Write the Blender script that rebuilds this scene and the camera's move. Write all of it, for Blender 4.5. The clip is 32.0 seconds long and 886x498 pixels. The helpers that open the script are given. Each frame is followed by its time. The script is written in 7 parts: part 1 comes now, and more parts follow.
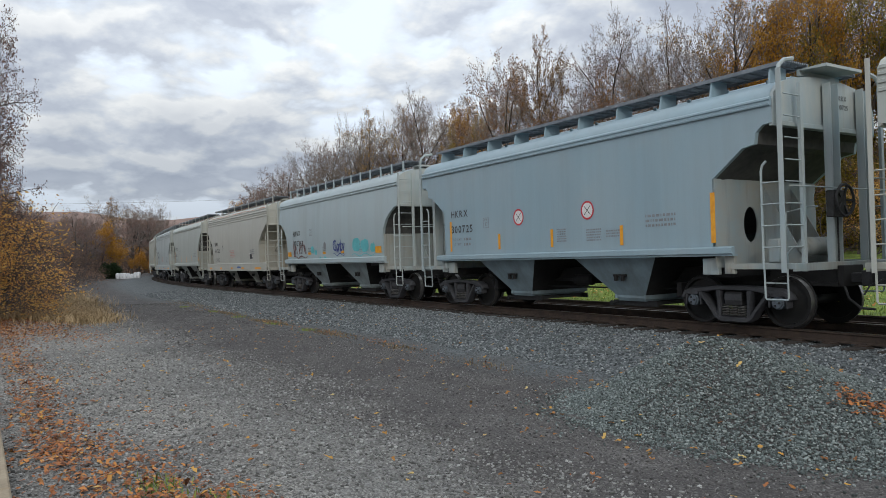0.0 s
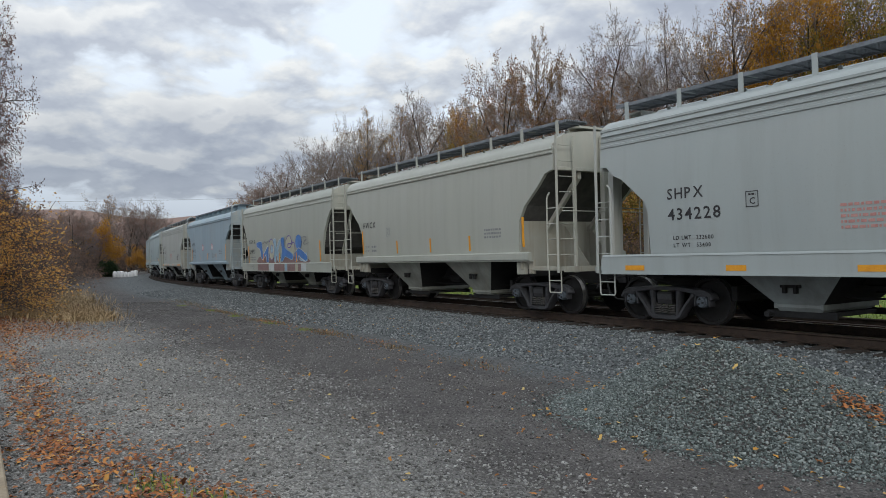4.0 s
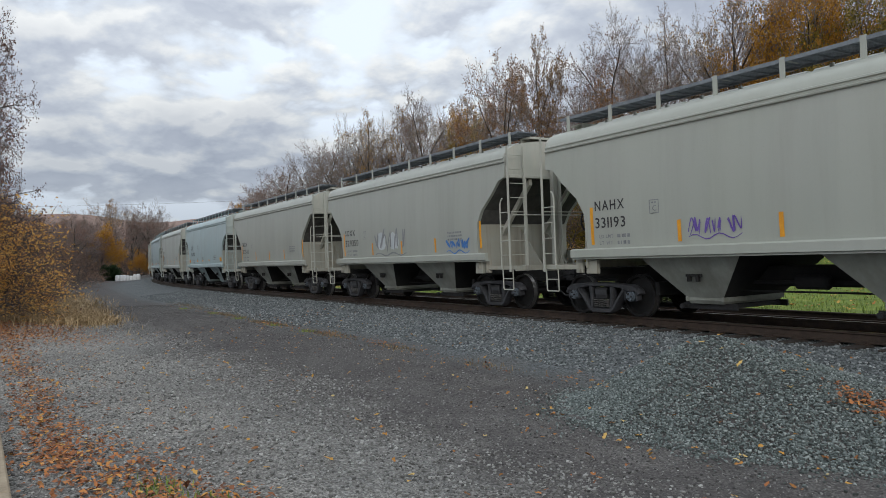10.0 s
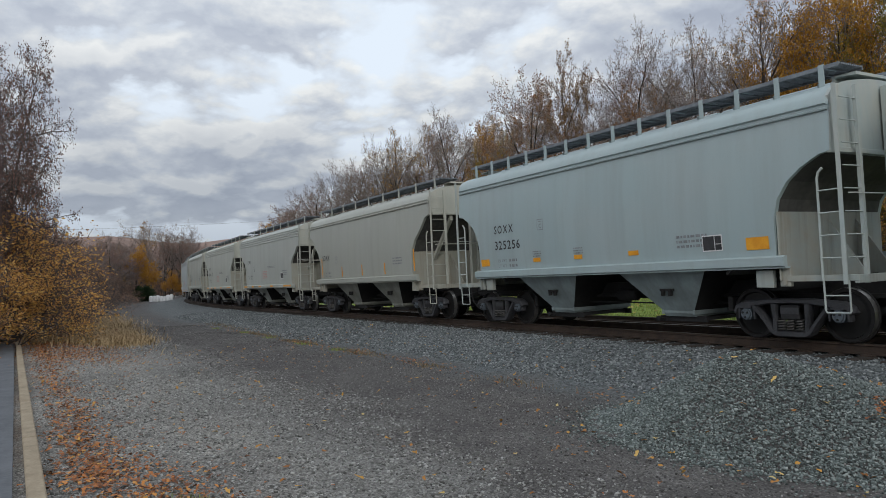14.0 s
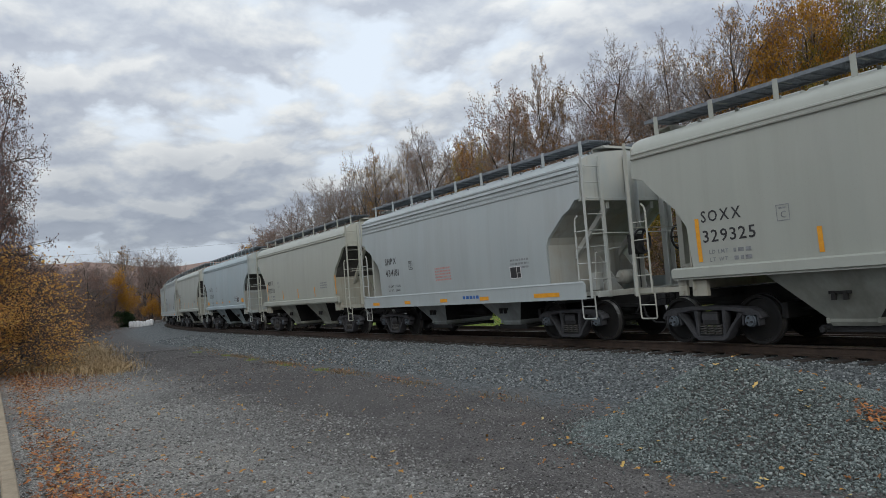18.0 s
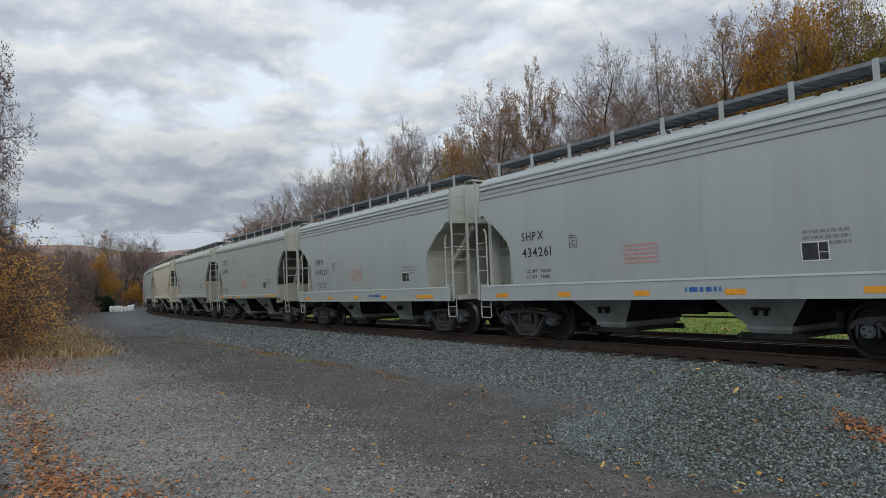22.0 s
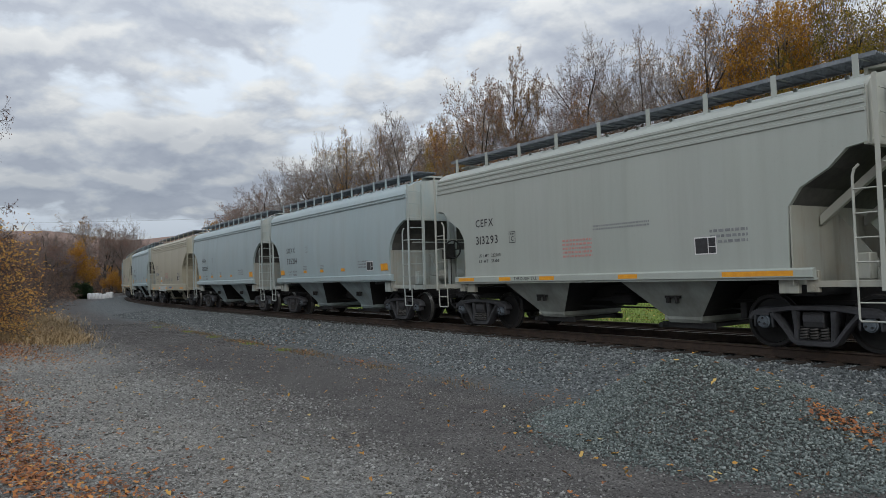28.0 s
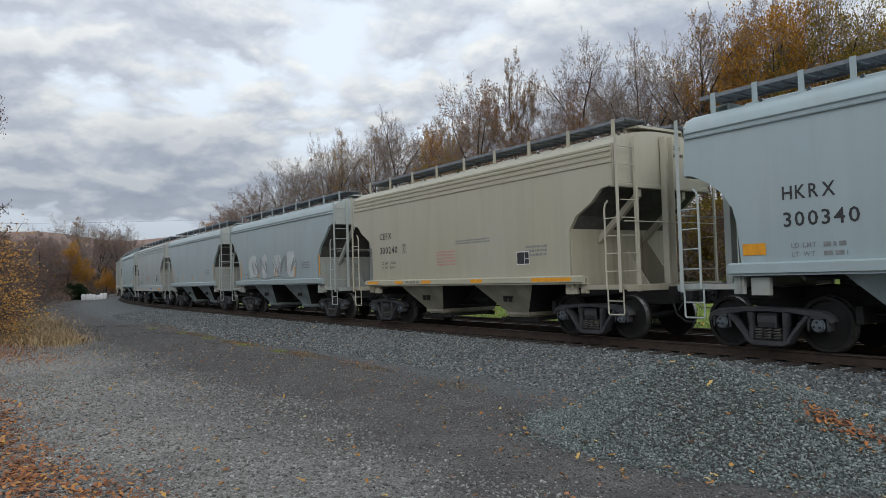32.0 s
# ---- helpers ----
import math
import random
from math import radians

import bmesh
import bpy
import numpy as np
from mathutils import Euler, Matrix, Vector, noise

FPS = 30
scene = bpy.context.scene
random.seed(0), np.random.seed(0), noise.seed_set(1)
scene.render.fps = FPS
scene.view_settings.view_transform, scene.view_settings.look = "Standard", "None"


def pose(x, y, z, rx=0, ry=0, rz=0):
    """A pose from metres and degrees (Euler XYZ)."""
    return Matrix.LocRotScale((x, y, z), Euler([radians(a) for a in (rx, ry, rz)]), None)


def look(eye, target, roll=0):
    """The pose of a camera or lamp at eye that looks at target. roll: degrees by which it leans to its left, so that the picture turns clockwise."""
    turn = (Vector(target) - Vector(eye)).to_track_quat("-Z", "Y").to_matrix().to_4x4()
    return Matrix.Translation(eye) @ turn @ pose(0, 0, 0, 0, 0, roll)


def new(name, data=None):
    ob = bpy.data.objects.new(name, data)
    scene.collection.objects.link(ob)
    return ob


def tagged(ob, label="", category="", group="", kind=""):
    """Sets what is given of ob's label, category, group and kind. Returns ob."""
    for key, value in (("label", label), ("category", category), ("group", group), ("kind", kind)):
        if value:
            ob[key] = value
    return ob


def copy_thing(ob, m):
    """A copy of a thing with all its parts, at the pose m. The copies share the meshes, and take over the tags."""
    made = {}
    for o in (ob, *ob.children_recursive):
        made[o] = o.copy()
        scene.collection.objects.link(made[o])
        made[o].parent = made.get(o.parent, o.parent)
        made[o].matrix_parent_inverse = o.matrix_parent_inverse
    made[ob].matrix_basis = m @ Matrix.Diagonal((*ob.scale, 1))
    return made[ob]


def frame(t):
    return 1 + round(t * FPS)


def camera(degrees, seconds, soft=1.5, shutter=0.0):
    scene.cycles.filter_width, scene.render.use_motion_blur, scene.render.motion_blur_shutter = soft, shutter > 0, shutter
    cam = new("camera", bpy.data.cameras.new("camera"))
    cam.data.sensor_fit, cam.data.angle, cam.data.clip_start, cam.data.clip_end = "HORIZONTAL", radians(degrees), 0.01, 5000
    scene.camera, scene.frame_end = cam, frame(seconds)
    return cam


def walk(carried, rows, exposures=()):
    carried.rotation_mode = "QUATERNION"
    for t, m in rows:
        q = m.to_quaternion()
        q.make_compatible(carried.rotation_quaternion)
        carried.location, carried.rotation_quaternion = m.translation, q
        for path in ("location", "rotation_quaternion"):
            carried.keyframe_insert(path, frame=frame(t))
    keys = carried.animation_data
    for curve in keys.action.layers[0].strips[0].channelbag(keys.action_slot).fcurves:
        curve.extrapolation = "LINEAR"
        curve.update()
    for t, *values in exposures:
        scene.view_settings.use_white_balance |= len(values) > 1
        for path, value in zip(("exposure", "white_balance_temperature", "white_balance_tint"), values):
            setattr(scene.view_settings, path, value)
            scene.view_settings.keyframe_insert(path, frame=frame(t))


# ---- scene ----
cam = camera(63.62, 32.0, soft=0.8)

# ---------------------------------------------------------------- camera path
PATH = [
    (0.0, 8.330, -12.510, 1.410, 90.65, 1.61, 57.81),
    (0.5, 8.336, -12.512, 1.419, 90.71, 1.57, 57.76),
    (1.0, 8.326, -12.506, 1.410, 90.78, 1.71, 57.74),
    (1.5, 8.327, -12.513, 1.406, 90.83, 1.68, 57.64),
    (2.0, 8.326, -12.511, 1.413, 90.87, 1.43, 57.49),
    (2.5, 8.334, -12.514, 1.417, 90.92, 1.49, 57.57),
    (3.0, 8.345, -12.511, 1.416, 90.81, 1.63, 57.65),
    (3.5, 8.346, -12.516, 1.423, 90.70, 1.38, 57.72),
    (5.5, 8.337, -12.523, 1.414, 90.63, 1.15, 57.48),
    (6.0, 8.347, -12.517, 1.414, 90.65, 1.30, 57.61),
    (6.5, 8.349, -12.523, 1.409, 90.78, 1.09, 57.48),
    (7.0, 8.354, -12.519, 1.412, 90.82, 1.15, 57.45),
    (7.5, 8.347, -12.514, 1.414, 90.84, 1.32, 57.40),
    (8.0, 8.348, -12.508, 1.411, 90.98, 1.35, 57.45),
    (8.5, 8.363, -12.516, 1.416, 90.94, 1.37, 57.61),
    (9.0, 8.362, -12.510, 1.408, 90.82, 1.51, 57.61),
    (9.5, 8.345, -12.514, 1.416, 90.60, 1.49, 57.65),
    (10.0, 8.326, -12.507, 1.413, 90.68, 1.89, 57.78),
    (10.5, 8.309, -12.499, 1.429, 91.71, 2.55, 59.02),
    (11.0, 8.333, -12.495, 1.424, 92.93, 2.82, 60.72),
    (11.5, 8.369, -12.511, 1.422, 93.01, 3.26, 60.77),
    (12.0, 8.354, -12.511, 1.424, 92.98, 3.26, 61.00),
    (12.5, 8.360, -12.500, 1.421, 92.79, 3.23, 61.79),
    (13.0, 8.372, -12.525, 1.411, 92.08, 2.62, 61.19),
    (13.5, 8.345, -12.517, 1.410, 92.05, 2.82, 60.17),
    (14.0, 8.363, -12.516, 1.421, 92.13, 2.63, 60.07),
    (14.5, 8.349, -12.507, 1.420, 92.18, 2.45, 60.13),
    (16.5, 8.367, -12.517, 1.415, 92.32, 2.73, 59.71),
    (17.0, 8.372, -12.515, 1.414, 92.35, 3.03, 59.35),
    (17.5, 8.344, -12.501, 1.418, 92.58, 3.60, 58.46),
    (18.0, 8.378, -12.506, 1.427, 93.31, 4.39, 58.69),
    (18.5, 8.389, -12.517, 1.425, 93.31, 4.23, 58.70),
    (19.0, 8.392, -12.521, 1.425, 93.16, 3.60, 58.48),
    (19.5, 8.379, -12.521, 1.426, 92.96, 3.03, 57.96),
    (20.0, 8.369, -12.527, 1.429, 92.93, 2.73, 57.86),
    (20.5, 8.381, -12.530, 1.428, 92.88, 2.63, 57.84),
    (21.0, 8.360, -12.526, 1.411, 92.94, 2.32, 57.67),
    (21.5, 8.363, -12.541, 1.415, 92.98, 2.38, 57.51),
    (22.0, 8.362, -12.543, 1.414, 92.97, 2.24, 57.42),
    (22.5, 8.360, -12.537, 1.408, 92.99, 1.67, 57.19),
    (23.0, 8.357, -12.535, 1.407, 92.99, 1.77, 56.63),
    (23.5, 8.358, -12.535, 1.411, 93.02, 1.81, 56.37),
    (24.0, 8.357, -12.533, 1.406, 93.01, 1.69, 56.33),
    (24.5, 8.345, -12.532, 1.406, 92.97, 1.76, 56.14),
    (25.0, 8.348, -12.537, 1.413, 92.96, 1.62, 56.11),
    (25.5, 8.363, -12.535, 1.408, 92.82, 1.79, 56.04),
    (27.5, 8.358, -12.530, 1.416, 92.09, 1.74, 56.12),
    (28.0, 8.351, -12.528, 1.409, 92.12, 1.74, 55.98),
    (28.5, 8.344, -12.522, 1.411, 92.11, 1.83, 55.85),
    (29.0, 8.346, -12.527, 1.413, 92.08, 1.57, 55.82),
    (29.5, 8.355, -12.531, 1.419, 92.04, 1.53, 55.88),
    (30.0, 8.351, -12.533, 1.409, 92.13, 1.72, 55.85),
    (30.5, 8.341, -12.530, 1.410, 92.15, 1.75, 55.79),
    (31.0, 8.346, -12.536, 1.409, 92.20, 1.77, 55.76),
    (31.5, 8.338, -12.532, 1.409, 92.22, 1.65, 55.70),
    (32.0, 8.330, -12.533, 1.403, 92.25, 1.61, 55.59),
]
walk(cam, [(r[0], pose(r[1], r[2], r[3], r[4], r[5], r[6])) for r in PATH],
     exposures=[(0, -0.02), (2, -0.09), (6, -0.13), (10, -0.08), (11.5, -0.08), (13.2, -0.22), (19, -0.24), (25, -0.25), (27.9, -0.27), (29.2, -0.18), (32, -0.17)])

# ---------------------------------------------------------------- sky and sun
def lk(nt, a, b):
    nt.links.new(a, b)


def nd(nt, kind, **kw):
    n = nt.nodes.new(kind)
    for k, v in kw.items():
        n.inputs[k.replace("_", " ")].default_value = v
    return n


def mathn(nt, op, a, b=None, clamp=False):
    n = nt.nodes.new("ShaderNodeMath")
    n.operation, n.use_clamp = op, clamp
    for i, v in enumerate((a, b)):
        if v is None:
            continue
        if isinstance(v, (int, float)):
            n.inputs[i].default_value = v
        else:
            lk(nt, v, n.inputs[i])
    return n.outputs[0]


def ramp(nt, fac, stops):
    n = nt.nodes.new("ShaderNodeValToRGB")
    el = n.color_ramp.elements
    while len(el) < len(stops):
        el.new(0.5)
    for e, (p, c) in zip(el, stops):
        e.position = p
        e.color = (*c, 1) if len(c) == 3 else c
    lk(nt, fac, n.inputs[0])
    return n.outputs[0]


def mix(nt, fac, a, b, mode="MIX"):
    n = nt.nodes.new("ShaderNodeMix")
    n.data_type, n.blend_type = "RGBA", mode
    for i, v in ((0, fac), (6, a), (7, b)):
        if isinstance(v, (int, float)):
            n.inputs[i].default_value = v
        elif isinstance(v, tuple):
            n.inputs[i].default_value = (*v, 1)
        else:
            lk(nt, v, n.inputs[i])
    return n.outputs[2]


def noise_tex(nt, vec, scale, detail=4.0, rough=0.55, dist=0.0):
    n = nd(nt, "ShaderNodeTexNoise", Scale=scale, Detail=detail, Roughness=rough, Distortion=dist)
    if vec is not None:
        lk(nt, vec, n.inputs["Vector"])
    return n.outputs["Fac"]


SUN_ELEV, SUN_TURN = 24.0, 120.0
world = bpy.data.worlds.new("world")
scene.world = world
world.use_nodes = True
nt = world.node_tree
nt.nodes.clear()
sky = nt.nodes.new("ShaderNodeTexSky")
sky.sky_type, sky.sun_disc = "NISHITA", False
sky.sun_elevation, sky.sun_rotation = radians(SUN_ELEV), radians(SUN_TURN)
sky.air_density, sky.dust_density = 1.0, 2.0
co = nt.nodes.new("ShaderNodeTexCoord").outputs["Generated"]
sep = nt.nodes.new("ShaderNodeSeparateXYZ")
lk(nt, co, sep.inputs[0])


def cloud_deck(lift):
    """Density of a broken cloud deck, seen in perspective on a flat layer overhead; lift shifts the look-up away from the standpoint."""
    low = mathn(nt, "ADD", mathn(nt, "MAXIMUM", sep.outputs[2], 0.0), 0.30 + lift)
    c = nt.nodes.new("ShaderNodeCombineXYZ")
    lk(nt, mathn(nt, "ADD", mathn(nt, "DIVIDE", sep.outputs[0], low), 3.1), c.inputs[0])
    lk(nt, mathn(nt, "ADD", mathn(nt, "DIVIDE", sep.outputs[1], low), 1.7), c.inputs[1])
    wide = noise_tex(nt, c.outputs[0], 1.5, 3.0, 0.5, 0.2)
    puff = noise_tex(nt, c.outputs[0], 3.3, 8.0, 0.5, 0.15)
    wisp = noise_tex(nt, c.outputs[0], 9.0, 5.0, 0.55, 0.3)
    both = mathn(nt, "ADD", mathn(nt, "MULTIPLY", wide, 0.32), mathn(nt, "MULTIPLY", puff, 0.59))
    return mathn(nt, "ADD", both, mathn(nt, "MULTIPLY", wisp, 0.09))


here, above = cloud_deck(0.0), cloud_deck(0.016)
base = ramp(nt, sep.outputs[2], [(0.0, (0.53, 0.55, 0.61)), (0.06, (0.47, 0.505, 0.575)), (0.17, (0.63, 0.655, 0.71)), (0.30, (0.80, 0.825, 0.88)), (0.45, (0.90, 0.94, 1.01)), (0.65, (1.0, 1.03, 1.08))])
cover = ramp(nt, here, [(0.415, (0, 0, 0)), (0.465, (1, 1, 1))])
lit = mathn(nt, "ADD", mathn(nt, "MULTIPLY", mathn(nt, "SUBTRACT", here, above), 11.0), 0.47, True)
depth = ramp(nt, here, [(0.43, (1.08, 1.06, 1.02)), (0.50, (0.93, 0.92, 0.915)), (0.60, (0.75, 0.755, 0.78))])
shade = ramp(nt, lit, [(0.10, (0.80, 0.81, 0.85)), (0.48, (0.98, 0.98, 0.985)), (0.72, (1.14, 1.11, 1.06)), (1.0, (1.34, 1.28, 1.18))])
body = mix(nt, 1.0, mix(nt, 1.0, base, shade, "MULTIPLY"), depth, "MULTIPLY")
open_sky = mix(nt, ramp(nt, sep.outputs[2], [(0.04, (0.15, 0.15, 0.15)), (0.26, (0.9, 0.9, 0.9))]), base, (0.98, 1.04, 1.13))
cl = mix(nt, cover, open_sky, body)
veil = mix(nt, 0.92, sky.outputs[0], mix(nt, 1.0, cl, (10.7, 11.25, 11.6), "MULTIPLY"))
bg = nt.nodes.new("ShaderNodeBackground")
bg.inputs[1].default_value = 0.095
lk(nt, veil, bg.inputs[0])
out = nt.nodes.new("ShaderNodeOutputWorld")
lk(nt, bg.outputs[0], out.inputs[0])

sun = new("sun", bpy.data.lights.new("sun", "SUN"))
sun.data.energy, sun.data.angle, sun.data.color = 0.85, radians(20), (1.0, 0.985, 0.93)
az = radians(SUN_TURN)
sun_dir = Vector((math.sin(az) * math.cos(radians(SUN_ELEV)), math.cos(az) * math.cos(radians(SUN_ELEV)), math.sin(radians(SUN_ELEV))))
sun.matrix_world = look(sun_dir * 300, (0, 0, 0))


# ---------------------------------------------------------------- materials
def material(name, rough=0.6, metal=0.0):
    m = bpy.data.materials.new(name)
    m.use_nodes = True
    nt = m.node_tree
    b = nt.nodes["Principled BSDF"]
    b.inputs["Roughness"].default_value, b.inputs["Metallic"].default_value = rough, metal
    return m, nt, b


def bump(nt, b, height, strength=0.3, dist=0.02):
    n = nd(nt, "ShaderNodeBump", Strength=strength, Distance=dist)
    lk(nt, height, n.inputs["Height"])
    lk(nt, n.outputs[0], b.inputs["Normal"])


def objco(nt):
    return nt.nodes.new("ShaderNodeTexCoord").outputs["Object"]


def scaled(nt, vec, s):
    n = nt.nodes.new("ShaderNodeMapping")
    n.inputs["Scale"].default_value = s
    lk(nt, vec, n.inputs[0])
    return n.outputs[0]


def plain(name, c1, c2, scale=6.0, rough=0.6, metal=0.0, bmp=0.0, detail=4.0, c3=None):
    """Colour that wanders between two tones at two scales."""
    m, nt, b = material(name, rough, metal)
    co = objco(nt)
    a, f = noise_tex(nt, co, scale, detail), noise_tex(nt, co, scale * 7, 3.0)
    k = mathn(nt, "ADD", mathn(nt, "MULTIPLY", a, 0.65), mathn(nt, "MULTIPLY", f, 0.35))
    stops = [(0.35, c1), (0.65, c2)] + ([(0.78, c3)] if c3 else [])
    lk(nt, ramp(nt, k, stops), b.inputs["Base Color"])
    if bmp:
        bump(nt, b, f, bmp, 0.01)
    return m


def car_paint(name, dirt=0.5, rough=0.42):
    """Railcar paint: the car's own colour, with faded patches, streaks that run down, and road dirt near the bottom seams."""
    m, nt, b = material(name, rough)
    info = nt.nodes.new("ShaderNodeObjectInfo")
    add = nt.nodes.new("ShaderNodeVectorMath")
    lk(nt, objco(nt), add.inputs[0])
    lk(nt, mathn(nt, "MULTIPLY", info.outputs["Random"], 40.0), add.inputs[1])
    co = add.outputs[0]
    wide = noise_tex(nt, co, 0.55, 5.0, 0.6)
    streak = noise_tex(nt, scaled(nt, co, (2.2, 2.2, 0.16)), 1.3, 6.0, 0.65)
    grit = noise_tex(nt, co, 38.0, 3.0)
    tone = mix(nt, mathn(nt, "MULTIPLY", ramp(nt, wide, [(0.4, (0, 0, 0)), (0.75, (1, 1, 1))]), 0.22), info.outputs["Color"], (0.46, 0.46, 0.45))
    st = mathn(nt, "MULTIPLY", ramp(nt, streak, [(0.46, (0, 0, 0)), (0.78, (1, 1, 1))]), dirt)
    tone = mix(nt, st, tone, (0.17, 0.145, 0.115))
    tone = mix(nt, mathn(nt, "MULTIPLY", ramp(nt, grit, [(0.62, (0, 0, 0)), (0.75, (1, 1, 1))]), 0.18), tone, (0.20, 0.17, 0.14))
    sheet = ramp(nt, noise_tex(nt, scaled(nt, co, (1.0, 1.0, 0.10)), 1.1, 4.0, 0.6), [(0.32, (0.972, 0.972, 0.968)), (0.62, (1.01, 1.01, 1.01))])
    tone = mix(nt, 1.0, tone, sheet, "MULTIPLY")
    lk(nt, tone, b.inputs["Base Color"])
    lk(nt, mathn(nt, "ADD", mathn(nt, "MULTIPLY", wide, 0.25), rough - 0.1), b.inputs["Roughness"])
    bump(nt, b, noise_tex(nt, scaled(nt, co, (1.0, 1.0, 0.5)), 0.9, 2.0), 0.25, 0.03)
    return m


def grimy_paint():
    """Paint on the hopper bays under a dark film of dirt."""
    m, nt, b = material("railcar_paint_grimy", 0.7)
    info = nt.nodes.new("ShaderNodeObjectInfo")
    co = objco(nt)
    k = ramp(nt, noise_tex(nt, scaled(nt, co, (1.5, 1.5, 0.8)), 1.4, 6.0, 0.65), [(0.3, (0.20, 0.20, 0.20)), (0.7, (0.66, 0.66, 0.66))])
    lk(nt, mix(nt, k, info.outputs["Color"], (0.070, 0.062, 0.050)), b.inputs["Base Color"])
    return m


M_paint = car_paint("railcar_paint", 0.17)
M_paint_low = grimy_paint()


def dusty_paint():
    """Paint under a coat of tan brake and cargo dust."""
    m, nt, b = material("dust_coated_paint", 0.7)
    info = nt.nodes.new("ShaderNodeObjectInfo")
    co = objco(nt)
    a = noise_tex(nt, co, 1.3, 5.0, 0.65)
    k = ramp(nt, a, [(0.3, (0.2, 0.2, 0.2)), (0.7, (0.85, 0.85, 0.85))])
    tone = mix(nt, k, info.outputs["Color"], (0.36, 0.325, 0.255))
    run = noise_tex(nt, scaled(nt, co, (4.0, 4.0, 0.3)), 1.5, 5.0, 0.6)
    tone = mix(nt, mathn(nt, "MULTIPLY", ramp(nt, run, [(0.5, (0, 0, 0)), (0.75, (1, 1, 1))]), 0.35), tone, (0.11, 0.085, 0.06))
    lk(nt, tone, b.inputs["Base Color"])
    return m


M_dust = dusty_paint()


def end_paint():
    """Paint of ends and ladders, chalky and dulled by pale dust."""
    m, nt, b = material("chalky_end_paint", 0.6)
    info = nt.nodes.new("ShaderNodeObjectInfo")
    co = objco(nt)
    k = ramp(nt, noise_tex(nt, scaled(nt, co, (1.6, 1.6, 0.6)), 1.2, 5.0, 0.65), [(0.3, (0.12, 0.12, 0.12)), (0.7, (0.68, 0.68, 0.68))])
    tone = mix(nt, k, info.outputs["Color"], (0.52, 0.50, 0.43))
    run = noise_tex(nt, scaled(nt, co, (5.0, 5.0, 0.4)), 1.4, 5.0, 0.6)
    tone = mix(nt, mathn(nt, "MULTIPLY", ramp(nt, run, [(0.55, (0, 0, 0)), (0.75, (1, 1, 1))]), 0.3), tone, (0.22, 0.18, 0.13))
    lk(nt, tone, b.inputs["Base Color"])
    return m


M_end = end_paint()
# shade below the overhanging car end is put into this dark colour
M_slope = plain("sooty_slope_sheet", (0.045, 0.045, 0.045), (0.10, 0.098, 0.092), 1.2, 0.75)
# near-black base colour carries the shade beneath the cars
M_undershade = plain("sooty_underside", (0.006, 0.006, 0.007), (0.018, 0.0175, 0.017), 1.5, 0.85)
M_galv = plain("galvanised_grating", (0.15, 0.17, 0.19), (0.25, 0.275, 0.30), 5.0, 0.55, 0.3)
M_steel = plain("grimy_cast_steel", (0.012, 0.012, 0.013), (0.030, 0.030, 0.032), 4.0, 0.7, 0.1, 0.3, c3=(0.065, 0.052, 0.042))
M_truck = plain("dusty_cast_steel", (0.026, 0.027, 0.031), (0.062, 0.063, 0.069), 4.0, 0.6, 0.1, 0.3, c3=(0.10, 0.092, 0.085))
M_spring = plain("worn_spring_steel", (0.07, 0.068, 0.066), (0.15, 0.145, 0.14), 9.0, 0.45, 0.4)
M_wheel = plain("wheel_steel", (0.005, 0.0048, 0.0048), (0.014, 0.013, 0.0125), 3.0, 0.65, 0.2)
M_tread = plain("bright_tread", (0.25, 0.24, 0.23), (0.40, 0.39, 0.38), 8.0, 0.35, 0.9)
M_cap = plain("bearing_cap_paint", (0.07, 0.085, 0.10), (0.15, 0.18, 0.21), 9.0, 0.5, 0.2)
M_black = plain("black_rubber", (0.02, 0.02, 0.02), (0.045, 0.045, 0.045), 8.0, 0.75)
M_letter = plain("black_stencil_paint", (0.02, 0.02, 0.022), (0.05, 0.05, 0.055), 10.0, 0.5)
M_faint = plain("worn_small_lettering", (0.16, 0.17, 0.18), (0.30, 0.31, 0.32), 10.0, 0.6)
M_red = plain("red_sign_paint", (0.50, 0.03, 0.045), (0.62, 0.06, 0.07), 10.0, 0.5)
M_faintred = plain("faded_red_lettering", (0.48, 0.20, 0.18), (0.60, 0.34, 0.30), 10.0, 0.6)
M_white = plain("white_panel_paint", (0.68, 0.68, 0.67), (0.80, 0.80, 0.79), 10.0, 0.5)
M_orange = plain("orange_reflective_strip", (0.72, 0.29, 0.02), (0.86, 0.40, 0.03), 8.0, 0.4)
M_tape = plain("blue_panel_lettering", (0.02, 0.09, 0.33), (0.04, 0.16, 0.45), 10.0, 0.5)
M_number = plain("dark_blue_stencil_paint", (0.01, 0.06, 0.15), (0.02, 0.10, 0.22), 10.0, 0.5)
M_rail = plain("rusty_rail_side", (0.026, 0.018, 0.014), (0.065, 0.042, 0.030), 5.0, 0.8, 0.1, 0.4)
M_railtop = plain("polished_railhead", (0.34, 0.34, 0.34), (0.52, 0.52, 0.52), 3.0, 0.28, 1.0)
M_tie = plain("creosoted_tie", (0.020, 0.016, 0.014), (0.055, 0.044, 0.036), 5.0, 0.9, 0.0, 0.5)


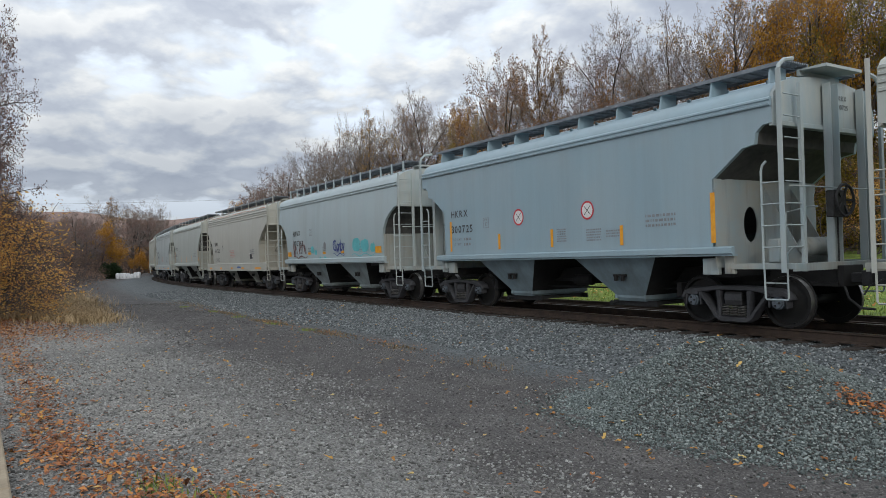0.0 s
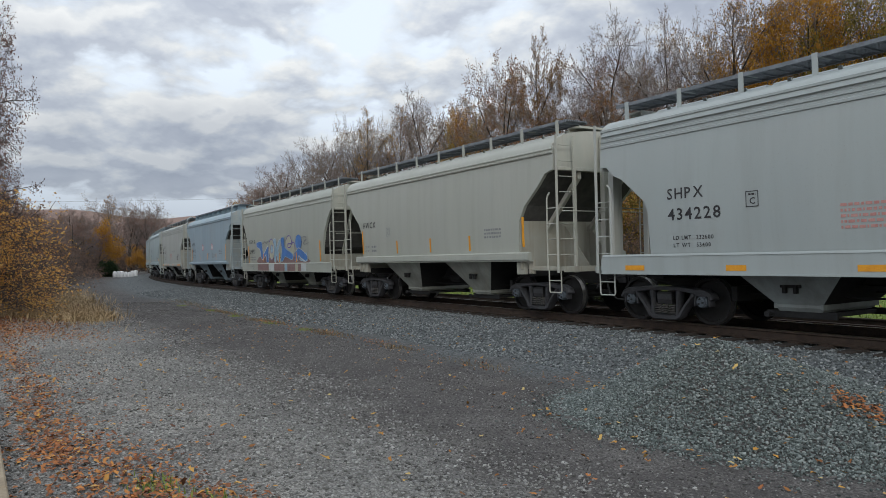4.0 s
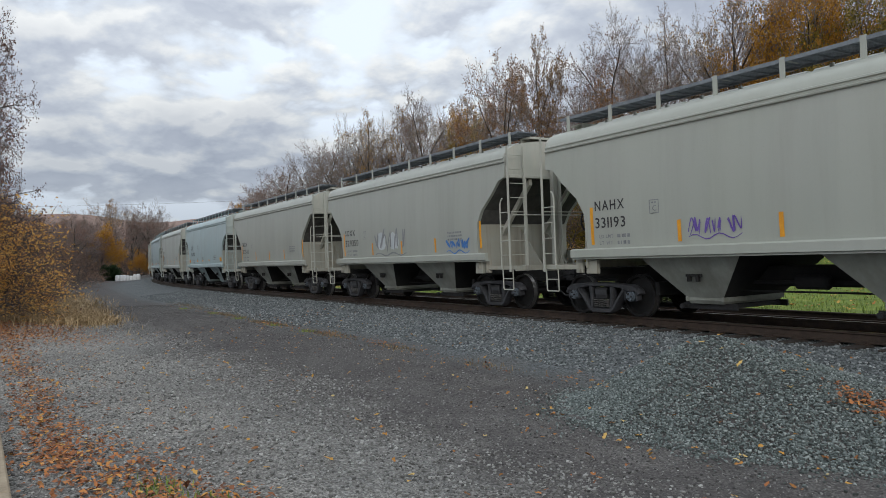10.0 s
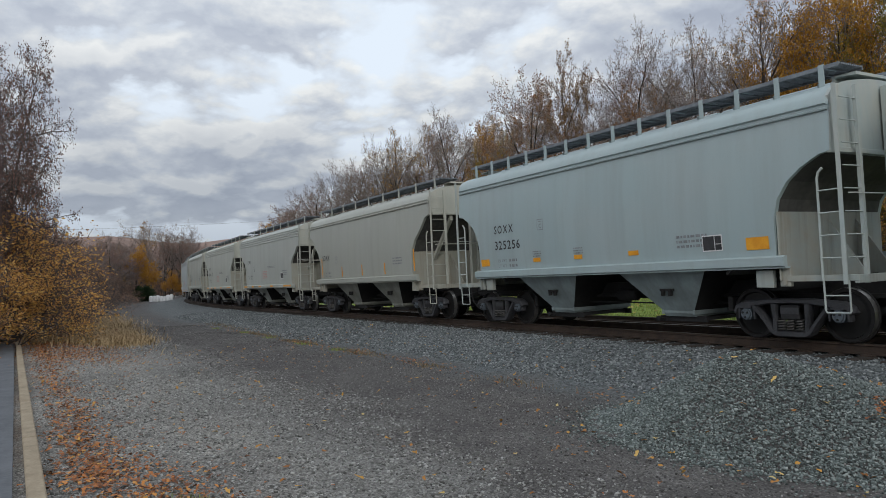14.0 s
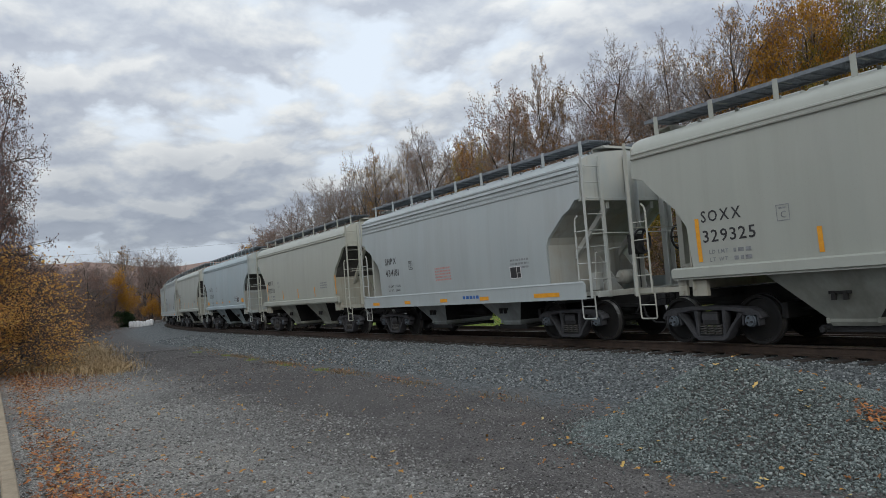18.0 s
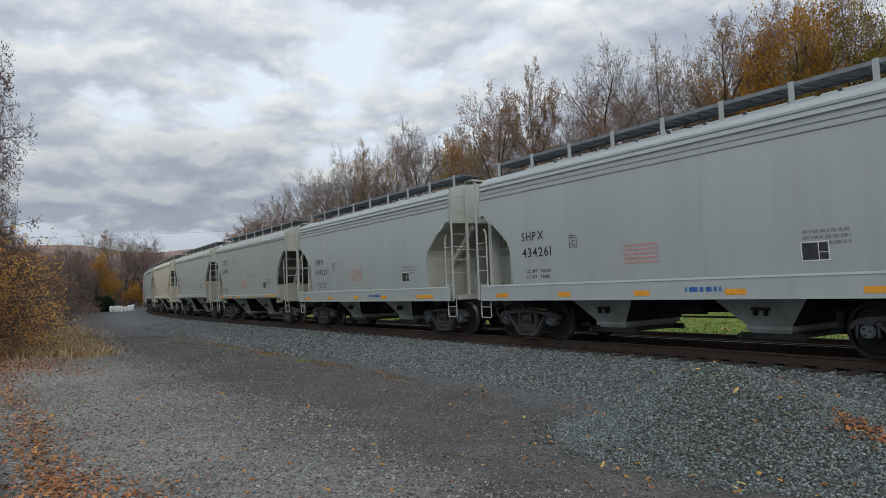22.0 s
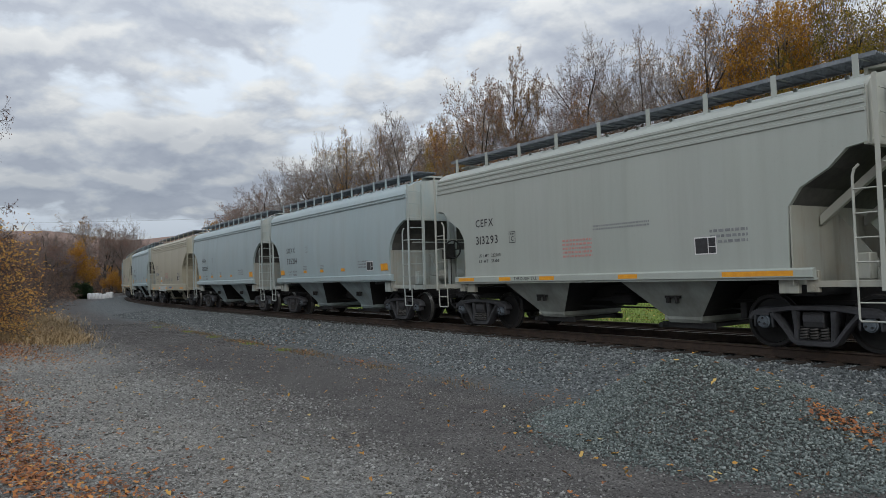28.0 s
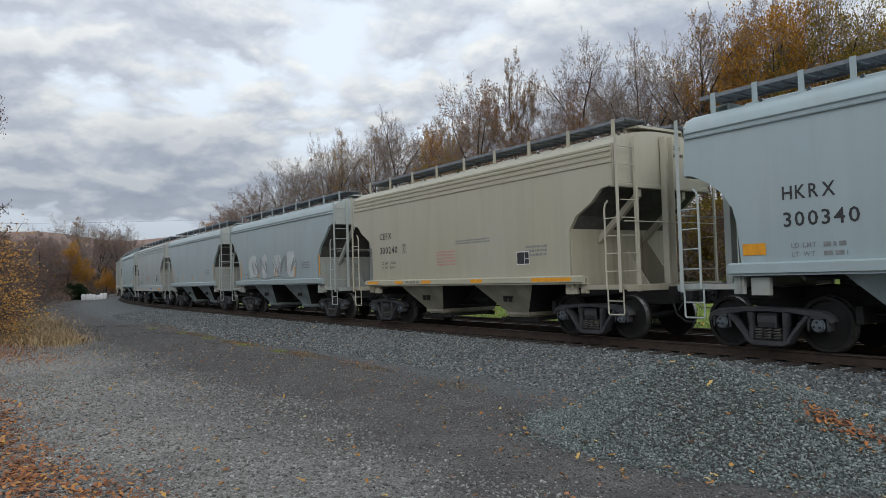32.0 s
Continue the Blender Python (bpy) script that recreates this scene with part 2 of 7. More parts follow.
# ---------------------------------------------------------------- mesh tools
class Mesh:
    """Gathers vertices and faces; every adder takes metres."""

    def __init__(self):
        self.v, self.f, self.m = [], [], []

    def add(self, verts, faces, mat=0):
        n = len(self.v)
        self.v.extend(tuple(p) for p in verts)
        self.f.extend(tuple(i + n for i in f) for f in faces)
        self.m.extend([mat] * len(faces))
        return self

    def box(self, c, s, mat=0, rot=None):
        x, y, z = (a / 2 for a in s)
        b = min(x, y, z) * 0.18
        vs = []
        for dx in (-1, 1):
            for dy in (-1, 1):
                for dz in (-1, 1):
                    vs += [(dx * (x - b), dy * (y - b), dz * z), (dx * (x - b), dy * y, dz * (z - b)), (dx * x, dy * (y - b), dz * (z - b))]
        vs = [Vector(p) for p in vs]
        if rot is not None:
            vs = [rot @ p for p in vs]
        vs = [p + Vector(c) for p in vs]
        k = lambda dx, dy, dz, a: ((dx > 0) * 4 + (dy > 0) * 2 + (dz > 0)) * 3 + a
        fs = []
        for d in (-1, 1):
            q = [k(-1, -1, d, 0), k(1, -1, d, 0), k(1, 1, d, 0), k(-1, 1, d, 0)]
            fs.append(q if d > 0 else q[::-1])
            q = [k(-1, d, -1, 1), k(-1, d, 1, 1), k(1, d, 1, 1), k(1, d, -1, 1)]
            fs.append(q if d > 0 else q[::-1])
            q = [k(d, -1, -1, 2), k(d, 1, -1, 2), k(d, 1, 1, 2), k(d, -1, 1, 2)]
            fs.append(q if d > 0 else q[::-1])
        for a in (-1, 1):
            for e in (-1, 1):
                for pair in ((k(-1, a, e, 0), k(1, a, e, 0), k(1, a, e, 1), k(-1, a, e, 1)), (k(a, -1, e, 0), k(a, 1, e, 0), k(a, 1, e, 2), k(a, -1, e, 2)),
                             (k(a, e, -1, 1), k(a, e, 1, 1), k(a, e, 1, 2), k(a, e, -1, 2))):
                    fs.append(pair)
        for dx in (-1, 1):
            for dy in (-1, 1):
                for dz in (-1, 1):
                    fs.append((k(dx, dy, dz, 0), k(dx, dy, dz, 1), k(dx, dy, dz, 2)))
        return self.add(vs, fs, mat)

    def brick(self, c, s, mat=0, rot=None):
        """A box with sharp edges, 12 triangles."""
        x, y, z = (a / 2 for a in s)
        vs = [Vector((dx * x, dy * y, dz * z)) for dx in (-1, 1) for dy in (-1, 1) for dz in (-1, 1)]
        if rot is not None:
            vs = [rot @ p for p in vs]
        vs = [p + Vector(c) for p in vs]
        return self.add(vs, [(0, 1, 3, 2), (4, 6, 7, 5), (0, 4, 5, 1), (2, 3, 7, 6), (0, 2, 6, 4), (1, 5, 7, 3)], mat)

    def tube(self, pts, radii, n=6, mat=0, caps=True):
        """A round bar along points."""
        pts = [Vector(p) for p in pts]
        if isinstance(radii, (int, float)):
            radii = [radii] * len(pts)
        rings, a = [], None
        for i, p in enumerate(pts):
            d = (pts[min(i + 1, len(pts) - 1)] - pts[max(i - 1, 0)]).normalized()
            if a is None:
                a = d.orthogonal().normalized()
            a = (a - d * a.dot(d)).normalized()
            c = d.cross(a)
            rings.append([p + (a * math.cos(2 * math.pi * j / n) + c * math.sin(2 * math.pi * j / n)) * radii[i] for j in range(n)])
        vs = [p for r in rings for p in r]
        fs = [(i * n + j, i * n + (j + 1) % n, (i + 1) * n + (j + 1) % n, (i + 1) * n + j) for i in range(len(pts) - 1) for j in range(n)]
        if caps:
            fs += [tuple(range(n))[::-1], tuple(range((len(pts) - 1) * n, len(pts) * n))]
        return self.add(vs, fs, mat)

    def prism(self, poly, axis, lo, hi, mat=0):
        """A polygon (two coordinates) drawn out along an axis."""
        def at(p, t):
            return {"x": (t, p[0], p[1]), "y": (p[0], t, p[1]), "z": (p[0], p[1], t)}[axis]
        n = len(poly)
        vs = [at(p, lo) for p in poly] + [at(p, hi) for p in poly]
        fs = [tuple(range(n))[::-1], tuple(range(n, 2 * n))] + [(i, (i + 1) % n, n + (i + 1) % n, n + i) for i in range(n)]
        return self.add(vs, fs, mat)

    def lathe(self, prof, n=24, mat=0, centre=(0, 0, 0), axis="y"):
        """A profile of (along, radius) turned round an axis."""
        vs, fs = [], []
        for a, r in prof:
            for j in range(n):
                c, s = math.cos(2 * math.pi * j / n) * r, math.sin(2 * math.pi * j / n) * r
                p = {"y": (c, a, s), "x": (a, c, s), "z": (c, s, a)}[axis]
                vs.append((p[0] + centre[0], p[1] + centre[1], p[2] + centre[2]))
        for i in range(len(prof) - 1):
            fs += [(i * n + j, i * n + (j + 1) % n, (i + 1) * n + (j + 1) % n, (i + 1) * n + j) for j in range(n)]
        return self.add(vs, fs, mat)

    def mesh(self, name, mats, smooth=0):
        me = bpy.data.meshes.new(name)
        me.from_pydata(self.v, [], self.f)
        for m in mats if isinstance(mats, (list, tuple)) else [mats]:
            me.materials.append(m)
        if len(me.materials) > 1:
            me.polygons.foreach_set("material_index", self.m)
        bm = bmesh.new()
        bm.from_mesh(me)
        bmesh.ops.recalc_face_normals(bm, faces=bm.faces)
        bm.to_mesh(me)
        bm.free()
        if smooth:
            me.polygons.foreach_set("use_smooth", [True] * len(me.polygons))
            me.set_sharp_from_angle(angle=radians(smooth))
        me.update()
        return me


def part(name, data, parent, label="", place=None):
    """One mesh object under a thing or a part."""
    ob = new(name, data)
    ob.parent = parent
    if place is not None:
        ob.matrix_basis = place
    if label:
        ob["label"] = label
    return ob


def thing(name, label, category, group="", kind="", data=None, place=None):
    ob = tagged(new(name, data), label, category, group, kind)
    if place is not None:
        ob.matrix_basis = place
    return ob


# ---------------------------------------------------------------- the track's line
# straight past the lot, then bending away behind the trees
BEND, RADIUS, SKEW = -30.0, 325.0, 0.0065
GO, OFF = Vector((1, -SKEW, 0)).normalized(), Vector((SKEW, 1, 0)).normalized()
BEND_AT = GO * BEND
BEND_MID = BEND_AT + OFF * RADIUS


def along(s, d=0.0, z=0.0):
    """The place s metres along the track, d metres from its centre towards the gravel lot."""
    if s >= BEND:
        p = GO * s - OFF * d
    else:
        a = min((BEND - s) / RADIUS, 1.1)
        out = (-OFF * math.cos(a) - GO * math.sin(a))
        p = BEND_MID + out * (RADIUS + d)
        rest = (BEND - s) - a * RADIUS
        if rest > 0:
            p += (OFF * math.sin(a) - GO * math.cos(a)) * rest
    return Vector((p.x, p.y, z))


def heading(s):
    d = along(s + 0.5) - along(s - 0.5)
    return math.degrees(math.atan2(d.y, d.x))


def offset(x, y):
    """Distance from the track's centre towards the lot (numpy arrays or numbers)."""
    straight = -(y + SKEW * x)
    bent = np.hypot(x - BEND_MID.x, y - BEND_MID.y) - RADIUS
    return np.where(x > BEND, straight, bent)


def ground_height(x, y):
    """Height of the ground sheet: lot, dirt road, ballast bed, lawn behind the track and wooded bank."""
    d = offset(x, y)
    return np.interp(d, [-400, -90, -45, -22, -11, -7.4, -5.5, -2.7, -1.9, 1.75, 4.9, 8, 12.5, 20, 60, 400],
                     [9.0, 8.0, 4.2, 0.7, -0.24, -0.42, -0.46, -0.45, -0.24, -0.22, -0.52, -0.45, -0.25, -0.2, -0.1, 0.0])


def pile_height(x, y):
    """The heap of fresh ballast dumped beside the track."""
    dx, dy = x - 2.85, y + 5.35
    r = np.sqrt((dx / np.where(dx > 0, 2.75, 1.75)) ** 2 + (dy / np.where(dy > 0, 2.3, 1.62)) ** 2)
    return 0.98 * np.clip(1.05 - np.sqrt(r * r + 0.02), 0, 1) ** 1.12


def surface(x, y):
    h = ground_height(x, y) + pile_height(x, y)
    return h + 0.025 * np.sin(x * 0.9 + 1.3 * np.sin(y * 0.7)) * np.cos(y * 1.1 + 0.5) * (offset(x, y) > 2)


# ---------------------------------------------------------------- ground
def ground_material():
    m, nt, b = material("ground_soil_and_gravel", 0.9)
    co = objco(nt)
    sep = nt.nodes.new("ShaderNodeSeparateXYZ")
    lk(nt, co, sep.inputs[0])
    bx, by = mathn(nt, "SUBTRACT", sep.outputs[0], BEND_MID.x), mathn(nt, "SUBTRACT", sep.outputs[1], BEND_MID.y)
    bent = mathn(nt, "SUBTRACT", mathn(nt, "SQRT", mathn(nt, "ADD", mathn(nt, "MULTIPLY", bx, bx), mathn(nt, "MULTIPLY", by, by))), RADIUS)
    straight = mathn(nt, "MULTIPLY", mathn(nt, "ADD", sep.outputs[1], mathn(nt, "MULTIPLY", sep.outputs[0], SKEW)), -1.0)
    past = mathn(nt, "GREATER_THAN", sep.outputs[0], BEND)
    d = mathn(nt, "ADD", mathn(nt, "MULTIPLY", straight, past), mathn(nt, "MULTIPLY", bent, mathn(nt, "SUBTRACT", 1.0, past)))
    wob = mathn(nt, "MULTIPLY", mathn(nt, "SUBTRACT", noise_tex(nt, co, 0.55, 5.0, 0.6), 0.5), 2.4)
    dw = mathn(nt, "ADD", d, wob)

    def band(lo, hi, soft):
        a = mathn(nt, "DIVIDE", mathn(nt, "SUBTRACT", dw, lo), soft, True)
        z = mathn(nt, "DIVIDE", mathn(nt, "SUBTRACT", hi, dw), soft, True)
        return mathn(nt, "MULTIPLY", a, z)
    vor = nd(nt, "ShaderNodeTexVoronoi", Scale=26.0)
    lk(nt, co, vor.inputs["Vector"])
    vor2 = nd(nt, "ShaderNodeTexVoronoi", Scale=62.0)
    lk(nt, co, vor2.inputs["Vector"])
    tone = nt.nodes.new("ShaderNodeSeparateColor")
    lk(nt, vor.outputs["Color"], tone.inputs[0])
    tone2 = nt.nodes.new("ShaderNodeSeparateColor")
    lk(nt, vor2.outputs["Color"], tone2.inputs[0])
    grain = noise_tex(nt, co, 120.0, 3.0)
    ballast = ramp(nt, tone.outputs[0], [(0.0, (0.045, 0.052, 0.055)), (0.5, (0.105, 0.118, 0.122)), (1.0, (0.20, 0.215, 0.22))])
    lot = ramp(nt, tone2.outputs[0], [(0.0, (0.10, 0.095, 0.085)), (0.5, (0.25, 0.238, 0.217)), (1.0, (0.48, 0.465, 0.43))])
    dirt = ramp(nt, mathn(nt, "ADD", mathn(nt, "MULTIPLY", noise_tex(nt, co, 1.1, 6.0, 0.65), 0.6), mathn(nt, "MULTIPLY", tone2.outputs[0], 0.4)),
                [(0.25, (0.045, 0.041, 0.040)), (0.55, (0.088, 0.081, 0.078)), (0.8, (0.20, 0.19, 0.18))])
    grass = ramp(nt, noise_tex(nt, co, 1.7, 6.0, 0.65), [(0.35, (0.10, 0.15, 0.025)), (0.6, (0.21, 0.29, 0.05)), (0.75, (0.30, 0.29, 0.08))])
    litter = ramp(nt, noise_tex(nt, co, 9.0, 5.0, 0.7), [(0.3, (0.05, 0.03, 0.018)), (0.5, (0.19, 0.085, 0.028)), (0.7, (0.32, 0.13, 0.03))])
    col = mix(nt, band(4.4, 10.2, 1.5), ballast, dirt)
    col = mix(nt, mathn(nt, "DIVIDE", mathn(nt, "SUBTRACT", dw, 8.3), 2.4, True), col, lot)
    # dirt shows through the thin gravel of the lot
    thin = mathn(nt, "MULTIPLY", ramp(nt, noise_tex(nt, co, 0.35, 5.0, 0.6), [(0.45, (0, 0, 0)), (0.62, (1, 1, 1))]), 0.55)
    col = mix(nt, mathn(nt, "MULTIPLY", thin, mathn(nt, "DIVIDE", mathn(nt, "SUBTRACT", d, 7.0), 2.0, True)), col, dirt)
    col = mix(nt, mathn(nt, "DIVIDE", mathn(nt, "SUBTRACT", dw, 12.6), 1.2, True), col, litter)
    col = mix(nt, mathn(nt, "DIVIDE", mathn(nt, "SUBTRACT", -5.15, d), 0.4, True), col, grass)
    col = mix(nt, mathn(nt, "DIVIDE", mathn(nt, "SUBTRACT", -24.0, dw), 6.0, True), col, litter)
    # oil stains plus painted shade of the train, across both track beds
    oil_and_shade = mathn(nt, "SUBTRACT", 1.0, mathn(nt, "DIVIDE", mathn(nt, "SUBTRACT", mathn(nt, "ABSOLUTE", mathn(nt, "ADD", d, 2.0)), 2.7), 0.6, True))
    col = mix(nt, mathn(nt, "MULTIPLY", oil_and_shade, 0.75), col, (0.022, 0.020, 0.019))
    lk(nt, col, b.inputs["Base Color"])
    hgt = mathn(nt, "ADD", mathn(nt, "MULTIPLY", vor.outputs["Distance"], 0.8), mathn(nt, "ADD", mathn(nt, "MULTIPLY", vor2.outputs["Distance"], 0.4), mathn(nt, "MULTIPLY", grain, 0.2)))
    bump(nt, b, hgt, 0.8, 0.03)
    return m


def axis_lines(spans):
    out = []
    for lo, hi, step in spans:
        out += list(np.arange(lo, hi, step))
    return np.array(out + [spans[-1][1]])


def build_ground():
    xs = axis_lines([(-3000, -700, 230), (-700, -200, 40), (-200, -60, 7), (-60, -14, 1.0), (-14, 9, 0.2), (9, 30, 1.5), (30, 500, 30), (500, 3000, 250)])
    ys = axis_lines([(-3000, -300, 270), (-300, -40, 20), (-40, -14, 1.3), (-14, 0, 0.2), (0, 14, 0.7), (14, 80, 3), (80, 500, 30), (500, 3000, 250)])
    X, Y = np.meshgrid(xs, ys, indexing="ij")
    Z = surface(X, Y)
    nx, ny = X.shape
    idx = np.arange(nx * ny).reshape(nx, ny)
    quads = np.stack([idx[:-1, :-1], idx[1:, :-1], idx[1:, 1:], idx[:-1, 1:]], -1).reshape(-1, 4)
    me = bpy.data.meshes.new("ground")
    me.from_pydata(np.stack([X, Y, Z], -1).reshape(-1, 3).tolist(), [], quads.tolist())
    me.polygons.foreach_set("use_smooth", [True] * len(me.polygons))
    me.materials.append(ground_material())
    thing("ground", "gravel lot, dirt road, ballast bed and lawn strewn with autumn leaves", "ground", kind="structure", data=me)


build_ground()


def fast_mesh(name, verts, faces, mat, per_face):
    """A mesh from arrays of equal-sided faces."""
    me = bpy.data.meshes.new(name)
    me.vertices.add(len(verts))
    me.vertices.foreach_set("co", np.asarray(verts, dtype=np.float32).ravel())
    n = len(faces)
    me.loops.add(n * per_face)
    me.loops.foreach_set("vertex_index", np.asarray(faces, dtype=np.int32).ravel())
    me.polygons.add(n)
    me.polygons.foreach_set("loop_start", np.arange(n, dtype=np.int32) * per_face)
    me.materials.append(mat)
    me.update(calc_edges=True)
    return me


def island_stone(name, stops, rough=0.85):
    m, nt, b = material(name, rough)
    g = nt.nodes.new("ShaderNodeNewGeometry")
    base = ramp(nt, g.outputs["Random Per Island"], stops)
    lk(nt, mix(nt, mathn(nt, "MULTIPLY", noise_tex(nt, objco(nt), 60.0, 3.0), 0.3), base, (0.09, 0.09, 0.085)), b.inputs["Base Color"])
    return m


M_stone = island_stone("crushed_trap_rock", [(0.0, (0.035, 0.042, 0.046)), (0.35, (0.12, 0.137, 0.142)), (0.8, (0.26, 0.285, 0.29)), (1.0, (0.48, 0.50, 0.50))])
M_fresh = island_stone("fresh_crushed_rock", [(0.0, (0.034, 0.043, 0.041)), (0.35, (0.112, 0.139, 0.134)), (0.8, (0.225, 0.265, 0.255)), (1.0, (0.40, 0.44, 0.42))])
M_grit = island_stone("dark_road_grit", [(0.0, (0.025, 0.023, 0.022)), (0.5, (0.085, 0.079, 0.075)), (0.85, (0.19, 0.18, 0.172)), (1.0, (0.40, 0.39, 0.375))])
M_pebble = island_stone("grey_lot_gravel", [(0.0, (0.07, 0.068, 0.062)), (0.35, (0.22, 0.216, 0.204)), (0.85, (0.38, 0.377, 0.36)), (1.0, (0.55, 0.545, 0.525))])

CUBE_V = np.array([(a, b, c) for a in (-1, 1) for b in (-1, 1) for c in (-1, 1)], dtype=float) * np.array([0.80, 0.62, 0.46])
CUBE_F = np.array([(0, 1, 3), (0, 3, 2), (4, 6, 7), (4, 7, 5), (0, 4, 5), (0, 5, 1), (2, 3, 7), (2, 7, 6), (0, 2, 6), (0, 6, 4), (1, 5, 7), (1, 7, 3)])


def stones(name, xy, size, mat, label, category, sink=0.25, tilt=0.9):
    """Many angular stones lying on the ground, in one mesh."""
    rng = np.random.default_rng(len(xy))
    n = len(xy)
    z = surface(xy[:, 0], xy[:, 1])
    sc = size[:, None] * rng.uniform(0.6, 1.25, (n, 3)) * 0.5
    v = CUBE_V[None] * sc[:, None, :] * rng.uniform(0.6, 1.2, (n, 8, 1)) + rng.normal(0, 0.13, (n, 8, 3)) * size[:, None, None] * 0.5
    a, c = rng.uniform(0, 2 * np.pi, n), rng.uniform(-tilt, tilt, n)
    ca, sa, cb, sb = np.cos(a)[:, None], np.sin(a)[:, None], np.cos(c)[:, None], np.sin(c)[:, None]
    x, y, w = v[..., 0], v[..., 1], v[..., 2]
    y, w = y * cb - w * sb, y * sb + w * cb
    x, y = x * ca - y * sa, x * sa + y * ca
    v = np.stack([x + xy[:, :1], y + xy[:, 1:2], w + (z + size * (0.5 - sink) * 0.7)[:, None]], -1)
    f = (CUBE_F[None] + (np.arange(n) * 8)[:, None, None]).reshape(-1, 3)
    thing(name, label, category, kind="stuff", data=fast_mesh(name, v.reshape(-1, 3), f, mat, 3))


def track_xy(rng, n, s0, s1, d0, d1):
    s, d = rng.uniform(s0, s1, n), rng.uniform(d0, d1, n)
    d = d + rng.normal(0, 0.3, n) * (d < d0 + 0.8) + 0.35 * np.sin(s * 0.8) * np.exp(-(d - d0)) * (d0 > 4)
    return np.array([along(float(a), float(b))[:2] for a, b in zip(s, d)])


def build_stones():
    rng = np.random.default_rng(5)
    near = track_xy(rng, 34000, -12, 9, 1.0, 4.5)
    far = track_xy(rng, 15000, -42, -12, 1.0, 4.9)
    far_side = track_xy(rng, 4000, -16, 9, -4.2, -0.9)
    xy = np.concatenate([near, far, far_side])
    stones("ballast_stones", xy, np.concatenate([rng.uniform(0.022, 0.054, 34000), rng.uniform(0.04, 0.07, 15000), rng.uniform(0.05, 0.08, 4000)]), M_stone,
           "blue-grey crushed rock ballast sloping down from the track", "ballast")
    n = 60000
    r, a = rng.uniform(0, 1, n) ** 0.5 * 1.02 + np.abs(rng.normal(0, 0.05, n)) + rng.exponential(0.09, n) * (rng.uniform(0, 1, n) < 0.25), rng.uniform(0, 2 * np.pi, n)
    px, py = r * np.cos(a), r * np.sin(a)
    xy = np.stack([2.85 + px * np.where(px > 0, 2.75, 1.75), -5.35 + py * np.where(py > 0, 2.3, 1.62)], -1)
    stones("ballast_heap_stones", xy, rng.uniform(0.015, 0.037, n), M_fresh, "heap of fresh blue-grey crushed rock beside the dirt road", "stone heap", 0.05, 1.2)
    xy = np.concatenate([track_xy(rng, 40000, -7, 7.2, 8.4, 12.45), track_xy(rng, 4000, -7, 7, 5.0, 8.6), track_xy(rng, 12000, -24, -7, 8.8, 12.6)])
    stones("lot_gravel", xy, np.concatenate([0.010 + 0.030 * rng.uniform(0, 1, 40000) ** 1.8, rng.uniform(0.008, 0.024, 4000), rng.uniform(0.015, 0.036, 12000)]), M_pebble,
           "loose grey gravel of the lot beside the dirt road", "gravel", 0.3, 0.5)
    xy = np.concatenate([track_xy(rng, 20000, -8, 7, 4.6, 9.6), track_xy(rng, 9000, -30, -8, 4.8, 9.4)])
    stones("road_grit", xy, np.concatenate([rng.uniform(0.008, 0.028, 20000), rng.uniform(0.02, 0.04, 9000)]), M_grit, "dark brown-grey grit of the dirt road", "gravel", 0.35)


build_stones()


# ---------------------------------------------------------------- track
def ribbon(name, prof, s0, s1, step, mats, d0=0.0, mat_of=None):
    """A profile of (d, z) swept along the track's line."""
    ss = np.arange(s0, s1 + step * 0.5, step)
    n, mb = len(prof), Mesh()
    vs = [along(s, d0 + p[0], p[1]) for s in ss for p in prof]
    fs, ms = [], []
    for i in range(len(ss) - 1):
        for j in range(n):
            fs.append((i * n + j, i * n + (j + 1) % n, (i + 1) * n + (j + 1) % n, (i + 1) * n + j))
            ms.append(mat_of[j] if mat_of else 0)
    mb.add(vs, fs)
    mb.m = ms
    return mb.mesh(name, mats)


RAIL_PROF = [(-0.036, -0.003), (-0.03, 0.0), (0.03, 0.0), (0.036, -0.003), (0.036, -0.035), (0.010, -0.048), (0.010, -0.145), (0.072, -0.165), (0.072, -0.175), (-0.072, -0.175),
             (-0.072, -0.165), (-0.010, -0.145), (-0.010, -0.048), (-0.036, -0.035)]


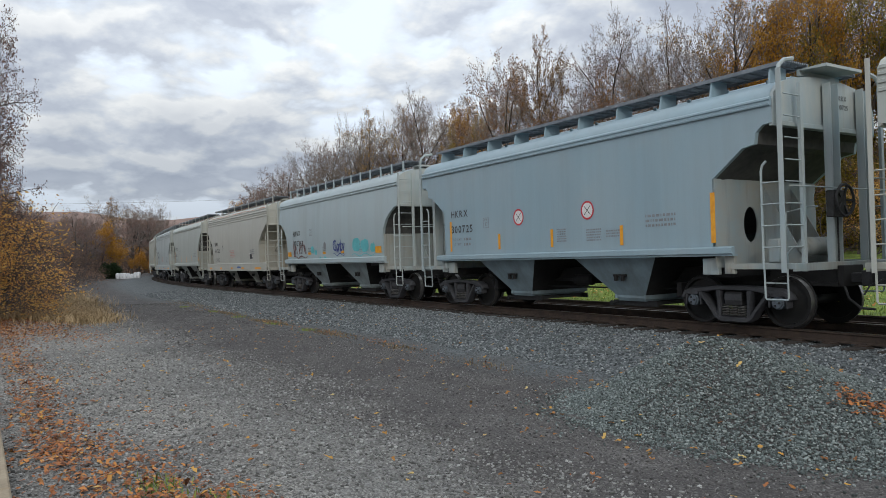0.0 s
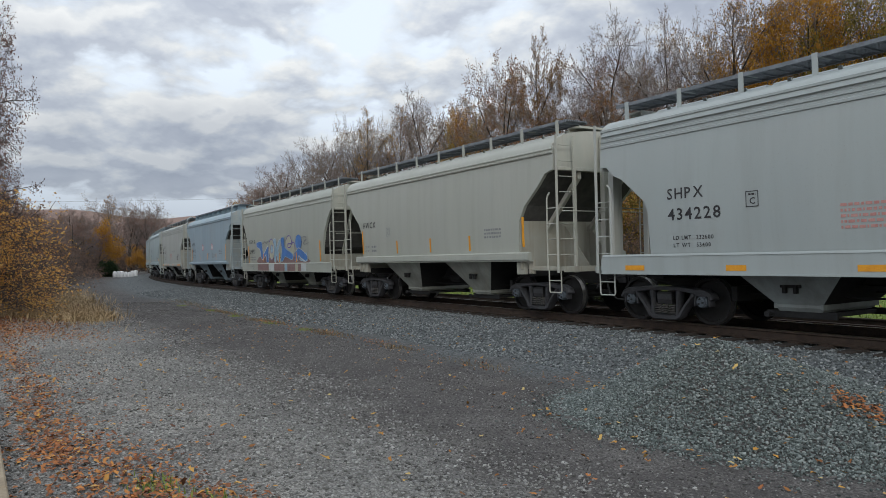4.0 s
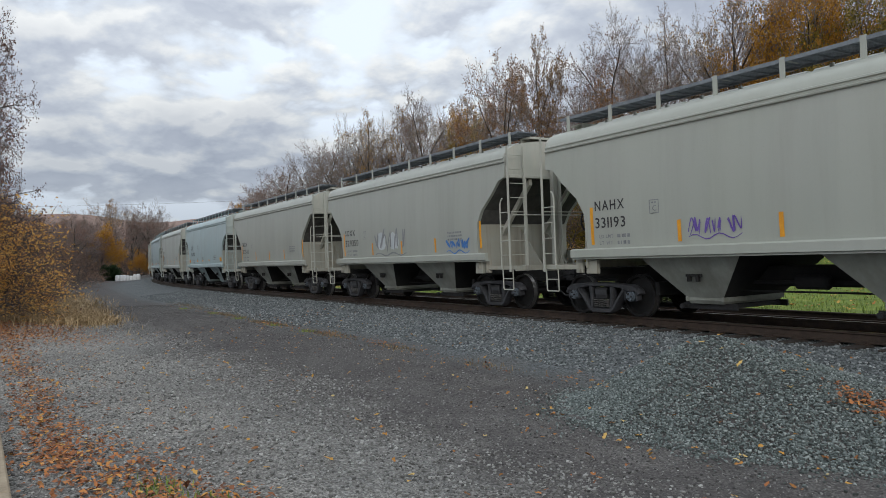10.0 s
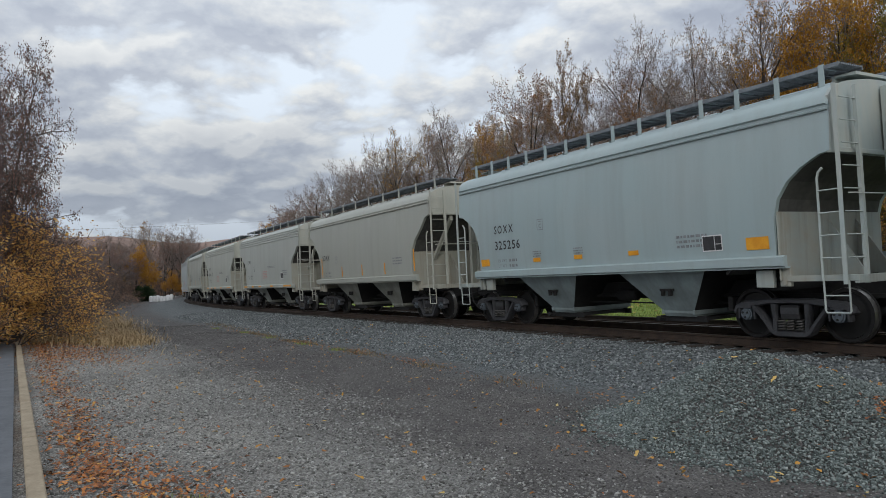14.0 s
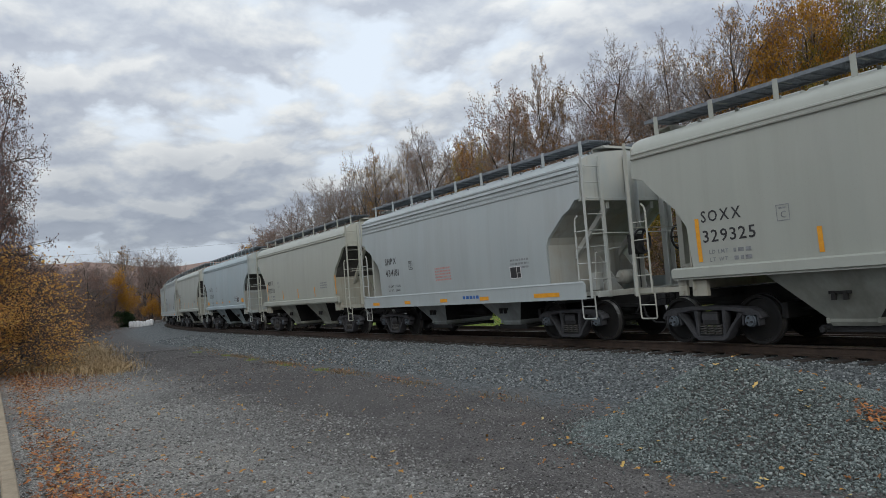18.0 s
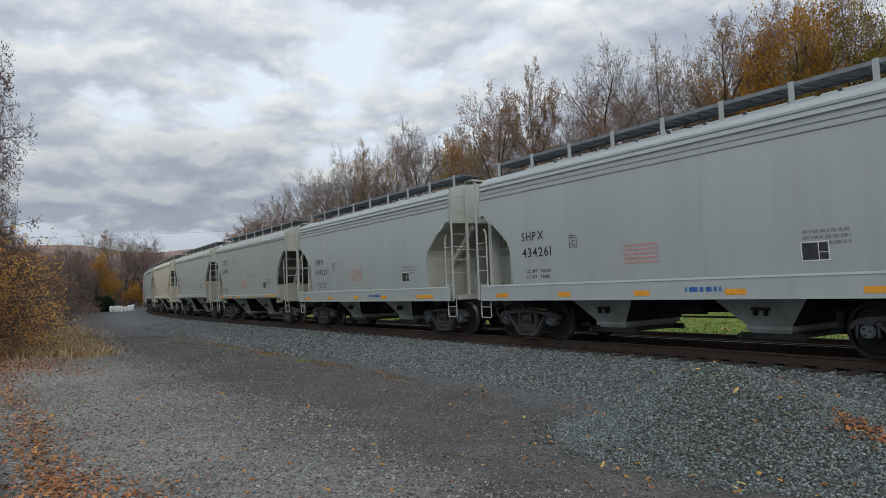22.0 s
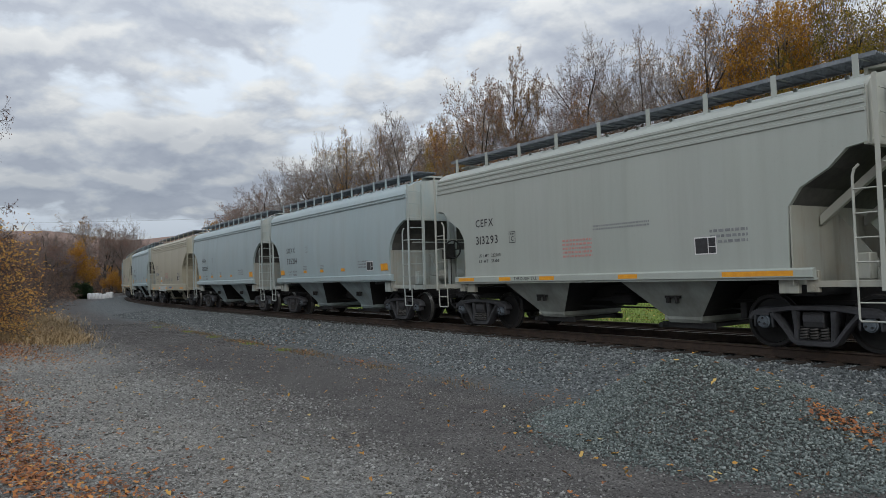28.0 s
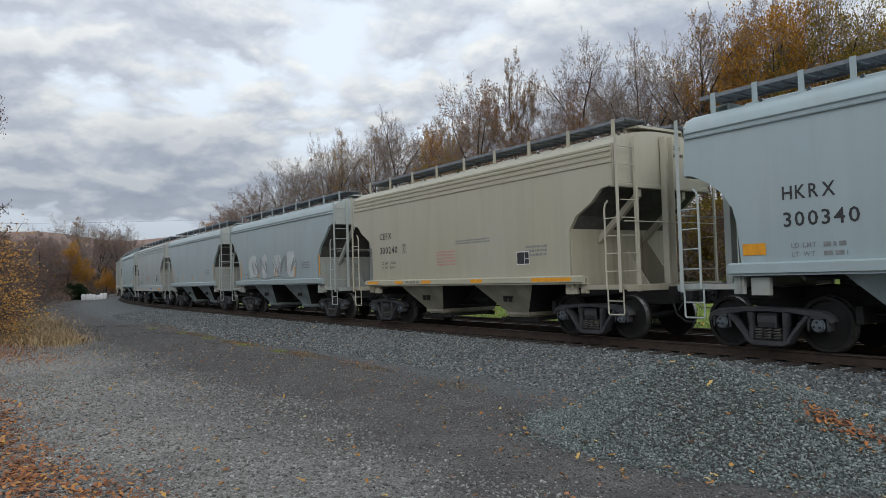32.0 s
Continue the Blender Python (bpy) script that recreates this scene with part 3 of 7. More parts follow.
def build_track():
    for side, word in ((0.7535, "near"), (-0.7535, "far")):
        me = ribbon("rail", RAIL_PROF, -640, 520, 4.0, [M_rail, M_railtop], side, [1, 1, 1, 0] + [0] * 10)
        thing("rail", "steel rail with polished head and rust-brown web on wooden ties", "rail", "rails of the track", data=me)
    for side in (-3.35, -4.85):
        me = ribbon("rail", [(d, z - 0.24) for d, z in RAIL_PROF], -640, 60, 4.0, [M_rail, M_rail], side, [1, 1, 1, 0] + [0] * 10)
        thing("rail", "rust-brown steel rail of the second track behind the train", "rail", "rails of the second track", data=me)
    mb = Mesh()
    for i in range(190):
        q = 14 - i * 0.54
        m = Matrix.Translation(along(q, -4.1, -0.512)) @ pose(0, 0, 0, 0, 0, heading(q))
        mb.brick(m.translation, (0.22, 2.6, 0.17), 0, m.to_3x3())
    thing("second_track_ties", "dark wooden ties of the second track behind the train", "railroad ties", kind="stuff", data=mb.mesh("second_track_ties", M_tie))
    mb = Mesh()
    mb.box((0, 0, 0), (0.22, 2.6, 0.17))
    tie = mb.mesh("tie", M_tie)
    plate = Mesh().box((0, 0, 0), (0.19, 0.36, 0.02)).mesh("tie_plate", M_rail)
    spike = Mesh().tube([(0, 0, 0), (0, 0, 0.035)], 0.011, 5).mesh("spike", M_rail)
    rng = random.Random(4)
    s, k = 12.0, 0
    while k < 300:
        m = Matrix.Translation(along(s, rng.uniform(-0.04, 0.04), -0.272)) @ pose(0, 0, 0, 0, 0, heading(s) + rng.uniform(-1, 1))
        t = thing("railroad_tie", "weathered dark wooden railroad tie under the rails", "railroad tie", "ties of the track", data=tie, place=m)
        if s > -22:
            for y in (-0.7535, 0.7535):
                p = part("tie_plate", plate, t, place=pose(0, y, 0.094))
            part("spike", spike, t, place=pose(0.05, -0.7535 - 0.09, 0.1))
        s -= 0.54
        k += 1
    mb = Mesh()
    for i in range(60):
        s -= 0.54
        m = Matrix.Translation(along(s, 0, -0.272)) @ pose(0, 0, 0, 0, 0, heading(s))
        mb.brick(m.translation, (0.22, 2.6, 0.17), 0, m.to_3x3())
    thing("distant_ties", "row of dark wooden ties far down the track", "railroad ties", kind="stuff", data=mb.mesh("distant_ties", M_tie))


build_track()


# ---------------------------------------------------------------- lettering
class Letters:
    """Shapes of the built-in font, read once for each character."""

    def __init__(self):
        self.kept = {}

    def glyph(self, ch):
        if ch not in self.kept:
            cu = bpy.data.curves.new("glyph", "FONT")
            cu.body, cu.size, cu.resolution_u, cu.offset = ch, 1.0, 2, 0.012
            ob = bpy.data.objects.new("glyph", cu)
            me = bpy.data.meshes.new_from_object(ob)
            vs = [tuple(v.co) for v in me.vertices]
            fs = [tuple(p.vertices) for p in me.polygons]
            bpy.data.objects.remove(ob)
            bpy.data.meshes.remove(me)
            bpy.data.curves.remove(cu)
            self.kept[ch] = (vs, fs, max([v[0] for v in vs], default=0.25), min([v[0] for v in vs], default=0.0))
        return self.kept[ch]

    def letter(self, mb, text, x, z, height, face, gap=0.16, mat=0, wide=1.0):
        """Adds text whose first letter starts at x, its foot at z; face(z) is the side's distance from the car's middle."""
        k = height / 0.70
        for ch in text:
            if ch == " ":
                x += 0.42 * k * wide
                continue
            vs, fs, hi, lo = self.glyph(ch)
            pts = []
            for v in vs:
                zz = z + v[1] * k
                pts.append((x + (v[0] - lo) * k * wide, -(face(zz) + 0.006), zz))
            mb.add(pts, fs, mat)
            x += ((hi - lo) + gap) * k * wide
        return x


ABC = Letters()

# ---------------------------------------------------------------- covered hopper railcars
# the cut at each end of the side sheet, as (distance from the middle, height)
CUTS = {
    "blue": [(4.56, 1.3), (4.59, 2.66), (5.22, 3.13), (5.46, 3.17), (5.49, 3.36), (5.62, 3.47), (5.95, 3.50)],
    "curve": [(4.72, 1.3), (4.74, 2.12), (4.82, 2.44), (5.02, 2.72), (5.28, 2.92), (5.60, 3.08), (5.95, 3.15)],
    "beige": [(4.46, 1.3), (4.51, 2.26), (4.74, 2.62), (5.21, 3.01), (5.51, 3.32), (5.95, 3.44)],
    "deep": [(4.50, 1.2), (4.52, 2.22), (4.62, 2.45), (5.18, 2.92), (5.42, 3.03), (5.62, 3.22), (5.95, 3.24)],
    "sleek": [(4.50, 1.3), (4.58, 2.05), (4.80, 2.55), (5.25, 3.00), (5.55, 3.22), (5.95, 3.30)],
    "slab": [(4.80, 1.2), (4.88, 1.9), (5.08, 2.5), (5.42, 3.05), (5.68, 3.30), (5.95, 3.40)],
    "through": [(4.50, 1.3), (4.53, 2.33), (4.74, 2.62), (5.21, 2.87), (5.49, 3.13), (5.95, 3.20)],
}
# overall length of each make against the common frame
LENGTH = {"blue": 0.99, "curve": 0.983, "beige": 0.985, "deep": 1.005, "sleek": 0.99, "slab": 1.0, "through": 0.985}
SILLS = {"blue": (1.32, 1.46), "curve": (1.31, 1.50), "beige": (1.30, 1.50), "deep": (1.00, 1.37), "through": (1.20, 1.36), "sleek": (1.20, 1.36), "slab": (0.94, 1.30)}
BULGE = {"blue": 0.0, "curve": 0.075, "beige": 0.05, "deep": 0.07, "through": 0.03, "sleek": 0.03, "slab": 0.03}
DEEP = ("deep", "slab")
HALF = 5.80
TRUCK = 4.58
ROOF_Y = [1.56, 1.52, 1.42, 1.22, 0.95, 0.6, 0.3, 0.0]
ROOF_Z = [3.88, 4.00, 4.12, 4.22, 4.29, 4.34, 4.365, 4.375]


def side_face(kind):
    b = BULGE[kind]

    def face(z):
        k = (z - 2.5) / 1.35
        return 1.585 - b * k * k if abs(k) < 1.3 else 1.585 - b * 1.69
    return face


def low_edge(kind, x):
    pts = CUTS[kind]
    ax = abs(x)
    if ax <= pts[0][0]:
        return SILLS[kind][1] - 0.04
    for (x0, z0), (x1, z1) in zip(pts, pts[1:]):
        if ax <= x1:
            return z0 + (z1 - z0) * (ax - x0) / (x1 - x0)
    return pts[-1][1]


def side_sheet_mesh(kind):
    """The side's steel skin with its cut corners, for the side towards -y."""
    face = side_face(kind)
    pts = CUTS[kind]
    seams = (1.15, 3.4)
    xs = sorted({0.0, 2.4, HALF, *[q + e for q in seams for e in (-0.03, 0.0, 0.03)], pts[0][0] - 0.02, *[p[0] for p in pts if p[0] < HALF], 5.2, 5.75})
    xs = [-x for x in xs[::-1] if x] + xs
    rows, mb = 9, Mesh()
    vs, fs = [], []
    for x in xs:
        lo = low_edge(kind, x)
        for j in range(rows):
            z = lo + (3.9 - lo) * j / (rows - 1)
            vs.append((x, -face(z) - (0.003 if abs(x) in seams and j else 0.0), z))
        vs.append((x, -face(lo) + 0.09, lo + 0.004))
    n = rows + 1
    for i in range(len(xs) - 1):
        for j in range(rows - 1):
            fs.append((i * n + j, (i + 1) * n + j, (i + 1) * n + j + 1, i * n + j + 1))
        fs.append((i * n + rows, (i + 1) * n + rows, (i + 1) * n, i * n))
    mb.add(vs, fs)
    return mb.mesh("side_sheet", M_paint, 30)


def roof_mesh(kind):
    mb = Mesh()
    ys = [-y for y in ROOF_Y] + ROOF_Y[-2::-1]
    zs = ROOF_Z + ROOF_Z[-2::-1]
    n = len(ys)
    xs = [-HALF, -HALF + 0.05, -3, 0, 3, HALF - 0.05, HALF]
    vs = []
    for x in xs:
        k = 0.0 if abs(x) < HALF else 0.03
        vs += [(x, y * (1 - k * 0.5), z - k) for y, z in zip(ys, zs)]
    mb.add(vs, [(i * n + j, (i + 1) * n + j, (i + 1) * n + j + 1, i * n + j + 1) for i in range(len(xs) - 1) for j in range(n - 1)])
    return mb.mesh("roof", M_paint, 25)


def eave_meshes(kind):
    """The chord along the top of a side: one angle bar, or rows of pressed ribs."""
    face = side_face(kind)
    if kind in ("deep", "through", "slab"):
        ribs = []
        for z in (3.66, 3.78, 3.90, 4.0) if kind != "slab" else (3.70, 3.86):
            y = -(face(min(z, 3.85)) + 0.004) if z < 3.95 else -1.53
            mb = Mesh().prism([(y + 0.02, z - 0.04), (y - 0.022, z - 0.022), (y - 0.022, z + 0.022), (y + 0.02, z + 0.04)], "x", -HALF + 0.02, HALF - 0.02)
            ribs.append(mb.mesh("top_rib", M_paint))
        return ribs
    y = -face(3.82)
    mb = Mesh().prism([(y + 0.02, 3.76), (y - 0.045, 3.775), (y - 0.05, 3.80), (y - 0.012, 3.815), (y - 0.012, 3.855), (y - 0.035, 3.87), (y - 0.03, 3.90), (y + 0.03, 3.93)],
                      "x", -HALF + 0.02, HALF - 0.02)
    return [mb.mesh("top_chord", M_paint)]


def end_panel_mesh(kind):
    """The bulkhead that closes the roof space at the +x end, with its two stiffening posts' pads."""
    lo = CUTS[kind][-1][1] - 0.06
    f = side_face(kind)
    poly = [(-f(lo) + 0.015, lo), (-f(3.8) + 0.015, 3.85)] + [(-y, z) for y, z in zip(ROOF_Y[1:], ROOF_Z[1:])] + [(y, z) for y, z in zip(ROOF_Y[-2:0:-1], ROOF_Z[-2:0:-1])]
    poly += [(f(3.8) - 0.015, 3.85), (f(lo) - 0.015, lo)]
    mb = Mesh().prism(poly, "x", HALF - 0.06, HALF + 0.012)
    mb.box((HALF + 0.03, 0, lo + 0.04), (0.07, 2.9, 0.08))
    return mb.mesh("end_panel", M_end)


def slope_sheet_mesh(kind):
    """The sloping end floor of the hopper at the +x end, along the edge of the cut side sheet and on down inside."""
    line = [(min(x, HALF - 0.03), z + 0.012) for x, z in CUTS[kind][1:]]
    xa, za = line[0]
    line = [(xa - 1.1, za - 0.95)] + line
    poly = line + [(x - 0.02, z + 0.05) for x, z in line[::-1]]
    w = side_face(kind)(1.3) - 0.03
    n = len(poly)
    vs = [(x, y, z) for y in (-w, w) for x, z in poly]
    h = len(line)
    fs = [(i, (i + 1) % n, n + (i + 1) % n, n + i) for i in range(n)]
    fs += [(o + i, o + i + 1, o + n - 2 - i, o + n - 1 - i) for o in (0, n) for i in range(h - 1)]
    # all but the deep make get the slope colour with shade painted in
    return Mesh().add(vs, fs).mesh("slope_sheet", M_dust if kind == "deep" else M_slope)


def shear_plate_mesh(kind):
    """The upright cross plate over the truck at the +x end, with gussets; a hand hole goes through it on some makes."""
    mb = Mesh()
    x = CUTS[kind][0][0] + 0.05
    top = low_edge(kind, x) + 0.005
    w, lo = side_face(kind)(1.6) - 0.012, 1.08
    if kind == "blue":
        cy, cz, n = -0.55, 1.86, 24
        for xx in (x - 0.012, x + 0.012):
            vs = []
            for i in range(n):
                a = 2 * math.pi * (i + 0.5) / n
                c, q = math.cos(a), math.sin(a)
                vs.append((xx, cy + c * 0.21, cz + q * 0.33))
                t = min(((w if c > 0 else -w) - cy) / c if abs(c) > 1e-6 else 99, ((top if q > 0 else lo) - cz) / q if abs(q) > 1e-6 else 99)
                vs.append((xx, cy + c * t, cz + q * t))
            mb.add(vs, [(2 * i, 2 * i + 1, (2 * i + 3) % (2 * n), (2 * i + 2) % (2 * n)) for i in range(n)])
        for y, z in ((-w, lo), (w, lo), (-w, top), (w, top)):
            mb.brick((x, y * 0.93, z + (0.10 if z < 1.5 else -0.10)), (0.02, 0.20, 0.20))
    else:
        mb.prism([(-w, lo), (w, lo), (w, top), (-w, top)], "x", x - 0.012, x + 0.012)
    for y in (-0.1, 0.75):
        mb.prism([(x, 1.1), (HALF - 0.35, 1.1), (x, top - 0.1)], "y", y - 0.012, y + 0.012)
    return mb.mesh("shear_plate", M_dust)


def brace_mesh(kind):
    """A diagonal brace from the end panel down to the cross plate, at the +x end."""
    x0, z1 = CUTS[kind][0][0] + 0.1, CUTS[kind][-1][1] - 0.07
    z0 = CUTS[kind][1][1] - 0.12
    return Mesh().prism([(x0, z0 - 0.16), (HALF - 0.02, z1 - 0.16), (HALF - 0.02, z1), (x0, z0)], "y", -0.05, 0.05).mesh("end_brace", M_end)


def bay_mesh(kind):
    """One hopper bay, centred on x = 0, tapering to its outlet."""
    lo_sill = SILLS[kind][0]
    top = min(lo_sill + 0.06, 1.36) if kind not in DEEP else 1.12
    zt, zb = top, 0.47
    k = 1.0 if kind not in DEEP else 0.84
    a, b = 1.24 * k, 0.42
    mb = Mesh()
    yt, yb = (1.47, 0.92) if kind not in DEEP else (1.25, 0.85)
    ring = lambda x, y, z: [(-x, -y, z), (x, -y, z), (x, y, z), (-x, y, z)]
    vs = ring(a, yt, zt) + ring(b, yb, zb) + ring(b, yb, zb - 0.05) + ring(b * 0.9, yb * 0.95, zb - 0.12)
    fs = [(i * 4 + j, i * 4 + (j + 1) % 4, i * 4 + 4 + (j + 1) % 4, i * 4 + 4 + j) for i in range(3) for j in range(4)] + [(12, 13, 14, 15)]
    mb.add(vs, fs)
    # slopes facing along the track take the colour with underside shade painted in
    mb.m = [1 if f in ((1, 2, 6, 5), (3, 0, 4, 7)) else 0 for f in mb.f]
    for x in (-b, b):
        mb.box((x, 0, zb - 0.03), (0.05, yb * 2 + 0.06, 0.09))
    # vibrator bracket on the sloping face
    zz = zb + (zt - zb) * 0.5
    y = -(yb + (yt - yb) * 0.5)
    mb.box((0, y - 0.03, zz), (0.36, 0.05, 0.05), 1)
    mb.box((-0.1, y - 0.04, zz - 0.05), (0.06, 0.08, 0.14), 1)
    mb.box((0.1, y - 0.04, zz - 0.05), (0.06, 0.08, 0.14), 1)
    return mb.mesh("hopper_bay", [M_paint_low, M_undershade])


def gate_mesh():
    mb = Mesh()
    mb.box((0, 0, 0.30), (0.95, 1.5, 0.07))
    for y in (-0.78, 0.78):
        mb.box((0, y, 0.30), (1.25, 0.05, 0.12))
    mb.tube([(-0.5, -0.98, 0.30), (-0.5, 0.98, 0.30)], 0.022, 6)
    mb.lathe([(-0.03, 0.0), (-0.03, 0.055), (0.03, 0.055), (0.03, 0.0)], 8, 0, (-0.5, -0.98, 0.30))
    mb.lathe([(-0.03, 0.0), (-0.03, 0.055), (0.03, 0.055), (0.03, 0.0)], 8, 0, (-0.5, 0.98, 0.30))
    return mb.mesh("outlet_gate", M_steel)


def sill_mesh(kind):
    lo, hi = SILLS[kind]
    mb = Mesh()
    e = 4.98 if kind in ("blue",) else 5.78 if kind in DEEP else 4.92
    if kind in DEEP:
        mb.prism([(-e, lo), (e, lo), (e, hi - 0.07), (e - 0.05, hi), (-e + 0.05, hi), (-e, hi - 0.07)], "y", -1.615, -1.585)
        mb.prism([(-1.63, lo - 0.012), (-1.48, lo - 0.012), (-1.48, lo + 0.02), (-1.63, lo + 0.02)], "x", -e, e)
        mb.prism([(-1.628, hi - 0.02), (-1.58, hi - 0.02), (-1.575, hi + 0.02), (-1.61, hi + 0.02)], "x", -e + 0.05, e - 0.05)
    else:
        mb.prism([(-1.60, lo), (-1.645, lo + 0.015), (-1.645, hi - 0.03), (-1.575, hi), (-1.54, hi), (-1.54, lo)], "x", -e, e)
        mb.prism([(-1.60, lo - 0.03), (-1.60, lo), (-1.46, lo), (-1.46, lo - 0.03)], "x", -e, e)
    return mb.mesh("side_sill", M_paint)


def centre_sill_mesh():
    mb = Mesh()
    mb.prism([(-0.36, 0.72), (0.36, 0.72), (0.36, 0.79), (0.27, 0.79), (0.27, 1.06), (-0.27, 1.06), (-0.27, 0.79), (-0.36, 0.79)], "x", -6.12, 6.12)
    return mb.mesh("center_sill", M_undershade)


def platform_mesh(kind):
    """The end frame at +x: bolster arms, side channels, end sill and jacking pads."""
    mb = Mesh()
    z = 1.08
    for y in (-1.46, 1.46):
        mb.box((5.42, y, z + 0.02), (1.36 if kind not in DEEP else 1.2, 0.07, 0.10))
        mb.box((4.42, y * 0.985, 1.10), (0.34, 0.10, 0.30) if kind not in DEEP else (0.2, 0.1, 0.2))
        mb.box((4.82, y * 0.99, 1.14), (0.20, 0.08, 0.34))
        mb.lathe([(-0.012, 0.0), (-0.012, 0.05), (0.012, 0.05), (0.012, 0.0)], 10, 0, (4.82, y * 1.022, 1.04))
    mb.box((6.06, 0, z), (0.07, 2.98, 0.13))
    # cross members use material 1, its darkness standing for shade under the floor
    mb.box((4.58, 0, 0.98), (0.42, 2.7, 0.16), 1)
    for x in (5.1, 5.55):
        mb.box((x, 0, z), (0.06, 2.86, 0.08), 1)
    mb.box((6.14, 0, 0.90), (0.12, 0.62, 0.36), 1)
    return mb.mesh("end_platform", [M_dust, M_undershade])


def end_post_mesh():
    mb = Mesh().prism([(-0.13, 5.86), (0.13, 5.86), (0.13, 6.00), (0.11, 6.00), (0.11, 5.88), (-0.11, 5.88), (-0.11, 6.00), (-0.13, 6.00)], "z", 1.1, 4.25)
    mb.v = [(v[1], v[0], v[2]) for v in mb.v]
    return mb.mesh("end_post", M_end)


def ladder_rail_mesh(short, bent=False):
    mb = Mesh()
    if short:
        mb.tube([(0.10, 0, 2.86), (0.03, 0, 2.80), (0, 0, 2.70), (0, 0, 1.06)], 0.021, 6)
    elif bent:
        mb.prism([(-0.045, -0.04), (0.045, -0.04), (0.045, -0.025), (-0.025, -0.025), (-0.025, 0.04), (-0.045, 0.04)], "z", 1.0, 4.36)
        mb.tube([(-0.02, 0, 4.30), (-0.02, 0.03, 4.42), (-0.02, 0.16, 4.52), (-0.02, 0.42, 4.57)], 0.036, 6)
    else:
        mb.prism([(-0.036, -0.03), (0.036, -0.03), (0.036, -0.015), (-0.02, -0.015), (-0.02, 0.03), (-0.036, 0.03)], "z", 1.0, 4.16)
    return mb.mesh("ladder_rail", M_end, 40)


def rung_mesh(length, axis):
    a = (0, 0, 0)
    b = (length, 0, 0) if axis == "x" else (0, length, 0)
    return Mesh().tube([a, b], 0.0125, 5).mesh("rung", M_end, 40)


def stirrup_mesh():
    mb = Mesh()
    mb.tube([(0, 0, 1.06), (0, 0.01, 0.58), (0.02, 0.01, 0.545), (0.40, 0.01, 0.545), (0.42, 0.01, 0.58), (0.42, 0, 1.06)], 0.017, 5)
    mb.tube([(0, 0.005, 0.82), (0.42, 0.005, 0.82)], 0.013, 5)
    return mb.mesh("stirrup_step", M_end, 40)


def running_board_mesh(kind):
    """Grating walkway on the roof, towards -y, with its edge angle."""
    mb = Mesh()
    y0, y1, z = -1.10, -0.40, 4.585
    mb.box((0, y0 + 0.012, z - 0.02), (11.5, 0.024, 0.07))
    mb.box((0, y1 - 0.012, z - 0.02), (11.5, 0.024, 0.07))
    for i in range(11):
        mb.brick((0, y0 + 0.05 + i * 0.06, z), (11.5, 0.036, 0.03))
    x = -5.7
    while x < 5.74:
        mb.brick((x, (y0 + y1) / 2, z - 0.02), (0.04, y1 - y0 - 0.04, 0.035))
        x += 0.295
    return mb.mesh("running_board", M_galv)


def crossover_mesh(kind):
    """The walkway that crosses the roof at the +x end."""
    mb = Mesh()
    half, z = (0.55, 4.50) if kind == "blue" else (0.70, 4.46)
    x0, x1 = (5.62, 6.16) if kind == "blue" else (5.38, 5.80)
    mb.prism([(x0, z - 0.10), (x0, z + 0.012), (x1, z + 0.012), (x1, z - 0.04), (x1 - 0.03, z - 0.04), (x0 + 0.05, z - 0.012), (x0 + 0.05, z - 0.10)], "y", -half, half)
    return mb.mesh("crossover_walkway", M_end)


def post_mesh(kind):
    mb = Mesh()
    if kind == "blue":
        mb.prism([(-1.05, 4.57), (-0.63, 4.57), (-0.63, 4.27), (-1.0, 4.24), (-1.12, 4.22)], "x", -0.02, 0.02)
        mb.brick((0, -0.85, 4.565), (0.16, 0.42, 0.012))
    else:
        mb.box((0, -1.095, 4.41), (0.10, 0.022, 0.42))
        mb.brick((0, -0.84, 4.575), (0.06, 0.44, 0.014))
    return mb.mesh("board_post", M_paint)


def hatch_mesh():
    """Long trough hatch with its lids and coaming along the roof's middle."""
    mb = Mesh()
    for i in range(4):
        x = -4.05 + i * 2.7
        mb.prism([(-0.33, 4.34), (0.33, 4.34), (0.33, 4.44), (0.25, 4.50), (-0.25, 4.50), (-0.33, 4.44)], "x", x - 1.28, x + 1.28)
        for k in (-0.9, 0, 0.9):
            mb.box((x + k, -0.36, 4.44), (0.07, 0.05, 0.12))
            mb.box((x + k, 0.36, 4.44), (0.07, 0.05, 0.12))
    return mb.mesh("roof_hatch", M_paint)


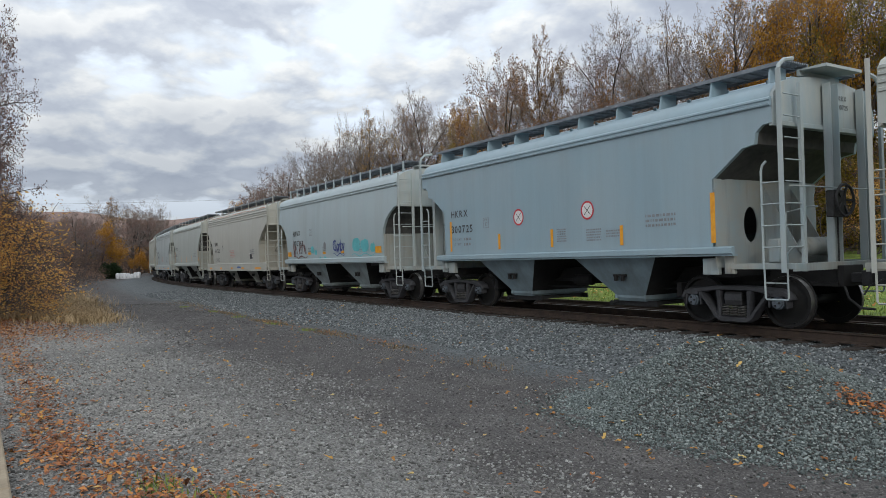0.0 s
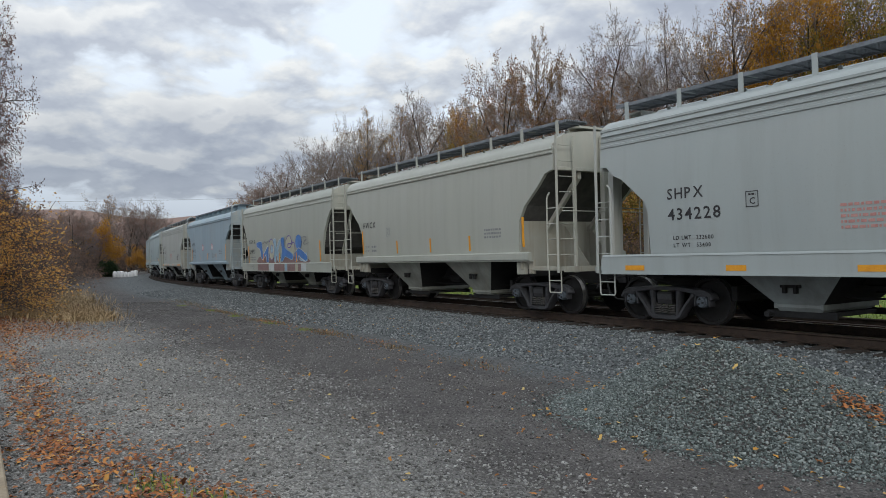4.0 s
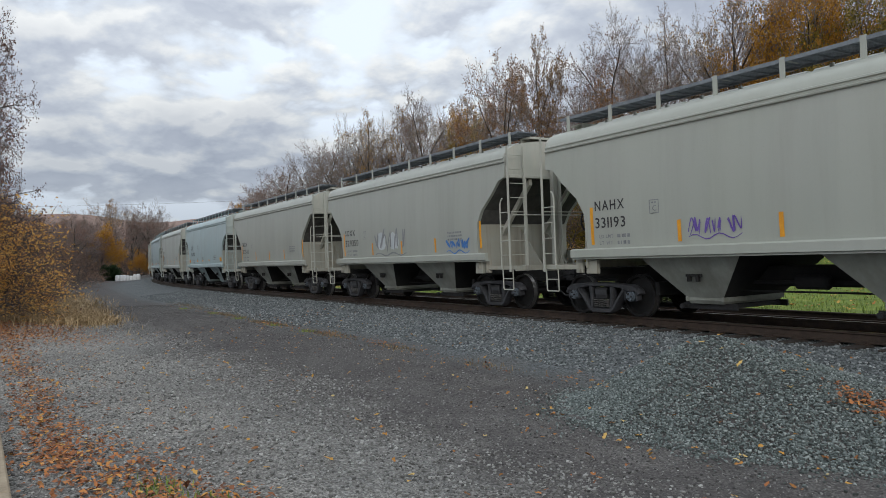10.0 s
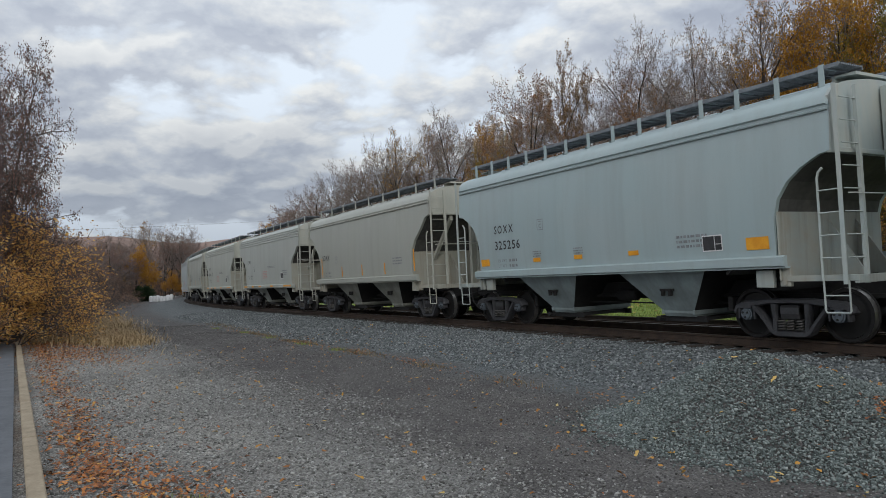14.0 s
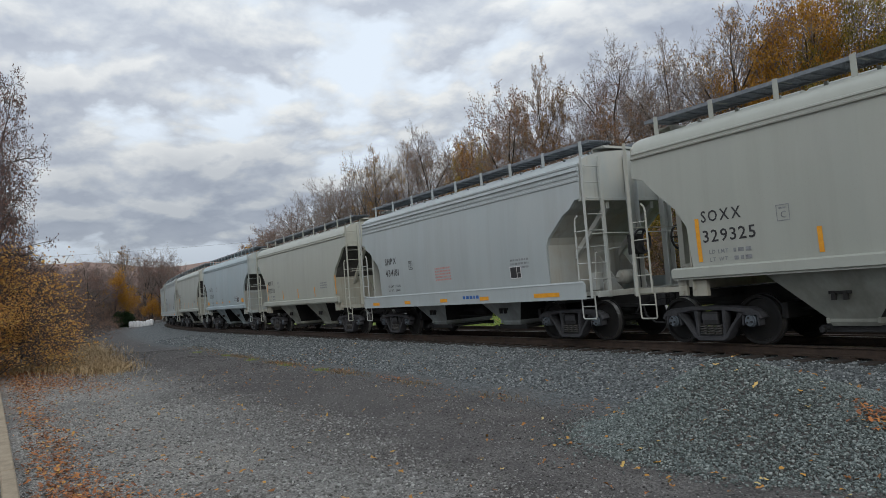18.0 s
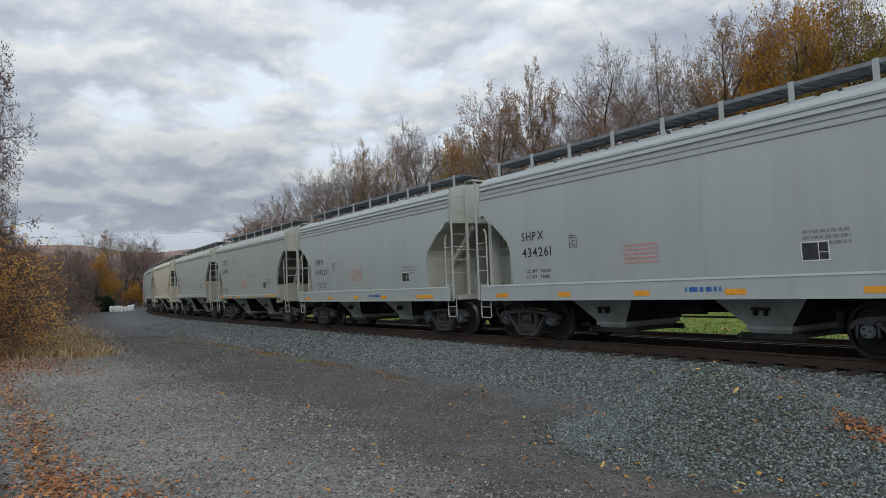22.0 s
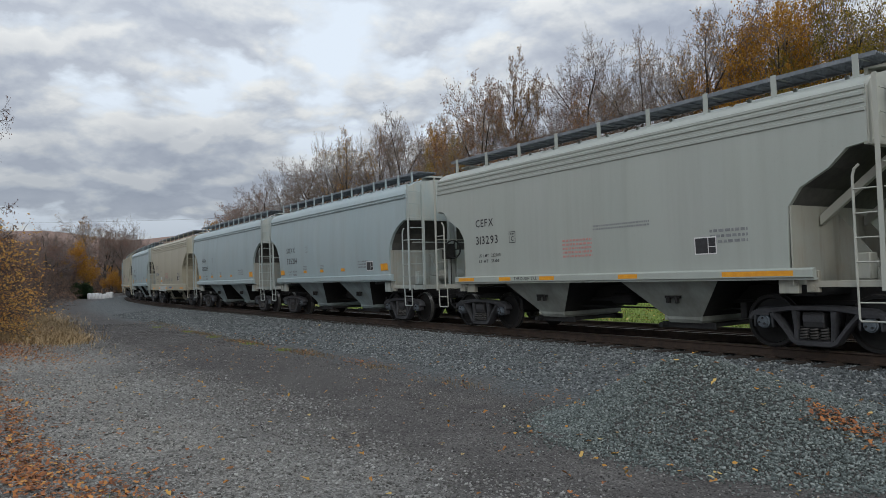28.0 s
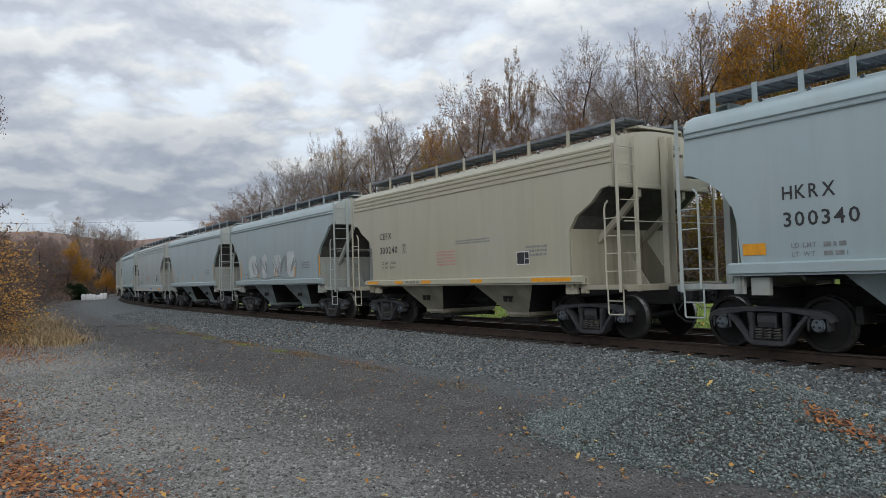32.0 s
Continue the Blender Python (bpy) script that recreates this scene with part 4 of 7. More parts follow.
def side_frame_mesh():
    """Cast truck side frame in the plane of y = 0: bowed top arm, V-shaped tension arms, columns round the springs, pedestals over the axles."""
    mb = Mesh()

    def arm(pts, widths, depth):
        vs = []
        for i, (x, z) in enumerate(pts):
            (x0, z0), (x1, z1) = pts[max(i - 1, 0)], pts[min(i + 1, len(pts) - 1)]
            dx, dz = x1 - x0, z1 - z0
            n = math.hypot(dx, dz)
            w, d = widths[i] / 2, depth / 2
            for a, b in ((-1, -0.55), (-0.6, -1), (0.6, -1), (1, -0.55), (1, 0.55), (0.6, 1), (-0.6, 1), (-1, 0.55)):
                vs.append((x - dz / n * w * a, b * d, z + dx / n * w * a))
        k = len(pts)
        mb.add(vs, [(i * 8 + j, i * 8 + (j + 1) % 8, i * 8 + 8 + (j + 1) % 8, i * 8 + 8 + j) for i in range(k - 1) for j in range(8)] + [tuple(range(8)), tuple(range(k * 8 - 8, k * 8))])
    arm([(-1.13, 0.50), (-1.08, 0.585), (-0.95, 0.635), (-0.70, 0.655), (-0.42, 0.69), (0, 0.70), (0.42, 0.69), (0.70, 0.655), (0.95, 0.635), (1.08, 0.585), (1.13, 0.50)],
        [0.07, 0.10, 0.13, 0.12, 0.10, 0.10, 0.10, 0.12, 0.13, 0.10, 0.07], 0.21)
    arm([(-0.72, 0.60), (-0.60, 0.47), (-0.46, 0.30), (-0.37, 0.17), (-0.28, 0.125), (0.28, 0.125), (0.37, 0.17), (0.46, 0.30), (0.60, 0.47), (0.72, 0.60)],
        [0.10, 0.085, 0.085, 0.10, 0.115, 0.115, 0.10, 0.085, 0.085, 0.10], 0.22)
    for x in (-1, 1):
        arm([(x * 0.31, 0.16), (x * 0.31, 0.40), (x * 0.33, 0.66)], [0.12, 0.09, 0.14], 0.17)
        for q in (-0.15, 0.15):
            arm([(x * 0.889 + q, 0.60), (x * 0.889 + q * 1.08, 0.48), (x * 0.889 + q * 1.1, 0.37)], [0.07, 0.06, 0.045], 0.16)
        mb.box((x * 0.889, 0, 0.585), (0.24, 0.2, 0.05))
    mb.box((0, -0.03, 0.53), (0.36, 0.14, 0.12))
    return mb.mesh("side_frame", M_truck, 35)


def spring_mesh():
    """One coil spring of the truck's nest."""
    pts = [(0.066 * math.cos(a), 0.066 * math.sin(a) - 0.02, 0.18 + a * 0.0074) for a in [i * math.pi / 4 for i in range(37)]]
    return Mesh().tube(pts, 0.015, 5).mesh("spring", M_spring, 60)


def wheelset_mesh():
    """Two wheels on an axle along y, with bolted bearing caps at its ends."""
    mb = Mesh()
    for s in (-1, 1):
        prof = [(0.69, 0.10), (0.70, 0.17), (0.735, 0.25), (0.725, 0.37), (0.69, 0.385), (0.69, 0.482), (0.715, 0.482), (0.725, 0.459), (0.83, 0.452), (0.83, 0.395), (0.775, 0.375), (0.785, 0.25),
                (0.83, 0.17), (0.84, 0.10)]
        mb.lathe([(s * a, r) for a, r in prof], 28, 0)
        mb.lathe([(s * 0.724, 0.4595), (s * 0.832, 0.4530)], 28, 1)
        mb.lathe([(s * 0.93, 0.0), (s * 0.93, 0.115), (s * 1.08, 0.115), (s * 1.085, 0.10), (s * 1.12, 0.095), (s * 1.125, 0.0)], 14, 2)
        for k in range(3):
            a = 2 * math.pi * k / 3
            mb.lathe([(s * 1.12, 0.02), (s * 1.145, 0.02), (s * 1.145, 0.0)], 6, 3, (math.cos(a) * 0.055, 0, math.sin(a) * 0.055))
    mb.lathe([(-0.95, 0.08), (0.95, 0.08)], 12, 0)
    return mb.mesh("wheelset", [M_wheel, M_tread, M_cap, M_steel], 35)


def bolster_mesh():
    mb = Mesh()
    mb.box((0, 0, 0.50), (0.36, 2.2, 0.26))
    mb.lathe([(0.60, 0.2), (0.74, 0.2)], 14, 0, (0, 0, 0), "z")
    for x in (-0.42, 0.42):
        mb.box((x, 0, 0.42), (0.10, 1.7, 0.12))
        for y in (-0.75, 0.75):
            mb.box((x * 1.05 - (0.03 if x > 0 else -0.03), y, 0.45), (0.06, 0.12, 0.34))
    return mb.mesh("truck_bolster", M_steel)


def coupler_mesh():
    mb = Mesh()
    mb.box((6.30, 0, 0.86), (0.36, 0.17, 0.17))
    mb.box((6.50, -0.03, 0.86), (0.16, 0.30, 0.27))
    mb.box((6.55, 0.12, 0.86), (0.16, 0.10, 0.26))
    mb.tube([(6.12, 0.2, 0.92), (6.14, 0.9, 0.88), (6.14, 1.3, 0.80), (6.2, 1.36, 0.66)], 0.014, 5)
    return mb.mesh("coupler", M_steel)


def hose_mesh():
    pts = [(6.2, -0.3, 0.72), (6.28, -0.32, 0.52), (6.42, -0.22, 0.36), (6.58, -0.08, 0.34)]
    return Mesh().tube(pts, 0.022, 6).mesh("air_hose", M_black, 40)


def brake_gear_mesh():
    """Brake cylinder, levers, rods and pipes under the floor."""
    mb = Mesh()
    mb.lathe([(-0.3, 0.0), (-0.3, 0.13), (0.25, 0.13), (0.3, 0.08), (0.3, 0.0)], 12, 0, (0.1, -0.55, 0.78), "x")
    mb.tube([(-4.0, -0.42, 0.62), (-1.0, -0.5, 0.60), (1.0, -0.5, 0.60), (4.0, -0.42, 0.62)], 0.02, 5)
    mb.tube([(-5.9, 0.5, 0.70), (-3.2, 0.5, 0.66), (3.2, 0.5, 0.66), (5.9, 0.5, 0.70)], 0.025, 5)
    mb.box((-3.15, 0, 0.62), (0.12, 1.7, 0.28))
    mb.box((3.15, 0, 0.62), (0.12, 1.7, 0.28))
    return mb.mesh("brake_gear", M_undershade)


def brake_wheel_mesh():
    mb = Mesh()
    y, z = -0.12, 2.20
    ring = [(6.16, y + 0.27 * math.cos(a), z + 0.27 * math.sin(a)) for a in [2 * math.pi * i / 18 for i in range(19)]]
    mb.tube(ring, 0.026, 5, 0, False)
    for i in range(5):
        a = 2 * math.pi * i / 5
        mb.tube([(6.10, y, z), (6.16, y + 0.26 * math.cos(a), z + 0.26 * math.sin(a))], 0.022, 4)
    mb.box((6.06, y - 0.1, z - 0.06), (0.14, 0.40, 0.46))
    mb.tube([(6.02, y, z - 0.2), (6.02, y, 1.1)], 0.015, 5)
    return mb.mesh("brake_wheel", M_black, 40)


def tank_mesh():
    mb = Mesh()
    mb.lathe([(-0.46, 0.0), (-0.44, 0.12), (-0.38, 0.17), (0.38, 0.17), (0.44, 0.12), (0.46, 0.0)], 16, 0, (5.42, 0.25, 1.42))
    mb.tube([(5.42, -0.2, 1.42), (5.42, -0.5, 1.42), (5.5, -0.8, 1.3), (5.5, -0.8, 1.1)], 0.016, 5)
    mb.tube([(5.75, -1.25, 1.2), (5.75, -1.2, 2.0), (5.75, -0.6, 2.1), (5.95, -0.6, 2.1)], 0.014, 5)
    mb.box((5.35, -0.85, 1.36), (0.22, 0.24, 0.42))
    return mb.mesh("air_reservoir", M_dust, 40)


def grab_mesh():
    """The long grab iron across the end."""
    return Mesh().tube([(6.02, -1.5, 2.42), (6.06, -1.4, 2.42), (6.06, 1.4, 2.42), (6.02, 1.5, 2.42)], 0.013, 5).mesh("grab_iron", M_end, 40)


KIT = {}


def kit(kind):
    """All the shared meshes of one make of car."""
    if kind not in KIT:
        KIT[kind] = {"side": side_sheet_mesh(kind), "roof": roof_mesh(kind), "eave": eave_meshes(kind), "end": end_panel_mesh(kind), "slope": slope_sheet_mesh(kind),
                     "shear": shear_plate_mesh(kind), "bay": bay_mesh(kind), "brace": brace_mesh(kind), "sill": sill_mesh(kind), "platform": platform_mesh(kind), "board": running_board_mesh(kind), "post": post_mesh(kind), "cross": crossover_mesh(kind), "corner": ladder_rail_mesh(False, kind == "blue")}
    if "common" not in KIT:
        KIT["common"] = {"gate": gate_mesh(), "centre": centre_sill_mesh(), "end_post": end_post_mesh(), "rail_long": ladder_rail_mesh(False), "rail_short": ladder_rail_mesh(True),
                         "rung_x": rung_mesh(0.39, "x"), "rung_y": rung_mesh(0.46, "y"), "stirrup": stirrup_mesh(), "hatch": hatch_mesh(), "frame": side_frame_mesh(),
                         "spring": spring_mesh(), "wheelset": wheelset_mesh(), "bolster": bolster_mesh(), "coupler": coupler_mesh(), "hose": hose_mesh(), "brake": brake_wheel_mesh(),
                         "gear": brake_gear_mesh(), "tank": tank_mesh(), "grab": grab_mesh()}
    return {**KIT["common"], **KIT[kind]}


TURN = pose(0, 0, 0, 0, 0, 180)


def hopper_car(kind, label, brake_ahead):
    """A two-bay covered hopper car on its trucks, rail top at z = 0, running towards +x."""
    k = kit(kind)
    car = thing("hopper_car", label, "freight car", "cars of the train")
    for turn in (Matrix(), TURN):
        part("side_sheet", k["side"], car, place=turn)
        for rib in k["eave"]:
            part(rib.name.split(".")[0], rib, car, place=turn)
        part("side_sill", k["sill"], car, place=turn)
        part("end_panel", k["end"], car, place=turn)
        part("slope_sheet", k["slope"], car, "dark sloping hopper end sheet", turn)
        part("shear_plate", k["shear"], car, "dusty upright cross plate", turn)
        part("end_platform", k["platform"], car, place=turn)
        if kind not in ("blue", "curve"):
            for y in (-0.72, 0.72):
                part("end_brace", k["brace"], car, place=turn @ pose(0, y, 0))
        for y in (-0.06, 1.0) if kind in ("blue", "deep") else (0.0,):
            part("end_post", k["end_post"], car, place=turn @ pose(0, y, 0))
        part("coupler", k["coupler"], car, "black steel knuckle coupler", turn)
        part("air_hose", k["hose"], car, "black rubber air hose", turn)
        part("grab_iron", k["grab"], car, place=turn)
        board = part("running_board", k["board"], car, "grey steel grating walkway", turn)
        count = {"curve": 14, "blue": 10}.get(kind, 9)
        for i in range(count):
            part("board_post", k["post"], board, place=pose(-5.45 + i * 10.9 / (count - 1), 0, 0))
        part("crossover_walkway", k["cross"], car, place=turn)
        # ladders at the corners: side ladder, end ladder and step
        for flip in (1, -1):
            near = turn == Matrix()
            lad = part("corner_ladder", k["corner"], car, place=turn @ pose(flip * 5.93, -1.545, 0))
            x0 = -0.39 if flip > 0 else 0.0
            part("ladder_rail", k["rail_short"], lad, place=pose(-0.39, 0, 0) if flip > 0 else pose(0.39, 0, 0, 0, 0, 180))
            for z in (1.42, 1.78, 2.14, 2.50) if near else (1.42, 2.14):
                part("rung", k["rung_x"], lad, place=pose(x0, -0.01, z))
            if flip > 0:
                lad = part("end_ladder", k["rail_long"], car, place=turn @ pose(5.98, -1.07, 0, 0, 0, 90))
                for z in (1.42, 1.78, 2.14, 2.50, 2.86, 3.22, 3.58, 3.94) if near else (1.42, 2.14, 2.86, 3.58):
                    part("rung", k["rung_y"], lad, place=pose(-0.46, 0, z, 0, 0, -90))
            part("stirrup_step", k["stirrup"], car, place=turn @ pose(5.52 if flip > 0 else -5.94, -1.5, 0))
    part("roof", k["roof"], car)
    part("roof_hatch", k["hatch"], car)
    part("center_sill", k["centre"], car)
    part("brake_gear", k["gear"], car, "black brake rods and cylinder")
    part("brake_wheel", k["brake"], car, "black brake wheel and gear box", Matrix() if brake_ahead else TURN)
    part("air_reservoir", k["tank"], car, place=Matrix() if brake_ahead else TURN)
    for x in (-1.9, 1.9):
        bay = part("hopper_bay", k["bay"], car, "grimy tapered hopper bay", pose(x, 0, 0))
        part("outlet_gate", k["gate"], bay, "black steel outlet gate")
    for x in (-TRUCK, TRUCK):
        truck = part("truck", k["bolster"], car, "black cast-steel four-wheel truck", pose(x, 0, 0))
        for y in (-1.005, 1.005):
            part("side_frame", k["frame"], truck, place=pose(0, y, 0))
            for x2 in (-0.17, 0.0, 0.17):
                part("spring", k["spring"], truck, place=pose(x2, y + (-0.03 if y < 0 else 0.03), 0))
        for a in (-0.889, 0.889):
            part("wheelset", k["wheelset"], truck, "steel wheels on an axle with bolted bearing caps", pose(a, 0, 0.457))
    return car


def rect(mb, x0, x1, z0, z1, face, lift=0.005, mat=0):
    n = max(1, int((z1 - z0) / 0.25))
    for i in range(n):
        a, b = z0 + (z1 - z0) * i / n, z0 + (z1 - z0) * (i + 1) / n
        mb.add([(x0, -(face(a) + lift), a), (x1, -(face(a) + lift), a), (x1, -(face(b) + lift), b), (x0, -(face(b) + lift), b)], [(0, 1, 2, 3)], mat)


def text_bars(mb, rng, x, z, w, rows, size, face, lift=0.005):
    """Lines of lettering too small to read."""
    for r in range(rows):
        cx, zz = x, z - r * size * 1.9
        while cx < x + w:
            ww = rng.uniform(0.5, 2.2) * size
            rect(mb, cx, min(cx + ww, x + w), zz, zz + size, face, lift)
            cx += ww + size * 0.55


def no_sill(z):
    return 1.64


def markings(car, kind, initials, number, seed):
    """Stencilled lettering, reflective strips and data panels of a car's side."""
    rng = random.Random(seed)
    face = side_face(kind)
    mb = Mesh()
    if kind == "slab":
        ABC.letter(mb, initials, -4.68, 2.29, 0.19, face, 0.22)
        ABC.letter(mb, number, -4.64, 1.80, 0.20, face, 0.16)
        part("reporting_marks", mb.mesh("reporting_marks", M_letter), car, "black stencilled lettering")
        mb = Mesh()
        text_bars(mb, rng, -4.55, 1.58, 0.9, 2, 0.06, face)
        part("data_lettering", mb.mesh("data_lettering", M_faint), car, "small faded lettering")
        for x, a, b in ((-4.78, 1.36, 2.18), (-2.44, 1.36, 1.76), (-0.2, 1.36, 1.76), (1.96, 1.36, 1.76), (4.62, 1.36, 2.2)):
            mb = Mesh()
            rect(mb, x, x + 0.10, a, b, face, 0.028)
            part("reflective_strip", mb.mesh("reflective_strip", M_orange), car, "orange reflective strip")
        return
    sleek = kind == "sleek"
    kind = "through" if sleek else kind
    z, h = {"deep": (2.42, 0.205), "through": (2.61, 0.19), "beige": (2.30, 0.205), "curve": (2.48, 0.215)}.get(kind, (2.50, 0.19))
    x0 = {"deep": -4.02, "blue": -4.2, "curve": -3.9, "beige": -4.15, "through": -3.98}[kind]
    step = {"deep": 0.395, "beige": 0.37, "through": 0.44}.get(kind, 0.43)
    if initials == "HWCX":
        z, x0, step = 2.46, -4.38, 0.45
    if number == "310083":
        z, step = 2.46, 0.48
    if sleek:
        z, h, x0, step = 3.02, 0.27, -4.42, 0.50
    ABC.letter(mb, initials, x0, z, h, face, 0.18, 0, 0.9 if kind in ("beige", "curve") else 1.0)
    part("owner_mark", mb.mesh("owner_mark", M_letter), car, "black stencilled initials")
    mb = Mesh()
    ABC.letter(mb, number, x0, z - step, h * 1.06, face, 0.15, 0, 1.08)
    part("car_number", mb.mesh("car_number", M_number if number == "310083" else M_letter), car, "dark blue stencilled figures" if number == "310083" else "black stencilled figures")
    mb = Mesh()
    lx = x0 + 0.1
    for k, word in enumerate(("LD LMT", "LT WT")):
        zz = z - (1.36 if sleek else 0.77 if kind in ("deep", "through", "curve") else step + 0.22) - k * 0.14
        ABC.letter(mb, word, lx, zz, 0.075, face)
        if kind in ("deep", "through"):
            ABC.letter(mb, ("232600", "53400")[k], lx + 0.52, zz, 0.075, face)
        else:
            text_bars(mb, rng, lx + 0.52, zz, 0.36, 1, 0.07, face)
    tagged(part("load_lettering", mb.mesh("load_lettering", M_letter if kind in ("deep", "through") else M_faint), car, "small black weight lettering"), kind="stuff")
    mb = Mesh()
    px, pz = (-2.1, 2.95) if sleek else (-1.95, 2.44) if kind == "curve" else (-2.62, 2.14) if kind != "deep" else (-2.35, 2.16)
    for a, b, c, d in ((0, 0.24, 0, 0.014), (0, 0.24, 0.258, 0.272), (0, 0.014, 0, 0.27), (0.226, 0.24, 0, 0.27)):
        rect(mb, px + a, px + b, pz + c, pz + d, face, 0.007)
    ABC.letter(mb, "C", px + 0.075, pz + 0.05, 0.11, face)
    text_bars(mb, rng, px + 0.05, pz + 0.2, 0.14, 1, 0.03, face)
    part("plate_mark", mb.mesh("plate_mark", M_letter if kind in ("deep", "through") else M_faint), car, "small square plate mark with a letter")
    mb = Mesh()
    tx, tz = {"deep": (3.05, 2.02), "through": (3.05, 2.02), "curve": (2.55, 1.93)}.get(kind, (3.0, 2.08))
    text_bars(mb, rng, tx, tz, 0.75, 3, 0.05, face)
    if kind == "curve":
        for x in (-2.2, -0.6):
            text_bars(mb, rng, x, 1.90, 0.34, 3, 0.03, face)
    if kind == "blue":
        text_bars(mb, rng, 0.32, 1.95, 0.32, 6, 0.028, face)
        text_bars(mb, rng, 1.3, 1.9, 0.45, 5, 0.03, face)
        text_bars(mb, rng, 1.9, 1.85, 0.4, 3, 0.03, face)
    if kind == "through":
        text_bars(mb, rng, 0.2, 2.32, 1.5, 2, 0.035, face)
    tagged(part("notice_lettering", mb.mesh("notice_lettering", M_faint), car, "faint lines of small lettering"), kind="stuff")
    if initials:
        mb = Mesh()
        ABC.letter(mb, initials, 0.30, 4.02, 0.085, face, 0.1)
        ABC.letter(mb, number, 0.30, 3.86, 0.085, face, 0.1)
        mb.v = [(HALF + 0.02, v[0], v[2]) for v in mb.v]
        part("end_marks", mb.mesh("end_marks", M_letter), car, "small black lettering on the end")
    strips = []
    if kind == "blue":
        strips = [(-4.28, 1.56, 2.40, 0.09), (-1.97, 1.57, 1.96, 0.09), (0.10, 1.57, 1.98, 0.09), (2.30, 1.55, 1.96, 0.09), (4.54, 1.53, 2.43, 0.10)]
    elif kind == "beige":
        strips = [(-4.48 if initials == "HWCX" else -4.30, 1.58, 2.38, 0.09), (-1.95, 1.57, 1.98, 0.085), (0.15, 1.57, 1.98, 0.085), (2.25, 1.57, 1.98, 0.085), (4.62, 1.62, 2.35, 0.09)]
    elif kind == "curve":
        strips = [(-4.66, 1.62, 1.81, 0.42), (-2.2, 1.66, 1.76, 0.30), (-0.6, 1.66, 1.76, 0.30), (1.2, 1.66, 1.76, 0.30), (4.15, 1.62, 1.84, 0.46)]
    for x, a, b, w in strips:
        mb = Mesh()
        rect(mb, x, x + w, a, b, face, 0.008)
        part("reflective_strip", mb.mesh("reflective_strip", M_orange), car, "orange reflective strip")
    if kind in ("deep", "through"):
        lo = SILLS[kind][0]
        zz = lo + (0.07 if kind == "deep" else 0.035)
        hh = 0.10 if kind == "deep" else 0.085
        surf = (lambda q: 1.615) if kind == "deep" else no_sill
        for x, w in ((-5.1, 0.5), (-2.75, 0.4), (-0.5, 0.4), (1.6, 0.42), (3.95, 0.95)) if kind == "deep" else ((-4.75, 0.7), (-3.0, 0.45), (-1.5, 0.5), (0.9, 0.5), (3.3, 1.3)):
            mb = Mesh()
            rect(mb, x, x + w, zz, zz + hh, surf, 0.006)
            part("reflective_strip", mb.mesh("reflective_strip", M_orange), car, "orange reflective strip")
        mb = Mesh()
        text_bars(mb, rng, 0.75, zz + (0.06 if kind == "deep" else 0.02), 0.8, 1, 0.085 if kind == "deep" else 0.05, surf, 0.006)
        if kind == "deep":
            part("panel_lettering", mb.mesh("panel_lettering", M_tape), car, "blue slanted lettering bars")
        else:
            mb = Mesh()
            ABC.letter(mb, "THROUGH SILL", -2.42, zz + 0.008, 0.075, surf)
            part("panel_lettering", mb.mesh("panel_lettering", M_letter), car, "black lettering on the sill")
        mb = Mesh()
        text_bars(mb, rng, -0.75, 2.06, 0.9, 5, 0.045, face)
        tagged(part("warning_lettering", mb.mesh("warning_lettering", M_faintred), car, "faded red warning lettering"), kind="stuff")
    if kind in ("deep", "through") or (kind == "curve" and initials == "SOXX"):
        mb = Mesh()
        bx, bz = (3.2, 1.66) if kind == "curve" else (3.02, 1.60) if kind == "deep" else (2.74, 1.66)
        w, hgt = (0.42, 0.26) if kind == "curve" else (0.42, 0.27)
        rect(mb, bx - 0.02, bx + w + 0.02, bz - 0.02, bz + hgt + 0.02, face, 0.006, 0)
        rect(mb, bx, bx + w * 0.62, bz, bz + hgt, face, 0.009, 1)
        rect(mb, bx + w * 0.66, bx + w, bz + hgt * 0.45, bz + hgt, face, 0.009, 1)
        rect(mb, bx + w * 0.66, bx + w, bz, bz + hgt * 0.4, face, 0.009, 1)
        part("test_panel", mb.mesh("test_panel", [M_white, M_letter]), car, "black test-date panel with white border")
    if kind == "blue":
        for x in (-1.1, 1.35):
            mb = Mesh()
            ring = [(math.cos(2 * math.pi * i / 24), math.sin(2 * math.pi * i / 24)) for i in range(24)]
            r0, r1 = 0.165, 0.205
            zc = 2.34
            for i in range(24):
                (c0, s0), (c1, s1) = ring[i], ring[(i + 1) % 24]
                mb.add([(x + c0 * r0, -1.594, zc + s0 * r0), (x + c0 * r1, -1.594, zc + s0 * r1), (x + c1 * r1, -1.594, zc + s1 * r1), (x + c1 * r0, -1.594, zc + s1 * r0)], [(0, 1, 2, 3)], 0)
            mb.add([(x + c * r0, -1.592, zc + s * r0) for c, s in ring], [tuple(range(24))], 1)
            for sg in (1, -1):
                mb.add([(x - 0.10, -1.597, zc + sg * 0.10 - 0.012), (x + 0.10, -1.597, zc - sg * 0.10 - 0.012), (x + 0.10, -1.597, zc - sg * 0.10 + 0.012), (x - 0.10, -1.597, zc + sg * 0.10 + 0.012)],
                       [(0, 1, 2, 3)], 2)
            part("round_sign", mb.mesh("round_sign", [M_red, M_white, M_letter]), car, "white disc with red ring and crossed bars")


def spray(name, colour, vary=0.25):
    return plain(name, colour, tuple(min(1, c * (1 + vary) + 0.02) for c in colour), 3.0, 0.45)


